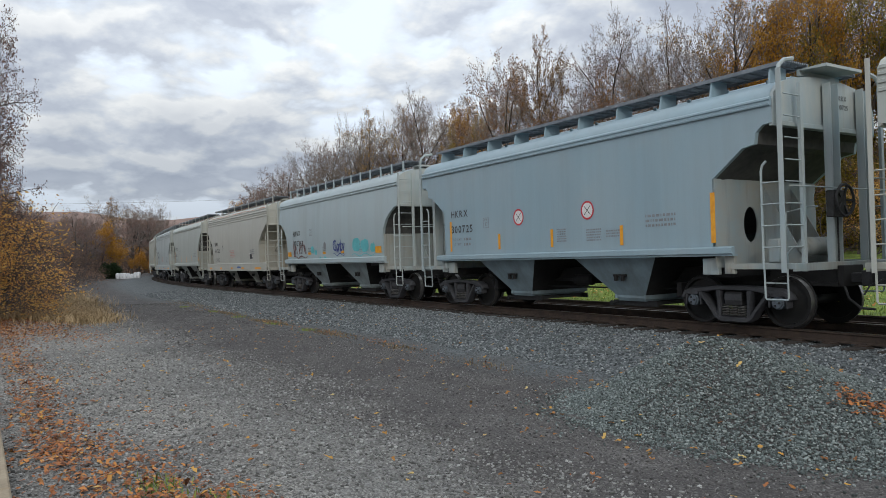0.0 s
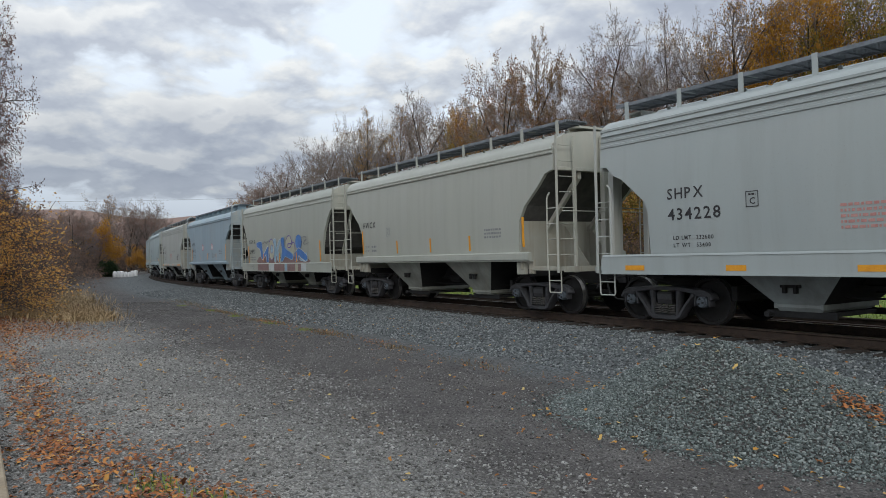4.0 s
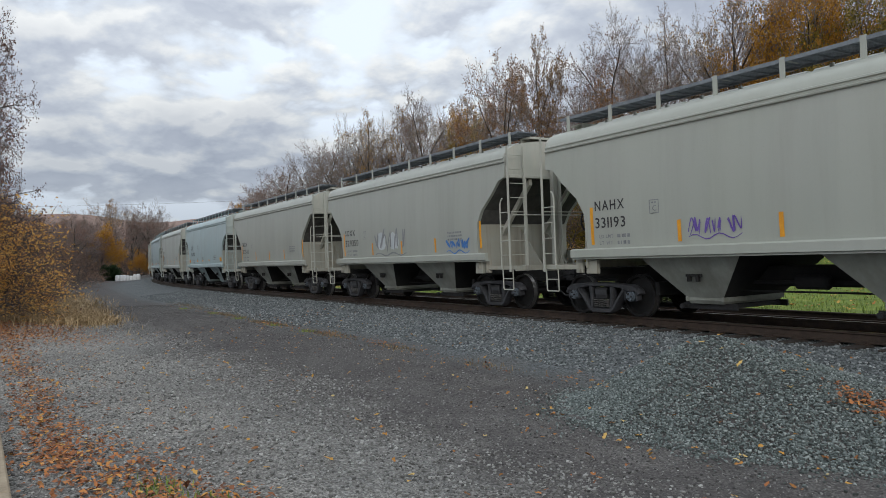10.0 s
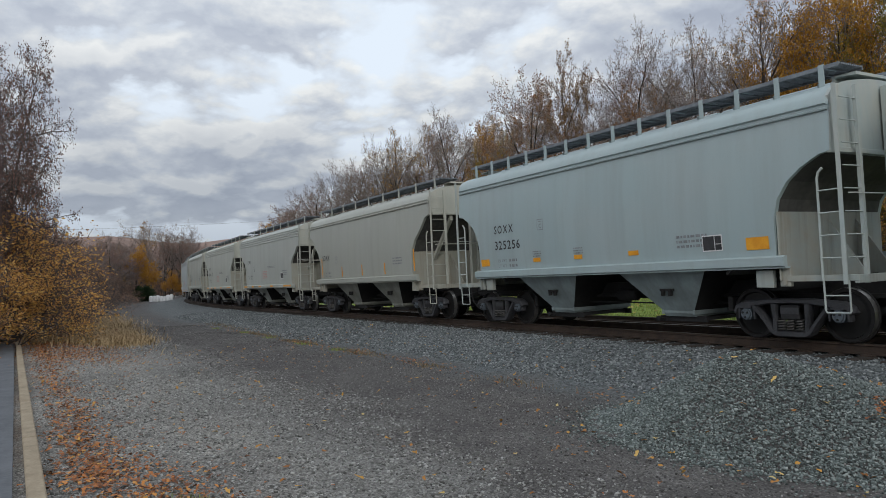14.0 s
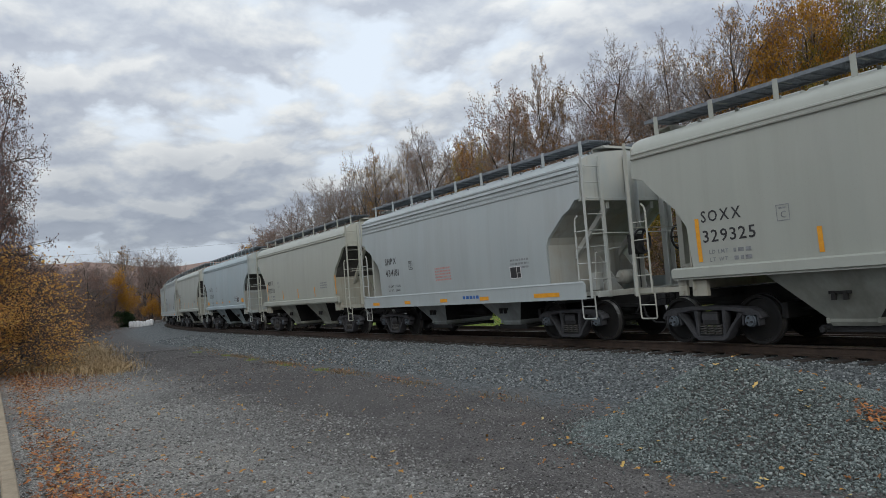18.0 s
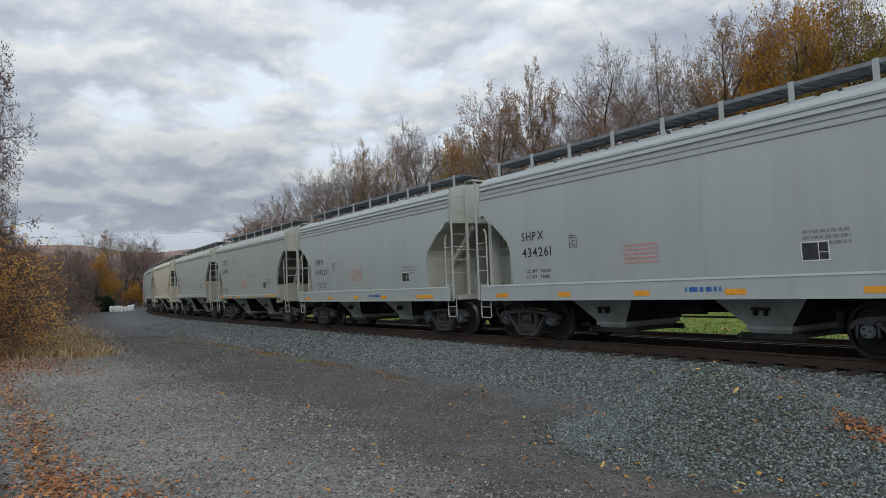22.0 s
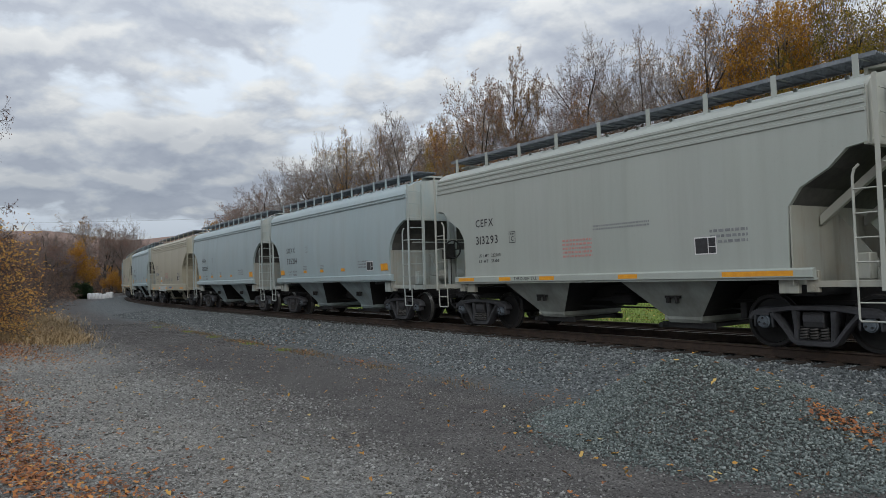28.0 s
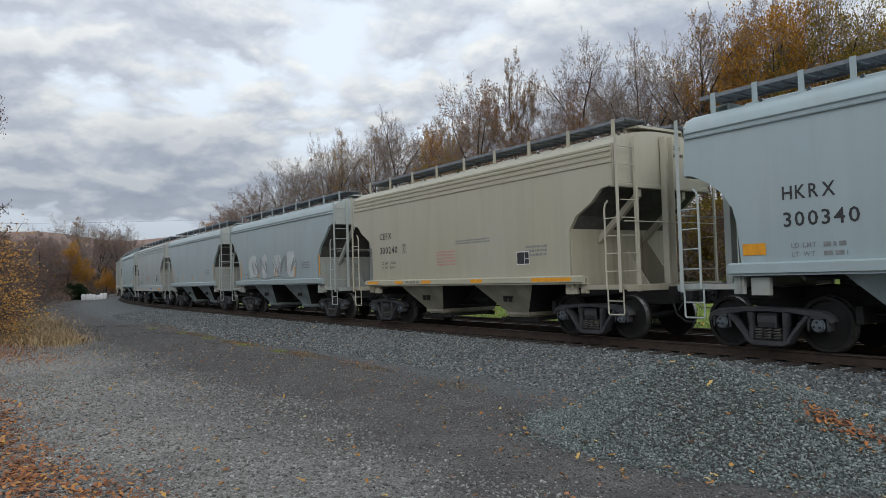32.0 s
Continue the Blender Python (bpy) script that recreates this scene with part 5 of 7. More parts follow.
M_spray = {"navy": spray("navy_spray_paint", (0.02, 0.045, 0.20)), "blue": spray("blue_spray_paint", (0.05, 0.17, 0.45)), "teal": spray("teal_spray_paint", (0.10, 0.42, 0.45)), "maroon": spray("maroon_spray_paint", (0.12, 0.035, 0.03)),
           "brown": spray("brown_spray_paint", (0.21, 0.13, 0.125)), "pale": spray("pale_yellow_spray_paint", (0.41, 0.41, 0.32)), "sky": spray("sky_blue_spray_paint", (0.25, 0.39, 0.50)), "violet": spray("violet_spray_paint", (0.12, 0.07, 0.32)),
           "grey": spray("grey_spray_paint", (0.20, 0.21, 0.22)), "white": spray("white_spray_paint", (0.46, 0.50, 0.51)), "rust": spray("rust_stain", (0.30, 0.10, 0.035))}


def stroke(mb, pts, width, face, lift):
    """A painted line along points (x, z) of the side."""
    vs = []
    for i, p in enumerate(pts):
        q, r = pts[max(i - 1, 0)], pts[min(i + 1, len(pts) - 1)]
        dx, dz = r[0] - q[0], r[1] - q[1]
        n = math.hypot(dx, dz) or 1
        w = width * (0.35 + 0.65 * math.sin(math.pi * (i + 0.6) / (len(pts) + 0.2)))
        for k in (-0.5, 0.5):
            z = p[1] + dx / n * w * k
            vs.append((p[0] - dz / n * w * k, -(face(z) + lift), z))
    mb.add(vs, [(2 * i, 2 * i + 1, 2 * i + 3, 2 * i + 2) for i in range(len(pts) - 1)])


def scrawl(mb, rng, x0, x1, z0, z1, letters, width, face, lift=0.009):
    """A looping hand-sprayed tag that fills a box."""
    w = (x1 - x0) / letters
    for k in range(letters):
        cx, cz, hh = x0 + (k + 0.5) * w, (z0 + z1) / 2, (z1 - z0) / 2
        knots = [Vector((cx + rng.uniform(-0.6, 0.6) * w, cz + hh * (1 if q % 2 else -1) * rng.uniform(0.3, 1.0), 0)) for q in range(rng.choice([4, 5, 6]))]
        pts = []
        for a, b, c, d in zip(knots[:1] + knots, knots, knots[1:], knots[2:] + knots[-1:]):
            for q in range(6):
                t = q / 6
                p = 0.5 * ((2 * b) + (c - a) * t + (2 * a - 5 * b + 4 * c - d) * t * t + (3 * b - a - 3 * c + d) * t ** 3)
                pts.append((p.x, p.y))
        stroke(mb, pts, width, face, lift + 0.0006 * k)
    stroke(mb, [(x0 + (x1 - x0) * i / 12, z0 - 0.04 + 0.05 * math.sin(i * 1.1)) for i in range(13)], width * 0.7, face, lift)


def patch(mb, rng, x, z, w, h, face, lift):
    """A soft-cornered field of paint."""
    n = 14
    vs = []
    for i in range(n):
        a = 2 * math.pi * i / n
        c, s = math.cos(a), math.sin(a)
        q = 1 / max(abs(c), abs(s)) ** 0.5
        zz = z + s * q * h / 2 * rng.uniform(0.85, 1.1)
        vs.append((x + c * q * w / 2 * rng.uniform(0.85, 1.1), -(face(zz) + lift), zz))
    vs.append((x, -(face(z) + lift), z))
    mb.add(vs, [(i, (i + 1) % n, n) for i in range(n)])


def smooth(knots, closed):
    """A rounded line through knots (x, z)."""
    k = [Vector((*q, 0)) for q in knots]
    n, out = len(k), []
    for i in range(n if closed else n - 1):
        at = (lambda q: k[q % n]) if closed else (lambda q: k[max(0, min(n - 1, q))])
        a, b, c, d = at(i - 1), at(i), at(i + 1), at(i + 2)
        for q in range(5):
            t = q / 5
            p = b.lerp(c, t) + ((c - a) * (t * (1 - t) ** 2) - (d - b) * (t * t * (1 - t))) * 0.28
            out.append((p.x, p.y))
    if not closed:
        out.append((k[-1].x, k[-1].y))
    return out


def blob(car, knots, paint, face, lift, label, edge="", width=0.045):
    """A filled, sprayed letter with a soft outline."""
    mb = Mesh()
    pts = smooth(knots, True)
    mb.add([(x, -(face(z) + lift), z) for x, z in pts], [tuple(range(len(pts)))])
    tag(car, mb, paint, label)
    if edge:
        mb = Mesh()
        stroke(mb, pts + pts[:2], width, face, lift + 0.002)
        tag(car, mb, edge, "sprayed outline")


def tag(car, mb, paint, label):
    part("graffiti", mb.mesh("graffiti", M_spray[paint]), car, label)


def graffiti(car, kind, number):
    face = side_face(kind)
    if kind == "deep":
        flat = face
        face = lambda z: max(flat(z), 1.617) if z < 1.26 else flat(z)
    rng = random.Random(number)
    if number == "300362":
        mb = Mesh()
        scrawl(mb, rng, -4.0, -2.3, 1.62, 2.28, 5, 0.055, face)
        tag(car, mb, "maroon", "maroon sprayed tag")
        mb = Mesh()
        ABC.letter(mb, "Cozy", 0.45, 1.76, 0.42, face, 0.02, 0, 0.9)
        scrawl(mb, rng, 0.4, 1.6, 1.66, 2.2, 3, 0.035, face)
        tag(car, mb, "navy", "dark blue sprayed tag")
        mb = Mesh()
        for x, z, w, h in ((2.6, 1.95, 0.7, 0.5), (3.3, 1.9, 0.6, 0.45), (3.95, 1.8, 0.4, 0.3), (-1.7, 1.85, 0.35, 0.3), (-1.35, 1.75, 0.3, 0.2), (-0.9, 1.5, 0.2, 0.12), (-0.4, 1.5, 0.25, 0.12)):
            patch(mb, rng, x, z, w, h, face, 0.007)
        scrawl(mb, rng, 2.2, 4.1, 1.62, 2.15, 5, 0.05, face, 0.012)
        tag(car, mb, "teal", "teal sprayed lettering")
        mb = Mesh()
        patch(mb, rng, -0.35, 1.98, 0.28, 0.3, face, 0.007)
        tag(car, mb, "grey", "dark grey sprayed blot")
    elif number == "298193":
        plate = lambda q: 1.617
        for x0, x1, paint in ((-3.25, -1.62, "brown"), (-1.55, -0.85, "white"), (-0.8, 0.55, "brown"), (0.62, 0.9, "sky"), (0.95, 1.9, "brown"), (1.94, 2.2, "pale"), (2.24, 2.6, "brown"), (2.63, 3.2, "white")):
            mb = Mesh()
            rect(mb, x0, x1, 0.965, 1.285, plate, 0.006)
            tag(car, mb, paint, "sprayed foot of the large lettering")
        blob(car, [(-3.22, 1.32), (-3.2, 1.6), (-2.4, 1.66), (-1.5, 1.56), (-0.9, 1.66), (0.3, 1.58), (1.2, 1.66), (2.2, 1.58), (3.25, 1.5), (3.3, 1.32)], "brown", face, 0.010, "brown-red shade under the sprayed lettering")
        blob(car, [(-3.47, 2.31), (-2.69, 2.37), (-2.55, 1.95), (-2.40, 1.76), (-1.73, 2.12), (-1.70, 1.36), (-2.0, 1.36), (-2.05, 1.72), (-2.5, 1.5), (-2.75, 1.55), (-2.95, 2.0), (-3.4, 2.1)], "blue", face, 0.014, "blue sprayed letter", "white")
        ell = lambda cx, cz, rx, rz: [(cx + rx * math.cos(a), cz + rz * math.sin(a)) for a in [2 * math.pi * q / 8 for q in range(8)]]
        blob(car, ell(-1.22, 1.95, 0.40, 0.50), "pale", face, 0.017, "pale yellow sprayed letter", "violet", 0.05)
        blob(car, ell(-1.18, 1.97, 0.17, 0.2), "sky", face, 0.021, "eye of a sprayed letter", "violet", 0.03)
        blob(car, [(-0.95, 2.38), (-0.6, 2.42), (-0.55, 2.0), (-0.15, 2.38), (0.15, 2.35), (-0.3, 1.9), (0.02, 1.38), (-0.35, 1.38), (-0.6, 1.7), (-0.65, 1.38), (-0.9, 1.4)], "sky", face, 0.015, "light blue sprayed letter", "white")
        blob(car, [(0.1, 2.42), (0.5, 2.45), (0.6, 2.0), (1.55, 1.7), (1.46, 1.45), (0.6, 1.6), (0.2, 1.38), (0.05, 1.42), (0.2, 1.9)], "blue", face, 0.018, "blue sprayed letter", "sky")
        blob(car, [(0.8, 2.3), (1.16, 2.5), (1.5, 2.35), (1.3, 2.1), (1.75, 2.1), (1.8, 1.7), (1.5, 1.5), (1.2, 1.75), (0.85, 1.95)], "pale", face, 0.013, "pale yellow sprayed letter")
        mb = Mesh()
        stroke(mb, smooth([(0.72, 2.3), (1.0, 2.5), (1.3, 2.48), (1.5, 2.2), (1.3, 2.0), (1.0, 2.0), (1.0, 2.15), (1.3, 2.15), (1.8, 2.2), (1.85, 1.8), (1.6, 1.55)], False), 0.055, face, 0.022)
        tag(car, mb, "violet", "violet outline of a sprayed letter")
        blob(car, ell(2.3, 2.2, 0.38, 0.32), "blue", face, 0.020, "solid blue sprayed disc")
        blob(car, [(1.9, 1.75), (2.3, 1.95), (2.7, 1.85), (3.3, 1.6), (3.1, 1.36), (2.6, 1.5), (2.3, 1.62), (2.1, 1.4), (1.84, 1.4)], "blue", face, 0.024, "blue leg of a sprayed letter", "white")
        blob(car, [(2.3, 1.45), (2.5, 1.7), (2.9, 1.6), (3.2, 1.75), (3.3, 1.4), (2.8, 1.36)], "sky", face, 0.016, "light blue sprayed letter")
        for knots in ([(2.67, 2.37), (2.9, 2.4), (3.15, 2.38), (3.2, 2.28), (3.0, 2.22), (2.85, 2.12), (3.05, 2.08), (3.5, 2.15)], [(-2.6, 2.3), (-2.4, 2.26), (-2.2, 2.34), (-1.95, 2.25), (-1.7, 2.35), (-1.45, 2.38)], [(-4.2, 1.15), (-3.9, 1.2), (-3.8, 1.12), (-3.9, 1.04), (-3.75, 1.0)]):
            mb = Mesh()
            stroke(mb, smooth(knots, False), 0.05, (lambda q: 1.617) if knots[0][1] < 1.3 else face, 0.02)
            tag(car, mb, "grey", "thin dark sprayed line")
    elif number == "331193":
        mb = Mesh()
        scrawl(mb, rng, -1.7, -0.55, 1.68, 2.02, 7, 0.03, face)
        tag(car, mb, "violet", "violet sprayed tag")
    elif number == "329350":
        mb = Mesh()
        scrawl(mb, rng, -1.7, 0.5, 1.62, 2.45, 5, 0.07, face)
        tag(car, mb, "grey", "grey outlined sprayed tag")
        mb = Mesh()
        patch(mb, rng, -1.2, 2.0, 0.6, 0.6, face, 0.007)
        patch(mb, rng, -0.3, 2.0, 0.6, 0.55, face, 0.007)
        tag(car, mb, "white", "white filling of a sprayed tag")
        mb = Mesh()
        scrawl(mb, rng, 2.9, 4.1, 1.6, 1.95, 5, 0.05, face)
        tag(car, mb, "blue", "blue sprayed tag")
    elif number == "310083":
        mb = Mesh()
        scrawl(mb, rng, -1.9, 1.6, 1.45, 1.9, 16, 0.028, face)
        tag(car, mb, "grey", "grey sprayed outlines")
        mb = Mesh()
        rect(mb, -2.82, -0.2, 0.93, 1.26, lambda z: 1.615, 0.004)
        part("repainted_panel", mb.mesh("repainted_panel", M_spray["white"]), car, "repainted white panel on the sill")
        mb = Mesh()
        rect(mb, -2.42, -1.86, 1.44, 1.90, face, 0.004)
        part("repainted_panel", mb.mesh("repainted_panel", M_spray["white"]), car, "repainted white patch behind an orange strip")
        mb = Mesh()
        rect(mb, -2.36, -1.92, 1.55, 1.68, face, 0.008)
        part("reflective_strip", mb.mesh("reflective_strip", M_orange), car, "orange reflective strip")
    elif number == "":
        mb = Mesh()
        for i in range(4):
            patch(mb, rng, -2.6 + i * 1.5, 2.1, rng.uniform(0.7, 1.1), rng.uniform(0.8, 1.2), face, 0.006)
        tag(car, mb, "white", "pale patches of overpainted lettering")
        mb = Mesh()
        scrawl(mb, rng, -3.0, 2.6, 1.62, 2.5, 8, 0.05, face, 0.012)
        tag(car, mb, "grey", "grey sprayed outlines")
    elif number == "434352":
        # rust along the roof's shoulder
        mb = Mesh()
        for k in range(46):
            x, w, z0 = rng.uniform(-5.2, 5.2), rng.uniform(0.15, 0.8), rng.uniform(4.05, 4.10)
            n = max(3, int(w / 0.08))
            lo = [z0 - rng.uniform(0.0, 0.045) * math.sin(math.pi * q / n) for q in range(n + 1)]
            hi = [z0 + rng.uniform(0.01, 0.03) * math.sin(math.pi * q / n) for q in range(n + 1)]
            at = lambda z: -(1.52 - (z - 4.0) * 0.833 + 0.012)
            vs = [(x - w / 2 + w * q / n, at(z), z) for q in range(n + 1) for z in (lo[q], hi[q])]
            mb.add(vs, [(2 * q, 2 * q + 2, 2 * q + 3, 2 * q + 1) for q in range(n)])
        tag(car, mb, "rust", "orange rust stains on the roof's shoulder")


# colours of the cars, as their paint
BLUE, PALE, GREY, DUST, CREAM, PEACH = (0.285, 0.40, 0.465), (0.345, 0.432, 0.455), (0.375, 0.422, 0.42), (0.39, 0.412, 0.37), (0.43, 0.41, 0.32), (0.43, 0.405, 0.31)
SAGE, IVORY, ASH = (0.395, 0.428, 0.40), (0.60, 0.565, 0.44), (0.44, 0.445, 0.395)
SPEED = 15.1
# left end of each car's side at the start, make, colour, initials, number
TRAIN = [
    (2.95, "through", SAGE, "CBFX", ""),
    (-10.2, "blue", BLUE, "HKRX", "300725"),
    (-23.3, "curve", PALE, "HKRX", "300362"),
    (-36.77, "deep", ASH, "SHPX", "434352"),
    (-49.95, "beige", SAGE, "HWCX", "10721"),
    (-63.05, "deep", GREY, "SHPX", "434228"),
    (-76.0, "beige", DUST, "HWCX", ""),
    (-89.0, "slab", DUST, "NDYX", "298193"),
    (-102.6, "blue", BLUE, "HKRX", "300777"),
    (-115.7, "through", SAGE, "CBFX", "314016"),
    (-128.85, "curve", PALE, "SOXX", "325301"),
    (-141.97, "curve", PALE, "HKRX", "300274"),
    (-155.4, "beige", DUST, "NAHX", "331193"),
    (-168.4, "beige", DUST, "SOXX", "329350"),
    (-181.5, "beige", DUST, "MBKX", "102560"),
    (-194.5, "curve", PALE, "JAIX", "860810"),
    (-207.95, "beige", SAGE, "HWCX", "11028"),
    (-220.9, "curve", PALE, "SOXX", "325256"),
    (-234.2, "beige", DUST, "SOXX", ""),
    (-247.3, "through", SAGE, "CBFX", ""),
    (-260.5, "through", DUST, "CBFX", "314391"),
    (-273.55, "beige", DUST, "SOXX", "329325"),
    (-286.8, "deep", GREY, "SHPX", "434181"),
    (-299.8, "beige", DUST, "MBKX", "103550"),
    (-313.05, "curve", PALE, "SOXX", "325252"),
    (-326.05, "beige", SAGE, "HWCX", "10526"),
    (-339.1, "deep", GREY, "SHPX", "434261"),
    (-352.25, "deep", GREY, "SHPX", "434227"),
    (-365.45, "sleek", SAGE, "CBFX", "314911"),
    (-378.35, "beige", SAGE, "HWCX", "11986"),
    (-391.8, "beige", IVORY, "MBKX", "102415"),
    (-404.9, "beige", SAGE, "HWCX", ""),
    (-417.96, "through", SAGE, "CBFX", "313842"),
    (-430.85, "through", SAGE, "CEFX", "313293"),
    (-444.0, "curve", PALE, "SOXX", "325214"),
    (-456.7, "curve", PALE, "HKRX", "300339"),
    (-469.95, "deep", PEACH, "CEFX", "310083"),
    (-482.95, "curve", PALE, "HKRX", "300340"),
    (-496.1, "through", CREAM, "CEFX", "300240"),
    (-509.2, "beige", PALE, "", ""),
    (-522.3, "beige", PALE, "", ""),
    (-535.4, "deep", GREY, "", ""),
    (-548.5, "curve", PALE, "", ""),
    (-561.7, "through", SAGE, "", ""),
    (-574.8, "beige", DUST, "", ""),
    (-588.0, "curve", PALE, "", ""),
    (-601.1, "beige", SAGE, "", ""),
    (-614.3, "deep", GREY, "", ""),
    (-627.4, "curve", PALE, "", ""),
]
NAMES = {"blue": "light blue", "curve": "pale grey round-sided", "beige": "weathered grey-beige", "deep": "light grey deep-silled", "through": "grey rib-topped", "sleek": "smooth pale grey", "slab": "graffiti-sprayed grey"}
COLOURS = {PEACH: "rust-stained peach", CREAM: "faded cream", ASH: "rust-stained pale grey", IVORY: "pale ivory rust-stained"}
CARS = []


def build_train():
    for i, (left, kind, colour, initials, number) in enumerate(TRAIN):
        word = COLOURS.get(colour, NAMES[kind])
        car = hopper_car(kind, f"{word} two-bay covered hopper railcar rolling on the track", kind == "blue" or i in (5, 15, 20, 22, 32, 33, 34, 35, 36, 37))
        markings(car, kind, initials, number, i)
        if number in ("300362", "298193", "331193", "329350", "310083", "434352"):
            graffiti(car, kind, number)
        if i == 39:
            graffiti(car, kind, "")
        rng = random.Random(i)
        shade = 1 + rng.uniform(-0.07, 0.07)
        c = [min(1, v * shade * (1 + rng.uniform(-0.012, 0.012))) for v in colour]
        for o in (car, *car.children_recursive):
            o.color = (*c, 1)
        car.scale = (LENGTH[kind], 1, 1)
        CARS.append((car, left - 0.08 + HALF * LENGTH[kind]))


build_train()


# ---------------------------------------------------------------- trees
M_bark = plain("grey_brown_bark", (0.035, 0.029, 0.025), (0.10, 0.084, 0.072), 3.0, 0.9, 0.0, 0.5)
M_thicket = plain("dark_thicket_twigs", (0.065, 0.053, 0.048), (0.15, 0.122, 0.108), 2.0, 0.9)
M_twig = plain("grey_brown_twigs", (0.15, 0.125, 0.112), (0.29, 0.245, 0.22), 2.0, 0.9)


def leaf_material(name, stops):
    """Thin leaves that let some light through."""
    m, nt, b = material(name, 0.6)
    g = nt.nodes.new("ShaderNodeNewGeometry")
    info = nt.nodes.new("ShaderNodeObjectInfo")
    k = mathn(nt, "ADD", mathn(nt, "MULTIPLY", g.outputs["Random Per Island"], 0.75), mathn(nt, "MULTIPLY", info.outputs["Random"], 0.25))
    col = ramp(nt, k, stops)
    lk(nt, col, b.inputs["Base Color"])
    t = nt.nodes.new("ShaderNodeBsdfTranslucent")
    lk(nt, col, t.inputs[0])
    mx = nd(nt, "ShaderNodeMixShader", Fac=0.55)
    lk(nt, b.outputs[0], mx.inputs[1])
    lk(nt, t.outputs[0], mx.inputs[2])
    lk(nt, mx.outputs[0], nt.nodes["Material Output"].inputs[0])
    return m


M_leaf = {
    "rust": leaf_material("russet_leaves", [(0.0, (0.16, 0.075, 0.042)), (0.5, (0.32, 0.15, 0.07)), (1.0, (0.48, 0.26, 0.10))]),
    "gold": leaf_material("golden_leaves", [(0.0, (0.24, 0.115, 0.022)), (0.5, (0.50, 0.25, 0.035)), (1.0, (0.68, 0.41, 0.07))]),
    "olive": leaf_material("olive_yellow_leaves", [(0.0, (0.11, 0.10, 0.024)), (0.5, (0.27, 0.21, 0.038)), (1.0, (0.52, 0.37, 0.06))]),
    "mauve": leaf_material("faded_red_brown_leaves", [(0.0, (0.17, 0.10, 0.085)), (0.5, (0.29, 0.175, 0.145)), (1.0, (0.40, 0.26, 0.21))]),
    "thorn": leaf_material("dried_red_brown_leaves", [(0.0, (0.11, 0.06, 0.05)), (0.5, (0.20, 0.115, 0.095)), (1.0, (0.30, 0.18, 0.14))]),
    "amber": leaf_material("amber_bush_leaves", [(0.0, (0.42, 0.21, 0.08)), (0.5, (0.72, 0.39, 0.11)), (1.0, (0.86, 0.60, 0.19))]),
    "tawny": leaf_material("tawny_leaves", [(0.0, (0.17, 0.09, 0.045)), (0.5, (0.34, 0.20, 0.09)), (1.0, (0.52, 0.36, 0.15))]),
    "brown": leaf_material("withered_brown_leaves", [(0.0, (0.16, 0.095, 0.072)), (0.5, (0.29, 0.178, 0.128)), (1.0, (0.40, 0.26, 0.175))]),
    "green": leaf_material("dark_evergreen_leaves", [(0.0, (0.015, 0.03, 0.012)), (0.5, (0.03, 0.065, 0.02)), (1.0, (0.06, 0.10, 0.03))]),
}


def grow(rng, height, spread, levels, thick, first=0.25, up=0.25, forks=1.0, bole=0.42, limb=1.0):
    """Branches of a tree as (points, radii, level); the crown's twig ends come back too."""
    limbs, tips = [], []

    def branch(p, d, length, r, level):
        pts, rad = [p], [r]
        n = (6, 5, 4, 3, 2, 1)[min(level, 5)]
        wild = (0.06, 0.12, 0.14, 0.14, 0.15, 0.1)[min(level, 5)]
        for i in range(n):
            d = (d + Vector((rng.gauss(0, wild), rng.gauss(0, wild), rng.gauss(0, wild * 0.6) + up * (0.0, 0.20, 0.07, 0.03, 0.0, 0.0)[min(level, 5)]))).normalized()
            p = p + d * (length / n)
            pts.append(p)
            rad.append(r * (1 - (0.5 if level == 0 else 0.6) * (i + 1) / n))
        limbs.append((pts, rad, level))
        if level >= levels:
            tips.append((pts[-1], d))
            return
        count = max(2, round((7, 6, 5, 4, 4)[min(level, 4)] * forks))
        for k in range(count + 1):
            tip = k == count
            lo = first if level == 0 else 0.22
            t = 1.0 if tip else lo + (0.97 - lo) * (k + rng.random()) / count
            f = min(t * n, n - 0.001)
            i = int(f)
            q = pts[i].lerp(pts[i + 1], f - i)
            rr = rad[i] + (rad[i + 1] - rad[i]) * (f - i)
            base = (pts[i + 1] - pts[i]).normalized()
            side = base.orthogonal().normalized()
            side.rotate(Matrix.Rotation(k * 2.4 + rng.uniform(-0.7, 0.7), 3, base))
            a = rng.uniform(0.1, 0.3) if tip else rng.uniform(0.45, 0.95) * spread * (1.35 - 0.5 * t if level == 0 else 1.0)
            way = base * math.cos(a) + side * math.sin(a)
            ln = (height * (0.47 - 0.15 * t) * limb if level == 0 else length * (0.58 - 0.16 * t)) * rng.uniform(0.72, 1.2)
            branch(q, way, ln, max(rr * (0.85 if tip else 0.62), 0.006), level + 1)

    branch(Vector((0, 0, -0.3)), Vector((rng.gauss(0, 0.04), rng.gauss(0, 0.04), 1)).normalized(), height * bole, thick, 0)
    return limbs, tips


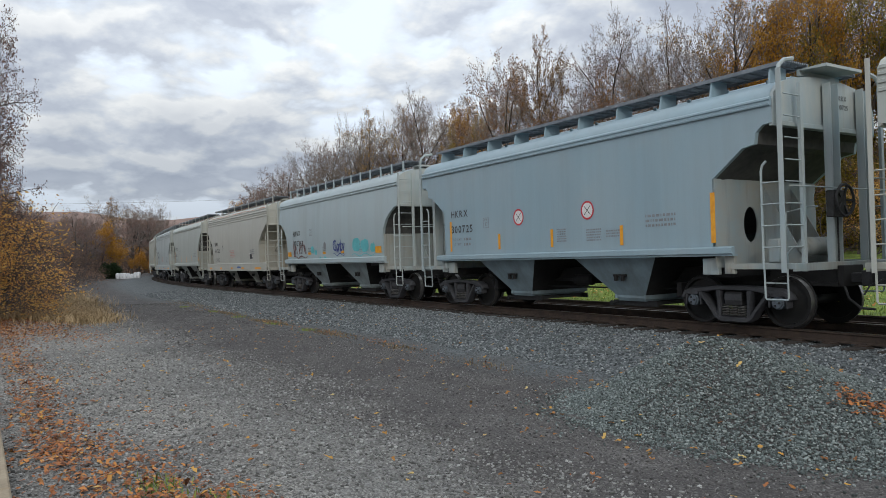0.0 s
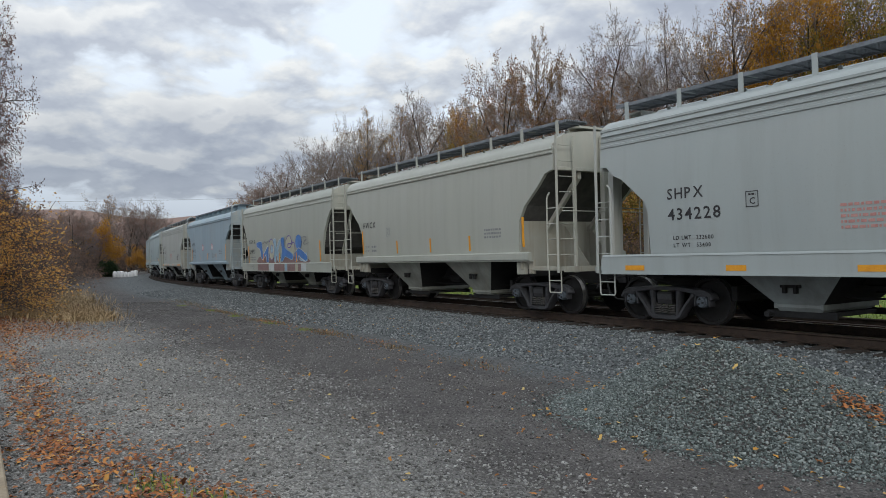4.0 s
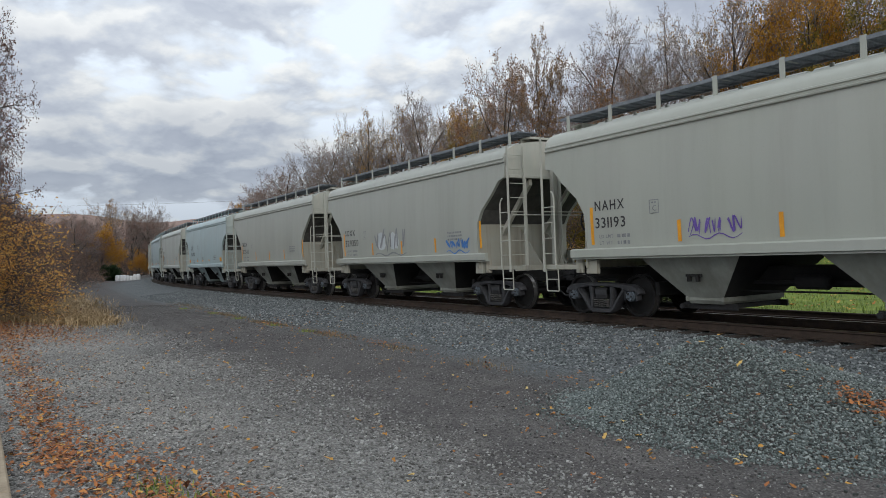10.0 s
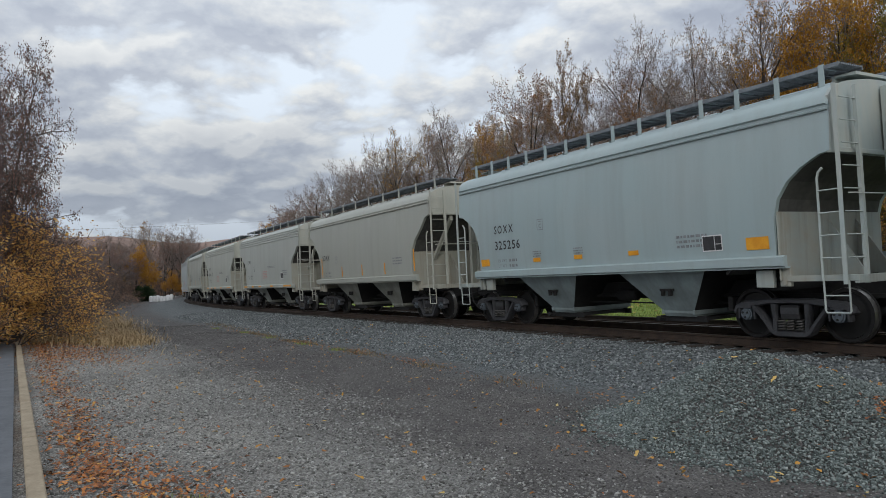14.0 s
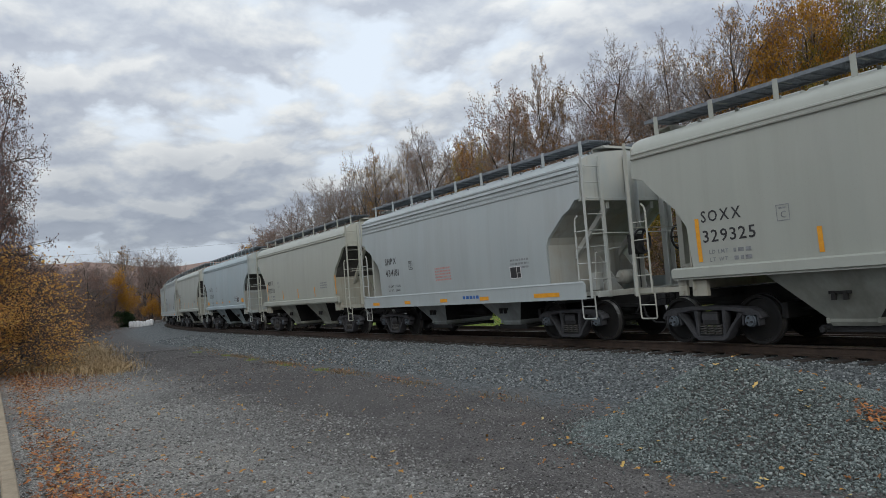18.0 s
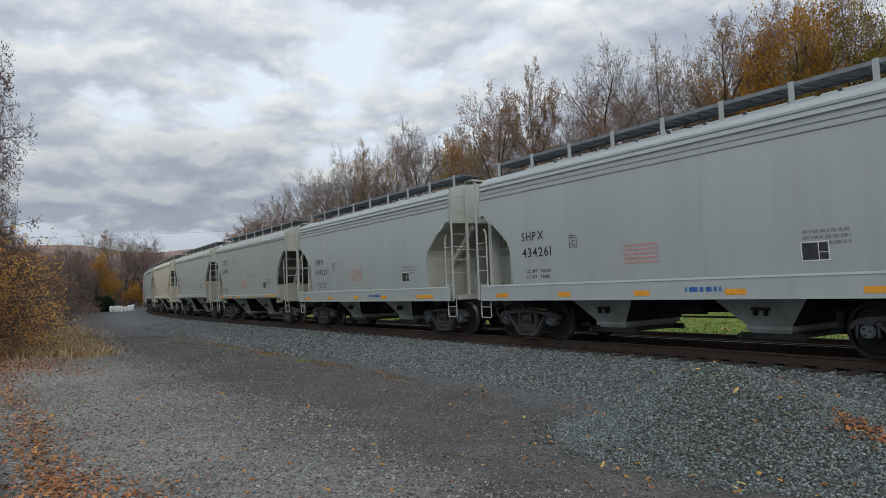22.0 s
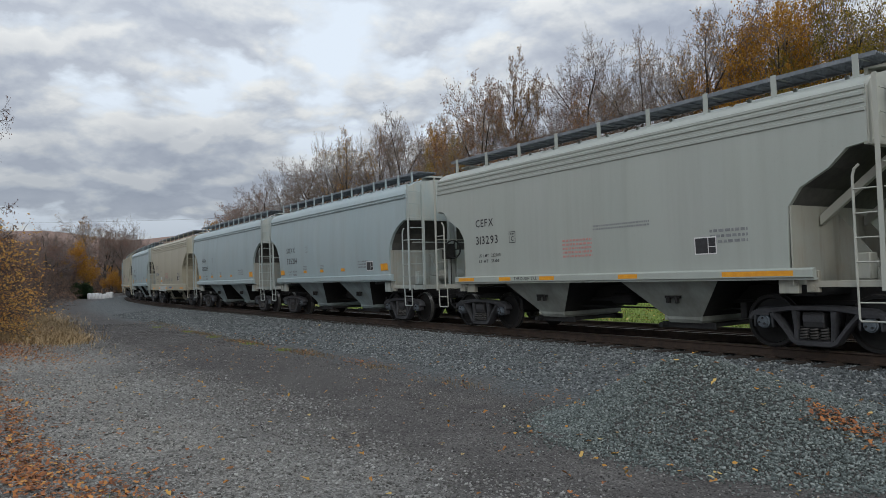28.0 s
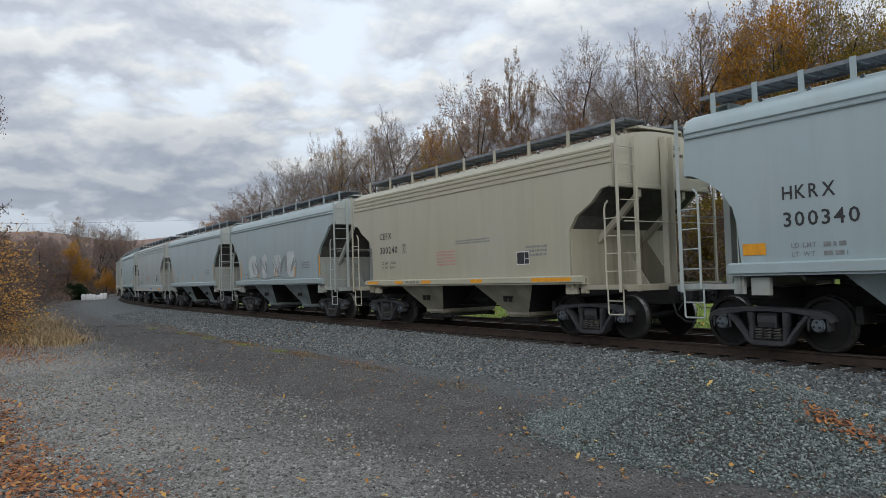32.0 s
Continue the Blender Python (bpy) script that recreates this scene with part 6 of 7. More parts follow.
def wood_meshes(limbs, seed):
    """Trunk and limbs, and the fine twigs, as two meshes."""
    trunk, twigs = Mesh(), Mesh()
    for pts, rad, level in limbs:
        if level <= 1:
            trunk.tube(pts, rad, 7 if level == 0 else 5, 0, False)
        elif level == 2:
            twigs.tube(pts, rad, 4, 0, False)
        else:
            for p, q, r0, r1 in zip(pts, pts[1:], rad, rad[1:]):
                d = (q - p).normalized()
                a = d.orthogonal()
                c = d.cross(a)
                ring = [a, a * -0.5 + c * 0.866, a * -0.5 - c * 0.866]
                twigs.add([p + w * r0 for w in ring] + [q + w * r1 for w in ring], [(0, 1, 4, 3), (1, 2, 5, 4), (2, 0, 3, 5)])
    return trunk, twigs


def raw_mesh(mb, name, mat):
    me = bpy.data.meshes.new(name)
    me.from_pydata(mb.v, [], mb.f)
    me.materials.append(mat)
    me.polygons.foreach_set("use_smooth", [True] * len(me.polygons))
    me.update()
    return me


def leaf_mesh(name, rng, tips, per_tip, size, reach, mat, keep=lambda p: True):
    """Many small folded leaves round the twig ends."""
    n = len(tips) * per_tip
    g = np.random.default_rng(int(rng.random() * 1e6))
    base = np.array([tuple(t[0]) for t in tips for _ in range(per_tip)])
    ok = np.array([keep(t[0]) for t in tips for _ in range(per_tip)], dtype=bool)
    base = base[ok]
    n = len(base)
    base = base + g.normal(0, reach, (n, 3))
    a = g.normal(0, 1, (n, 3))
    a /= np.linalg.norm(a, axis=1, keepdims=True)
    b = np.cross(a, g.normal(0, 1, (n, 3)))
    b /= np.linalg.norm(b, axis=1, keepdims=True)
    c = np.cross(a, b)
    s = g.uniform(0.6, 1.3, (n, 1)) * size
    v = np.stack([base - a * s, base + b * s * 0.6 + c * s * 0.2, base + a * s, base - b * s * 0.6 + c * s * 0.2], 1)
    f = np.arange(n * 4).reshape(n, 4)
    f = np.concatenate([f[:, [0, 1, 2]], f[:, [0, 2, 3]]])
    return fast_mesh(name, v.reshape(-1, 3), f, mat, 3)


def tree(seed, height, spread, levels, thick, leaf, per_tip, label, name="tree", first=0.25, up=0.25, forks=1.0, size=0.075, reach=0.22, part_crown=1.0, bole=0.42, limb=1.0):
    rng = random.Random(seed)
    limbs, tips = grow(rng, height, spread, levels, thick, first, up, forks, bole, limb)
    ob = thing(name, label, "tree" if name == "tree" else "shrub", "trees along the line" if name == "tree" else "bushes by the lot")
    trunk, twigs = wood_meshes(limbs, seed)
    part("trunk", raw_mesh(trunk, "trunk", M_bark), ob)
    tagged(part("branchwork", raw_mesh(twigs, "branchwork", M_thicket if name == "bush" or leaf == "thorn" else M_twig), ob), kind="stuff")
    if per_tip:
        keep = (lambda p: True) if part_crown >= 1 else (lambda p, o=seed * 7.3: noise.noise(Vector((p.x * 0.6 + o, p.y * 0.6, p.z * 0.6))) * 0.5 + 0.5 + 0.35 * math.sin(p.x * 91.7 + p.y * 57.3) * math.sin(p.z * 77.1) < 0.28 + 0.44 * part_crown)
        tagged(part("foliage", leaf_mesh("foliage", rng, tips, per_tip, size, reach, M_leaf[leaf], keep), ob), kind="stuff")
    r = np.hypot(*np.array([(t[0].x, t[0].y) for t in tips]).T)
    TOPS[ob.name] = (max(v[2] for v in twigs.v), float(np.percentile(r, 90)))
    return ob


MASTERS, TOPS = {}, {}


def master_trees():
    MASTERS["bare"] = tree(1, 14, 1.12, 5, 0.19, "mauve", 1, "tall nearly leafless grey-brown tree behind the track", part_crown=0.25, up=0.12, first=0.55, bole=0.54, limb=0.76, size=0.05, reach=0.07)
    MASTERS["bare2"] = tree(21, 14, 0.98, 5, 0.17, "gold", 1, "slender bare tree with a few yellow leaves", part_crown=0.25, up=0.14, first=0.6, bole=0.58, limb=0.69, size=0.05, reach=0.07)
    MASTERS["bare3"] = tree(33, 14, 1.15, 5, 0.20, "brown", 1, "leafless grey tree with spreading limbs", part_crown=0.15, up=0.11, first=0.55, bole=0.52, limb=0.80, size=0.045, reach=0.07)
    MASTERS["rust"] = tree(3, 13, 1.05, 5, 0.20, "rust", 2, "half-bare tree with russet autumn leaves", part_crown=0.42, up=0.11, first=0.45, bole=0.49, limb=0.76, size=0.05, reach=0.07)
    MASTERS["rust2"] = tree(43, 13, 0.95, 5, 0.19, "tawny", 2, "upright tree with patchy tawny leaves", part_crown=0.45, up=0.14, first=0.5, bole=0.56, limb=0.63, size=0.055, reach=0.07)
    MASTERS["gold"] = tree(4, 13, 0.95, 4, 0.24, "gold", 12, "tree with golden-orange autumn leaves", part_crown=0.70, first=0.4, bole=0.49, limb=0.80, size=0.06, up=0.08, reach=0.16)
    MASTERS["gold2"] = tree(14, 9, 1.0, 4, 0.16, "gold", 8, "round tree full of golden-orange leaves", first=0.08, size=0.09, up=0.15)
    MASTERS["olive"] = tree(5, 14, 0.95, 4, 0.26, "olive", 12, "tall tree with olive and yellow autumn leaves", part_crown=0.72, first=0.4, bole=0.49, limb=0.86, size=0.06, up=0.08, reach=0.16)
    MASTERS["brown"] = tree(6, 12, 1.05, 5, 0.18, "mauve", 2, "tree with dull red-brown autumn leaves", first=0.42, bole=0.49, limb=0.71, part_crown=0.35, size=0.045, up=0.10, reach=0.07)
    MASTERS["bush"] = tree(7, 4.2, 1.15, 4, 0.05, "brown", 5, "tangled brown autumn bush at the edge of the lot", "bush", forks=0.8, first=0.03, size=0.024, reach=0.07)
    MASTERS["goldbush"] = tree(8, 4.5, 1.15, 4, 0.05, "amber", 8, "bush with golden-orange leaves at the edge of the lot", "bush", forks=0.8, first=0.03, size=0.032, reach=0.10)
    MASTERS["bramble"] = tree(10, 3.4, 1.2, 4, 0.04, "brown", 1, "bare tangled bramble by the dirt road", "bush", forks=0.8, first=0.02, size=0.022, reach=0.07)
    MASTERS["olivebush"] = tree(17, 4.5, 1.15, 4, 0.05, "amber", 7, "bush with olive and yellow leaves at the edge of the lot", "bush", forks=0.8, first=0.03, size=0.032, reach=0.10, part_crown=0.8)
    MASTERS["scrub"] = tree(19, 6.5, 1.0, 4, 0.09, "olive", 9, "leafy olive and golden scrub on the wooded bank", "bush", first=0.05, size=0.085, reach=0.3, up=0.2)
    MASTERS["thorn"] = tree(18, 9, 1.3, 5, 0.13, "thorn", 2, "spreading reddish-brown tree beside the path", first=0.2, size=0.036, reach=0.06, up=0.04, bole=0.5)
    MASTERS["evergreen"] = tree(9, 3.0, 1.1, 4, 0.06, "green", 9, "dark green evergreen shrub by the road", "bush", first=0.02, size=0.08, reach=0.2)


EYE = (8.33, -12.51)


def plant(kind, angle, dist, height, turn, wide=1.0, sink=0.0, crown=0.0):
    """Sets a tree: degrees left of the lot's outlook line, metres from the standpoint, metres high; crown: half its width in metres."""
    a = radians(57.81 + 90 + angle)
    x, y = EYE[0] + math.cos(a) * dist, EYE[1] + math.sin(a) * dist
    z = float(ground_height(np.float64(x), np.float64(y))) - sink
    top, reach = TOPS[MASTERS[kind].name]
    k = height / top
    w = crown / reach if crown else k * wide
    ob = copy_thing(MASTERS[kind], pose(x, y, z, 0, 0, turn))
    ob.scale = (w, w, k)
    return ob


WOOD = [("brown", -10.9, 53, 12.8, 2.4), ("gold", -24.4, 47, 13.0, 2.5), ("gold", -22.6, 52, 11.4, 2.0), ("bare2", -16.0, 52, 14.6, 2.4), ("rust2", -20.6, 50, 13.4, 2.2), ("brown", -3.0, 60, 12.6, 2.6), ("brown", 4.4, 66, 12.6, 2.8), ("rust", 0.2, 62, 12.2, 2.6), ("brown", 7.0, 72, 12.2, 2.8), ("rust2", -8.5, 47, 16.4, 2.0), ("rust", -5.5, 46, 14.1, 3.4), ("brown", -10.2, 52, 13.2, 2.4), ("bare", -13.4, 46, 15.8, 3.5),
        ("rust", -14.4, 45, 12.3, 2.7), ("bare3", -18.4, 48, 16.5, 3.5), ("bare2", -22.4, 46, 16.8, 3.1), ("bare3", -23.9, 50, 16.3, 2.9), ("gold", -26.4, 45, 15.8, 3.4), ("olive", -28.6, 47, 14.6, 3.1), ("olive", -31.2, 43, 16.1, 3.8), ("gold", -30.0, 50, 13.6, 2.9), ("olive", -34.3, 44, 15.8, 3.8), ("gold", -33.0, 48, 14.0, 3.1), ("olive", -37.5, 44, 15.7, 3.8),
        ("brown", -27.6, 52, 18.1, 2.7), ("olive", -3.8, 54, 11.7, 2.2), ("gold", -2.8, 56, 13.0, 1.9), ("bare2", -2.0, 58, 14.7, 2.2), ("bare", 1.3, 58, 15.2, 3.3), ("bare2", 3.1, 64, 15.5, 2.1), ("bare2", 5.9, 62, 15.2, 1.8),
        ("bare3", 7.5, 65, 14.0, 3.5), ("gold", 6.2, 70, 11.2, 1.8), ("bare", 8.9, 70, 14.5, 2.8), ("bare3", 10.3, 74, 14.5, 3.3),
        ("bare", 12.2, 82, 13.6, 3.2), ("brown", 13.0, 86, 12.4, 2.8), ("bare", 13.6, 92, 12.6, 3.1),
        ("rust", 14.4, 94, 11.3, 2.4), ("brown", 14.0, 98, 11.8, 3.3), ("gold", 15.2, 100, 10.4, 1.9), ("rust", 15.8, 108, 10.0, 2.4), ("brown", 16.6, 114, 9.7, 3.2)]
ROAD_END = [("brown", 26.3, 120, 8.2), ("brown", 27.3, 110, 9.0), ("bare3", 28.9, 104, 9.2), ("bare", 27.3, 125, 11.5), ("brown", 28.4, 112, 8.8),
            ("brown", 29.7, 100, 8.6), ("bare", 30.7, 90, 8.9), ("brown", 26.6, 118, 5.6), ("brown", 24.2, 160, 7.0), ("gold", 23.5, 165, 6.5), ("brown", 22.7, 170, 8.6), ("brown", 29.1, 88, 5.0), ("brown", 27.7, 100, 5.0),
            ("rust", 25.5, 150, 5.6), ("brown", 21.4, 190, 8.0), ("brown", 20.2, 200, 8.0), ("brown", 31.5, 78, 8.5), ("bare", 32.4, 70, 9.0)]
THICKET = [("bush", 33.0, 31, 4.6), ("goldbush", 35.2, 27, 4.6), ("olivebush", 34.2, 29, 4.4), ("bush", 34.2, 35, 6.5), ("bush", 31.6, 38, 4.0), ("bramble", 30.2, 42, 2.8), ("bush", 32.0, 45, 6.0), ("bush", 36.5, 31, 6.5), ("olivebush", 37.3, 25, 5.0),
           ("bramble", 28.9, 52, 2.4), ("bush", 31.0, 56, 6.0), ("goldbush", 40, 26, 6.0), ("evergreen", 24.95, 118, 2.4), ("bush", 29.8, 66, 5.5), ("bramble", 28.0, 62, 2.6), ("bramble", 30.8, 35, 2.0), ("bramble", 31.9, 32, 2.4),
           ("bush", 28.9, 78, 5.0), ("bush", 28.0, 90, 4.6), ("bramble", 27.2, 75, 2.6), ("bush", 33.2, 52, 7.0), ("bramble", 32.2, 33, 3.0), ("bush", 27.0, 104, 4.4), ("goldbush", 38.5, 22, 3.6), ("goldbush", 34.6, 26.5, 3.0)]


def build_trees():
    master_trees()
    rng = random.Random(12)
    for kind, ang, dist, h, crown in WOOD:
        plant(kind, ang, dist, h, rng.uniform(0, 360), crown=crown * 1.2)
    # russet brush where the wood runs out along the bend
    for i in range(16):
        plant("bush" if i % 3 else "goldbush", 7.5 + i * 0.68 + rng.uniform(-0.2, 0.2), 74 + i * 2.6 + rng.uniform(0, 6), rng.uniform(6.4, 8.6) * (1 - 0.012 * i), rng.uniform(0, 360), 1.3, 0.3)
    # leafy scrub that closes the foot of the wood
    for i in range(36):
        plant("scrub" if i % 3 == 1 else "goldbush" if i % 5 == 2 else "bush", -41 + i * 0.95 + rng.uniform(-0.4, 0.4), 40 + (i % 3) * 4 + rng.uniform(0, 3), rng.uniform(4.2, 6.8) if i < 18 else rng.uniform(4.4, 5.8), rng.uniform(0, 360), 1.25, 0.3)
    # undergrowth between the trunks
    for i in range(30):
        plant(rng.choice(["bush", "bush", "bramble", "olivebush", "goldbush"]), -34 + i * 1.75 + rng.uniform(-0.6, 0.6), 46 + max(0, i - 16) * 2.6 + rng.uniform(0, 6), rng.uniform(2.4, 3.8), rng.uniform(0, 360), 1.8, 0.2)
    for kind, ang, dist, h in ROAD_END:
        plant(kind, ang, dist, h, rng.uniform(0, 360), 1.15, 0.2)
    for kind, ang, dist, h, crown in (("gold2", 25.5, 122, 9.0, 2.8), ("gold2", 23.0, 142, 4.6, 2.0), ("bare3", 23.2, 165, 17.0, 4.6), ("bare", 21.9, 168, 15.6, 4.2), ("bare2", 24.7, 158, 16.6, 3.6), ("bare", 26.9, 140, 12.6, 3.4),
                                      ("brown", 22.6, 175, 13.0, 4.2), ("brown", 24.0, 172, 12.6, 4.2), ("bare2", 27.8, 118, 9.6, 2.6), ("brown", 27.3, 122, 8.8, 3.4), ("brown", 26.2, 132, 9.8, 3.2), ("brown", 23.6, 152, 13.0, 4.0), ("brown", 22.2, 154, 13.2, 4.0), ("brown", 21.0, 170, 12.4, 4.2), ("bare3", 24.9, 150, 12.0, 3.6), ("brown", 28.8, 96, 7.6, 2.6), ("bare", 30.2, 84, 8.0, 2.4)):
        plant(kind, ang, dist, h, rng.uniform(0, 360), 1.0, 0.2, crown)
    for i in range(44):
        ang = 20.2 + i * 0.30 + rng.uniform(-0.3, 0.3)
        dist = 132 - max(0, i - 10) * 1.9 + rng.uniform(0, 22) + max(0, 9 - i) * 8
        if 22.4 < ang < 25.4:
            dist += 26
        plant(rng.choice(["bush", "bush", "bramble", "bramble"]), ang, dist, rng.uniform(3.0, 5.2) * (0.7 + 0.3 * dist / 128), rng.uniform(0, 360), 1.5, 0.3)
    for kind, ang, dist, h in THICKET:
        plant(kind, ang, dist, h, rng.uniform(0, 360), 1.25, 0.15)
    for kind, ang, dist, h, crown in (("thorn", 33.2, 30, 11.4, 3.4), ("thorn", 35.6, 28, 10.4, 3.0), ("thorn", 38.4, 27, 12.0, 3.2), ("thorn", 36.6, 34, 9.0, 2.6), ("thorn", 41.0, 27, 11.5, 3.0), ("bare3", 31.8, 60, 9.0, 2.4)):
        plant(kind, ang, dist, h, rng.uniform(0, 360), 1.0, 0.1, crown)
    for m in MASTERS.values():
        for o in (*m.children_recursive, m):
            bpy.data.objects.remove(o)


build_trees()


# ---------------------------------------------------------------- distant ridge
def build_ridge():
    m = plain("hazy_autumn_woods", (0.20, 0.135, 0.115), (0.30, 0.20, 0.16), 0.012, 0.95)
    mb = Mesh()
    vs, n = [], 60
    for i in range(n):
        a = radians(57.81 + 90 - 30 + i * 1.6)
        top = 128 + 12 * math.sin(i * 0.35) + 6 * math.sin(i * 1.1)
        for r, z in ((1250, -2), (1500, top * 0.55), (1900, top)):
            vs.append((math.cos(a) * r, math.sin(a) * r, z))
    mb.add(vs, [(i * 3 + j, i * 3 + 3 + j, i * 3 + 4 + j, i * 3 + 1 + j) for i in range(n - 1) for j in range(2)])
    thing("hillside", "long low ridge of brown autumn woods on the horizon", "hill", kind="structure", data=mb.mesh("hillside", m, 60))


build_ridge()


# ---------------------------------------------------------------- path and its timber edge
def build_path():
    m = plain("worn_asphalt", (0.085, 0.093, 0.105), (0.135, 0.145, 0.16), 3.0, 0.85, 0.0, 0.5)
    mb = Mesh().prism([(-20.0, -13.05), (5.5, -12.62), (5.5, -15.6), (-20.0, -16.0)], "z", -0.5, -0.20)
    thing("asphalt_path", "worn dark grey asphalt path edged with timber", "path", kind="structure", data=mb.mesh("asphalt_path", m))
    wood = plain("weathered_timber", (0.24, 0.19, 0.13), (0.38, 0.31, 0.22), 5.0, 0.9, 0.0, 0.4)
    a, b = Vector((-20.0, -12.95, 0)), Vector((5.5, -12.44, 0))
    d = (b - a).normalized()
    for i in range(8):
        p, q = a + d * (i * 3.19 + 0.012), a + d * (i * 3.19 + 3.178)
        mb = Mesh().box(((p + q) / 2) + Vector((0, 0, -0.24)), ((q - p).length, 0.14, 0.18), 0, pose(0, 0, 0, 0, 0, math.degrees(math.atan2(d.y, d.x))).to_3x3())
        thing("timber_edging", "weathered timber beam edging the asphalt path", "timber edging", "edging of the path", data=mb.mesh("timber_edging", wood))


build_path()


# ---------------------------------------------------------------- fallen leaves, dry grass, small things
def leaf_litter():
    """Fallen leaves as small curled blades lying on the ground, in drifts and singly."""
    rng = np.random.default_rng(8)

    def drift(n, x, y, sx, sy):
        return np.stack([rng.normal(x, sx, n), rng.normal(y, sy, n)], -1)
    gold, rust = [], []
    # along the timber edge and the near foot of the lot
    for x in np.arange(-19, 6, 0.8):
        n = 130 if x > -3 else 70
        rust.append(drift(int(n * rng.uniform(0.4, 1.3)), x, -12.32 + 0.02 * x + 0.26 + rng.uniform(-0.08, 0.16), 0.5, 0.17))
        rust.append(drift(n // 4, x, -11.6 + 0.02 * x, 0.7, 0.5))
    for x, y, n, sx, sy in ((2.4, -11.55, 300, 0.6, 0.2), (3.5, -11.2, 420, 0.5, 0.2), (4.4, -10.8, 120, 0.5, 0.25), (0.6, -12.1, 330, 0.6, 0.22), (4.5, -11.2, 260, 0.4, 0.16), (5.0, -10.75, 110, 0.35, 0.25), (1.6, -11.7, 160, 0.7, 0.3), (-15.5, -11.2, 900, 1.6, 0.7), (-18.5, -11.8, 1500, 1.6, 0.8), (-13.5, -11.6, 700, 1.4, 0.5), (-11, -10.6, 220, 1.2, 0.4),
                            (-13.5, -5.1, 110, 1.1, 0.2), (-9.2, -5.05, 90, 0.8, 0.15), (-6.2, -5.05, 90, 0.5, 0.16), (-22, -5.0, 170, 3.5, 0.3), (-3.5, -5.3, 60, 1.8, 0.25), (4.6, -5.3, 260, 0.24, 0.17), (0.6, -5.0, 40, 0.6, 0.3), (5.0, -8.4, 30, 0.8, 0.5)):
        rust.append(drift(n, x, y, sx, sy))
    gold.append(np.stack([rng.uniform(-14, 7.0, 480), rng.uniform(-12.6, -5.2, 480)], -1))
    gold.append(np.stack([rng.uniform(0.5, 6.0, 150), rng.uniform(-7.6, -3.4, 150)], -1))
    gold.append(np.stack([rng.uniform(-16, 9.0, 260), rng.uniform(-5.2, -1.8, 260)], -1))
    lawn = np.stack([rng.uniform(-40, 9, 2600), rng.uniform(7.2, 24, 2600)], -1)
    m, nt, b = material("fallen_leaves", 0.75)
    g = nt.nodes.new("ShaderNodeNewGeometry")
    lk(nt, ramp(nt, g.outputs["Random Per Island"], [(0.0, (0.11, 0.045, 0.022)), (0.35, (0.27, 0.095, 0.035)), (0.7, (0.42, 0.155, 0.045)), (0.92, (0.54, 0.23, 0.055)), (1.0, (0.60, 0.36, 0.09))]), b.inputs["Base Color"])
    m2, nt, b = material("fallen_yellow_leaves", 0.75)
    g = nt.nodes.new("ShaderNodeNewGeometry")
    lk(nt, ramp(nt, g.outputs["Random Per Island"], [(0.0, (0.20, 0.08, 0.025)), (0.4, (0.40, 0.17, 0.035)), (0.8, (0.55, 0.30, 0.05)), (1.0, (0.60, 0.46, 0.18))]), b.inputs["Base Color"])
    for name, xy, mat, size, label in (("leaf_drift", np.concatenate(rust), m, (0.017, 0.040), "drifts of orange-brown fallen leaves on the gravel"), ("scattered_leaves", np.concatenate(gold), m2, (0.024, 0.05), "single yellow leaves scattered over gravel and road"),
                                       ("lawn_leaves", lawn, m2, (0.05, 0.10), "yellow leaves strewn on the lawn behind the track")):
        n = len(xy)
        z = surface(xy[:, 0], xy[:, 1]) + rng.uniform(0.012, 0.05, n)
        a, s = rng.uniform(0, 2 * np.pi, n), rng.uniform(*size, n)
        ring = np.array([(1.0, 0.0), (0.45, 0.42), (0.1, 0.36), (-0.35, 0.6), (-0.8, 0.0), (-0.35, -0.6), (0.1, -0.36), (0.45, -0.42)])
        r = ring[None] * rng.uniform(0.75, 1.2, (n, 8, 1)) * s[:, None, None]
        ca, sa = np.cos(a)[:, None], np.sin(a)[:, None]
        x, y = r[..., 0] * ca - r[..., 1] * sa, r[..., 0] * sa + r[..., 1] * ca
        curl = rng.uniform(-0.1, 0.55, (n, 1))
        w = np.abs(r[..., 1]) * curl + rng.normal(0, 0.12, (n, 8)) * s[:, None] + r[..., 0] * rng.normal(0, 0.3, (n, 1))
        ringv = np.stack([x + xy[:, :1], y + xy[:, 1:], w + z[:, None]], -1)
        mid = np.stack([xy[:, 0], xy[:, 1], z], -1)[:, None]
        v = np.concatenate([mid, ringv], 1)
        f = np.array([(0, i + 1, (i + 1) % 8 + 1) for i in range(8)])
        f = (f[None] + (np.arange(n) * 9)[:, None, None]).reshape(-1, 3)
        thing(name, label, "fallen leaves", kind="stuff", data=fast_mesh(name, v.reshape(-1, 3), f, mat, 3))


leaf_litter()


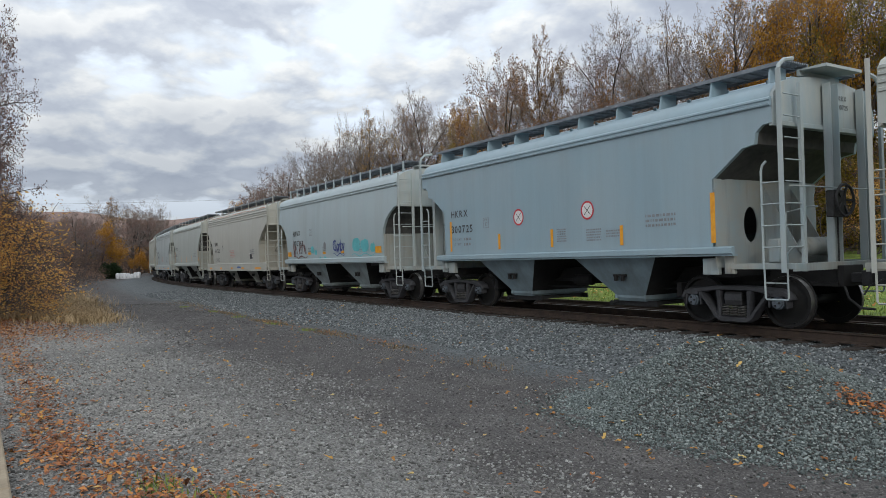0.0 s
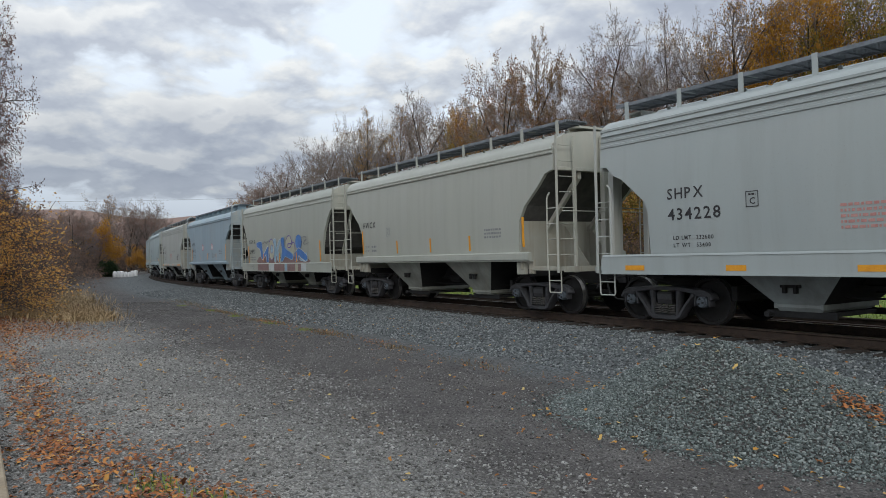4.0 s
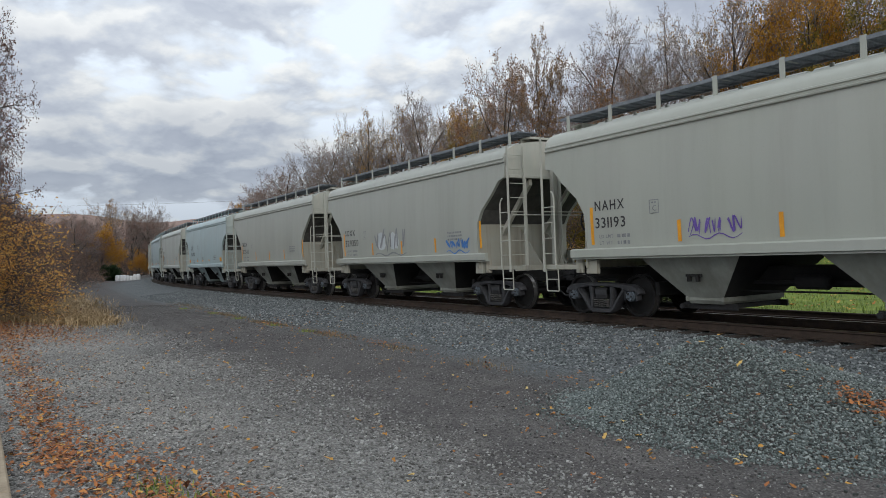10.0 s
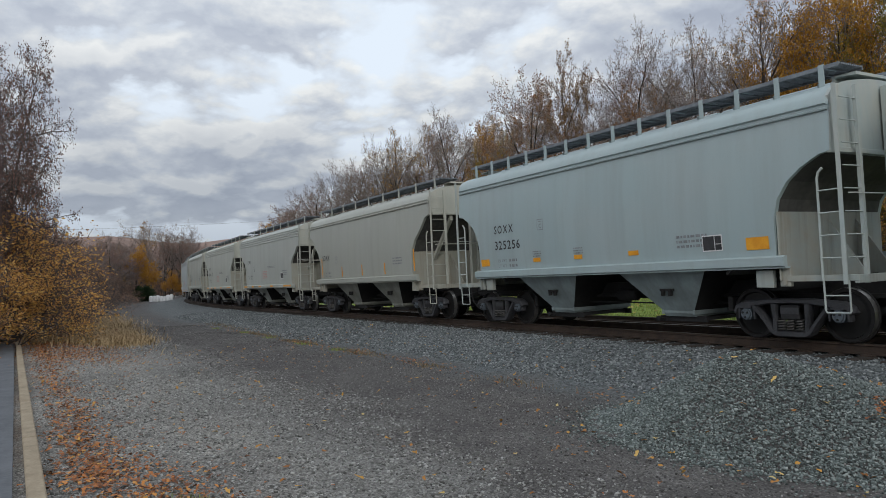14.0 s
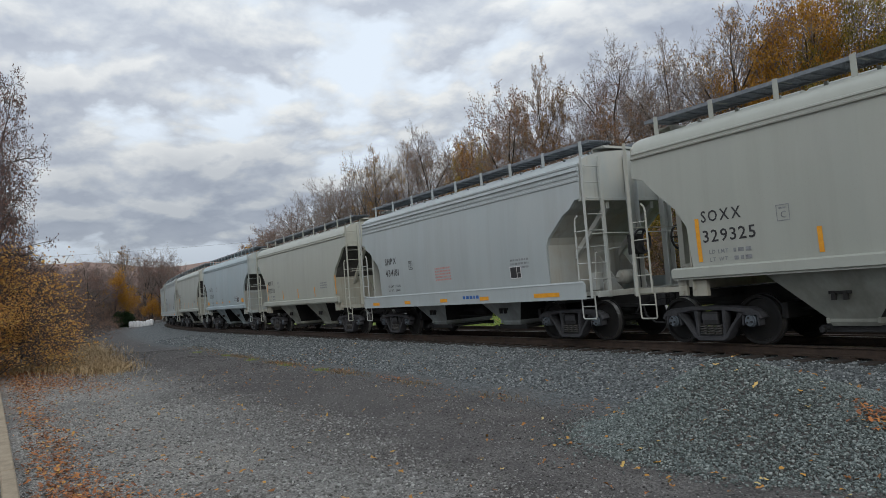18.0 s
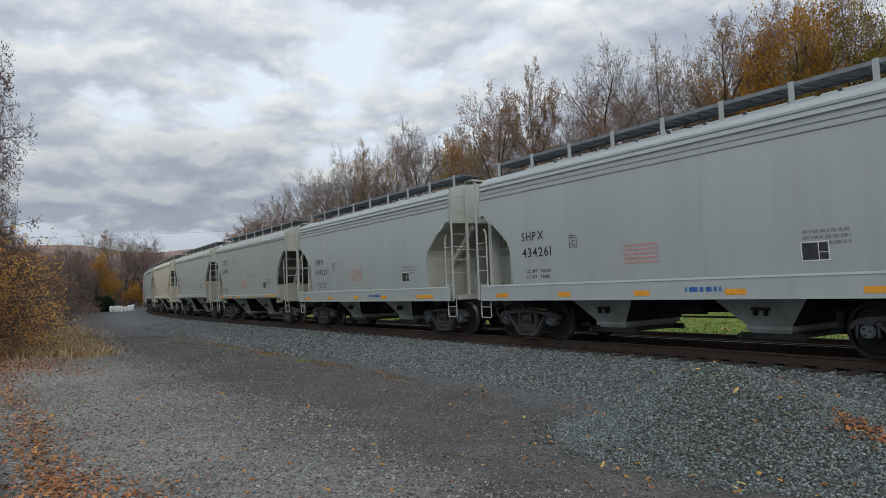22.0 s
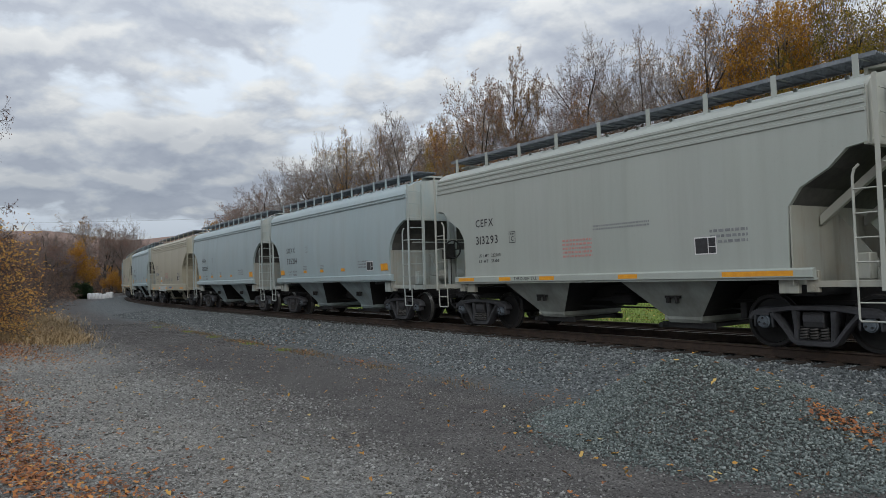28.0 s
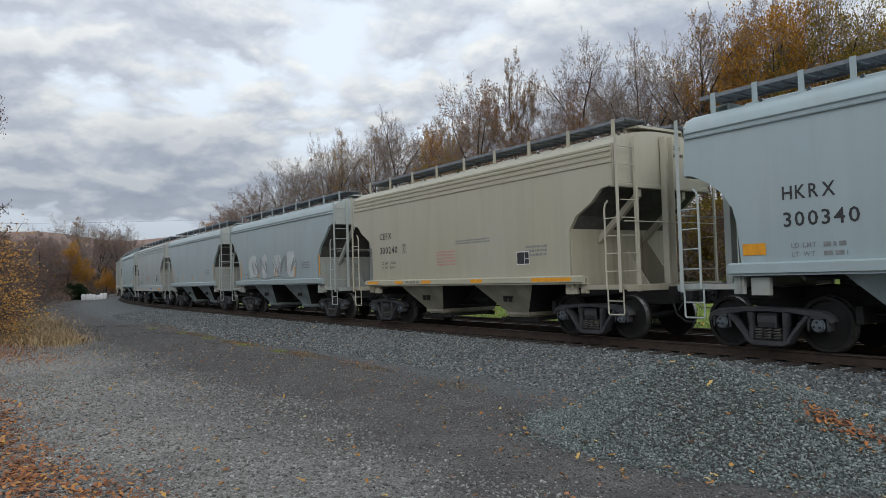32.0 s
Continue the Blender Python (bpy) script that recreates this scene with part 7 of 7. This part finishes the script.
def blades(name, xy, height, mat, label, lean=0.35, width=0.008):
    """Grass blades, each one bent strip."""
    rng = np.random.default_rng(len(xy) + 3)
    n = len(xy)
    z = surface(xy[:, 0], xy[:, 1]) - 0.01
    h = height * rng.uniform(0.5, 1.25, n)
    a = rng.uniform(0, 2 * np.pi, n)
    dx, dy = np.cos(a), np.sin(a)
    k = rng.uniform(0.1, 1, n) * lean * h
    w = width * rng.uniform(0.7, 1.4, n)
    base = np.stack([xy[:, 0], xy[:, 1], z], -1)
    side = np.stack([-dy * w, dx * w, np.zeros(n)], -1)
    mid = base + np.stack([dx * k * 0.3, dy * k * 0.3, h * 0.6], -1)
    tip = base + np.stack([dx * k, dy * k, h], -1)
    v = np.stack([base - side, base + side, mid + side * 0.7, mid - side * 0.7, tip], 1)
    f = np.array([(0, 1, 2), (0, 2, 3), (3, 2, 4)])
    f = (f[None] + (np.arange(n) * 5)[:, None, None]).reshape(-1, 3)
    thing(name, label, "grass", kind="stuff", data=fast_mesh(name, v.reshape(-1, 3), f, mat, 3))


def build_grass():
    rng = np.random.default_rng(21)
    tan = island_stone("dry_tan_grass", [(0.0, (0.22, 0.145, 0.075)), (0.5, (0.42, 0.29, 0.145)), (1.0, (0.60, 0.45, 0.25))])
    green = island_stone("lawn_grass", [(0.0, (0.11, 0.17, 0.025)), (0.5, (0.23, 0.32, 0.05)), (1.0, (0.40, 0.45, 0.11))])
    pts = [np.stack([rng.normal(x, sx, n), rng.normal(y, sy, n)], -1) for x, y, sx, sy, n in ((-19.5, -10.0, 1.6, 0.5, 5000), (-22, -11.2, 2.0, 0.7, 5000), (-25, -10.2, 3.0, 0.7, 4500), (-33, -9.6, 4.0, 0.8, 4000), (-45, -9.0, 7.0, 0.9, 3500))]
    blades("dry_grass", np.concatenate(pts), 0.24, tan, "tufts of dry tan grass at the edge of the lot", 2.2, 0.010)
    weed = [np.stack([rng.normal(x, sx, n), rng.normal(y, 0.16, n)], -1) for x, y, sx, n in ((-9.2, -5.05, 0.7, 330), (-14.0, -5.1, 0.9, 420), (-19, -5.0, 1.3, 420), (-27, -4.6, 2.0, 500), (-5.2, -5.2, 0.4, 120), (-2.0, -5.2, 0.7, 100))]
    brown = island_stone("withered_weeds", [(0.0, (0.10, 0.065, 0.035)), (0.5, (0.20, 0.14, 0.07)), (1.0, (0.34, 0.25, 0.12))])
    blades("weeds", np.concatenate(weed), 0.07, brown, "low dry brown weeds along the foot of the ballast", 1.6, 0.009)
    xy = np.stack([rng.uniform(-32, 9, 26000), 5.4 + rng.uniform(0, 1, 26000) ** 1.6 * 15], -1)
    blades("lawn", xy, 0.11, green, "green autumn lawn behind the track", 0.6, 0.016)
    tuft = [np.stack([rng.normal(x, 0.16, 120), rng.normal(y, 0.1, 120)], -1) for x, y in ((3.2, -11.2), (2.6, -11.5), (-10.5, -5.2), (-13, -5.3), (-17, -5.2), (-20.5, -5.2), (-25, -5.3))]
    blades("grass_tufts", np.concatenate(tuft), 0.07, green, "small green grass tufts in the gravel", 0.8, 0.006)


build_grass()


def build_bags():
    m = plain("white_plastic_sheet", (0.62, 0.63, 0.65), (0.80, 0.81, 0.82), 2.0, 0.45)
    for i in range(7):
        rng = random.Random(i)
        w, h = 0.50 * rng.uniform(0.85, 1.1), 0.85 * rng.uniform(0.85, 1.1)
        mb = Mesh()
        rings = [(0.0, 0.42), (0.06, 0.5), (h * 0.4, 0.53), (h * 0.8, 0.5), (h * 0.97, 0.38), (h, 0.2)]
        vs = []
        for z, r in rings:
            for j in range(12):
                a = 2 * math.pi * j / 12
                c, s = math.cos(a), math.sin(a)
                q = 1.0 / max(abs(c), abs(s)) ** 0.6
                vs.append((c * r * q * w * rng.uniform(0.97, 1.03), s * r * q * w * rng.uniform(0.97, 1.03), z))
        fs = [(k * 12 + j, k * 12 + (j + 1) % 12, k * 12 + 12 + (j + 1) % 12, k * 12 + 12 + j) for k in range(5) for j in range(12)] + [tuple(range(60, 72))]
        mb.add(vs, fs)
        a = radians(57.81 + 90 + 24.5 - i * 0.235)
        x, y = EYE[0] + math.cos(a) * 114, EYE[1] + math.sin(a) * 114
        thing("bulk_bag", "white bulk bag standing at the far end of the road", "bag", "bags at the road's end", data=mb.mesh("bulk_bag", m, 50),
              place=pose(x, y, float(ground_height(np.float64(x), np.float64(y))), 0, 0, 60))


build_bags()


def build_cable():
    m = plain("black_cable", (0.03, 0.03, 0.032), (0.06, 0.06, 0.062), 2.0, 0.7)
    a, b = Vector((-135, -50, 12.8)), Vector((-60, 62, 12.0))
    pts = [a.lerp(b, k / 24) - Vector((0, 0, 2.2 * 4 * (k / 24) * (1 - k / 24))) for k in range(25)]
    thing("overhead_cable", "thin black overhead cable sagging across the road", "cable", data=Mesh().tube(pts, 0.012, 5).mesh("overhead_cable", m))
    for p in (a, b):
        g = float(ground_height(np.float64(p.x), np.float64(p.y)))
        pole = thing("utility_pole", "weathered wooden utility pole holding the cable", "pole", "poles of the cable", data=Mesh().tube([(p.x, p.y, g - 0.3), (p.x, p.y, p.z + 0.5)], [0.16, 0.11], 10).mesh("utility_pole", M_bark, 40))
        part("crossarm", Mesh().box((p.x, p.y, p.z - 0.1), (0.12, 2.2, 0.12)).mesh("crossarm", M_bark), pole)


build_cable()


# ---------------------------------------------------------------- what moves
def motions():
    for car, start in CARS:
        rows = []
        for i in range(65):
            s = start + SPEED * i * 0.5 + float(np.interp(i * 0.5, [0, 3.5, 6, 10, 14, 17, 20, 32], [0.10, 0.12, -0.02, 0.0, -0.07, -0.10, 0.0, 0.0]))
            a, b = along(s - TRUCK), along(s + TRUCK)
            c, d = (a + b) / 2, b - a
            rows.append((i * 0.5, pose(c.x, c.y, 0, 0, 0, math.degrees(math.atan2(d.y, d.x)))))
        walk(car, rows)
        # the wheels roll while the car goes by the lot
        t0, t1 = max(0.0, (-38 - start) / SPEED), min(32.0, (9 - start) / SPEED)
        if t1 <= t0:
            continue
        f0, f1 = int(t0 * FPS), int(t1 * FPS) + 1
        for axle in [o for o in car.children_recursive if o.name.startswith("wheelset")]:
            x = axle.matrix_basis.translation.x
            rows = [(f / FPS, pose(x, 0, 0.457, 0, math.degrees(SPEED * (f - f0) / FPS / 0.457), 0)) for f in range(f0, f1 + 1)]
            if f0 > 0:
                rows.insert(0, (0.0, rows[0][1]))
            if f1 < 960:
                rows.append((32.0, rows[-1][1]))
            walk(axle, rows)


motions()
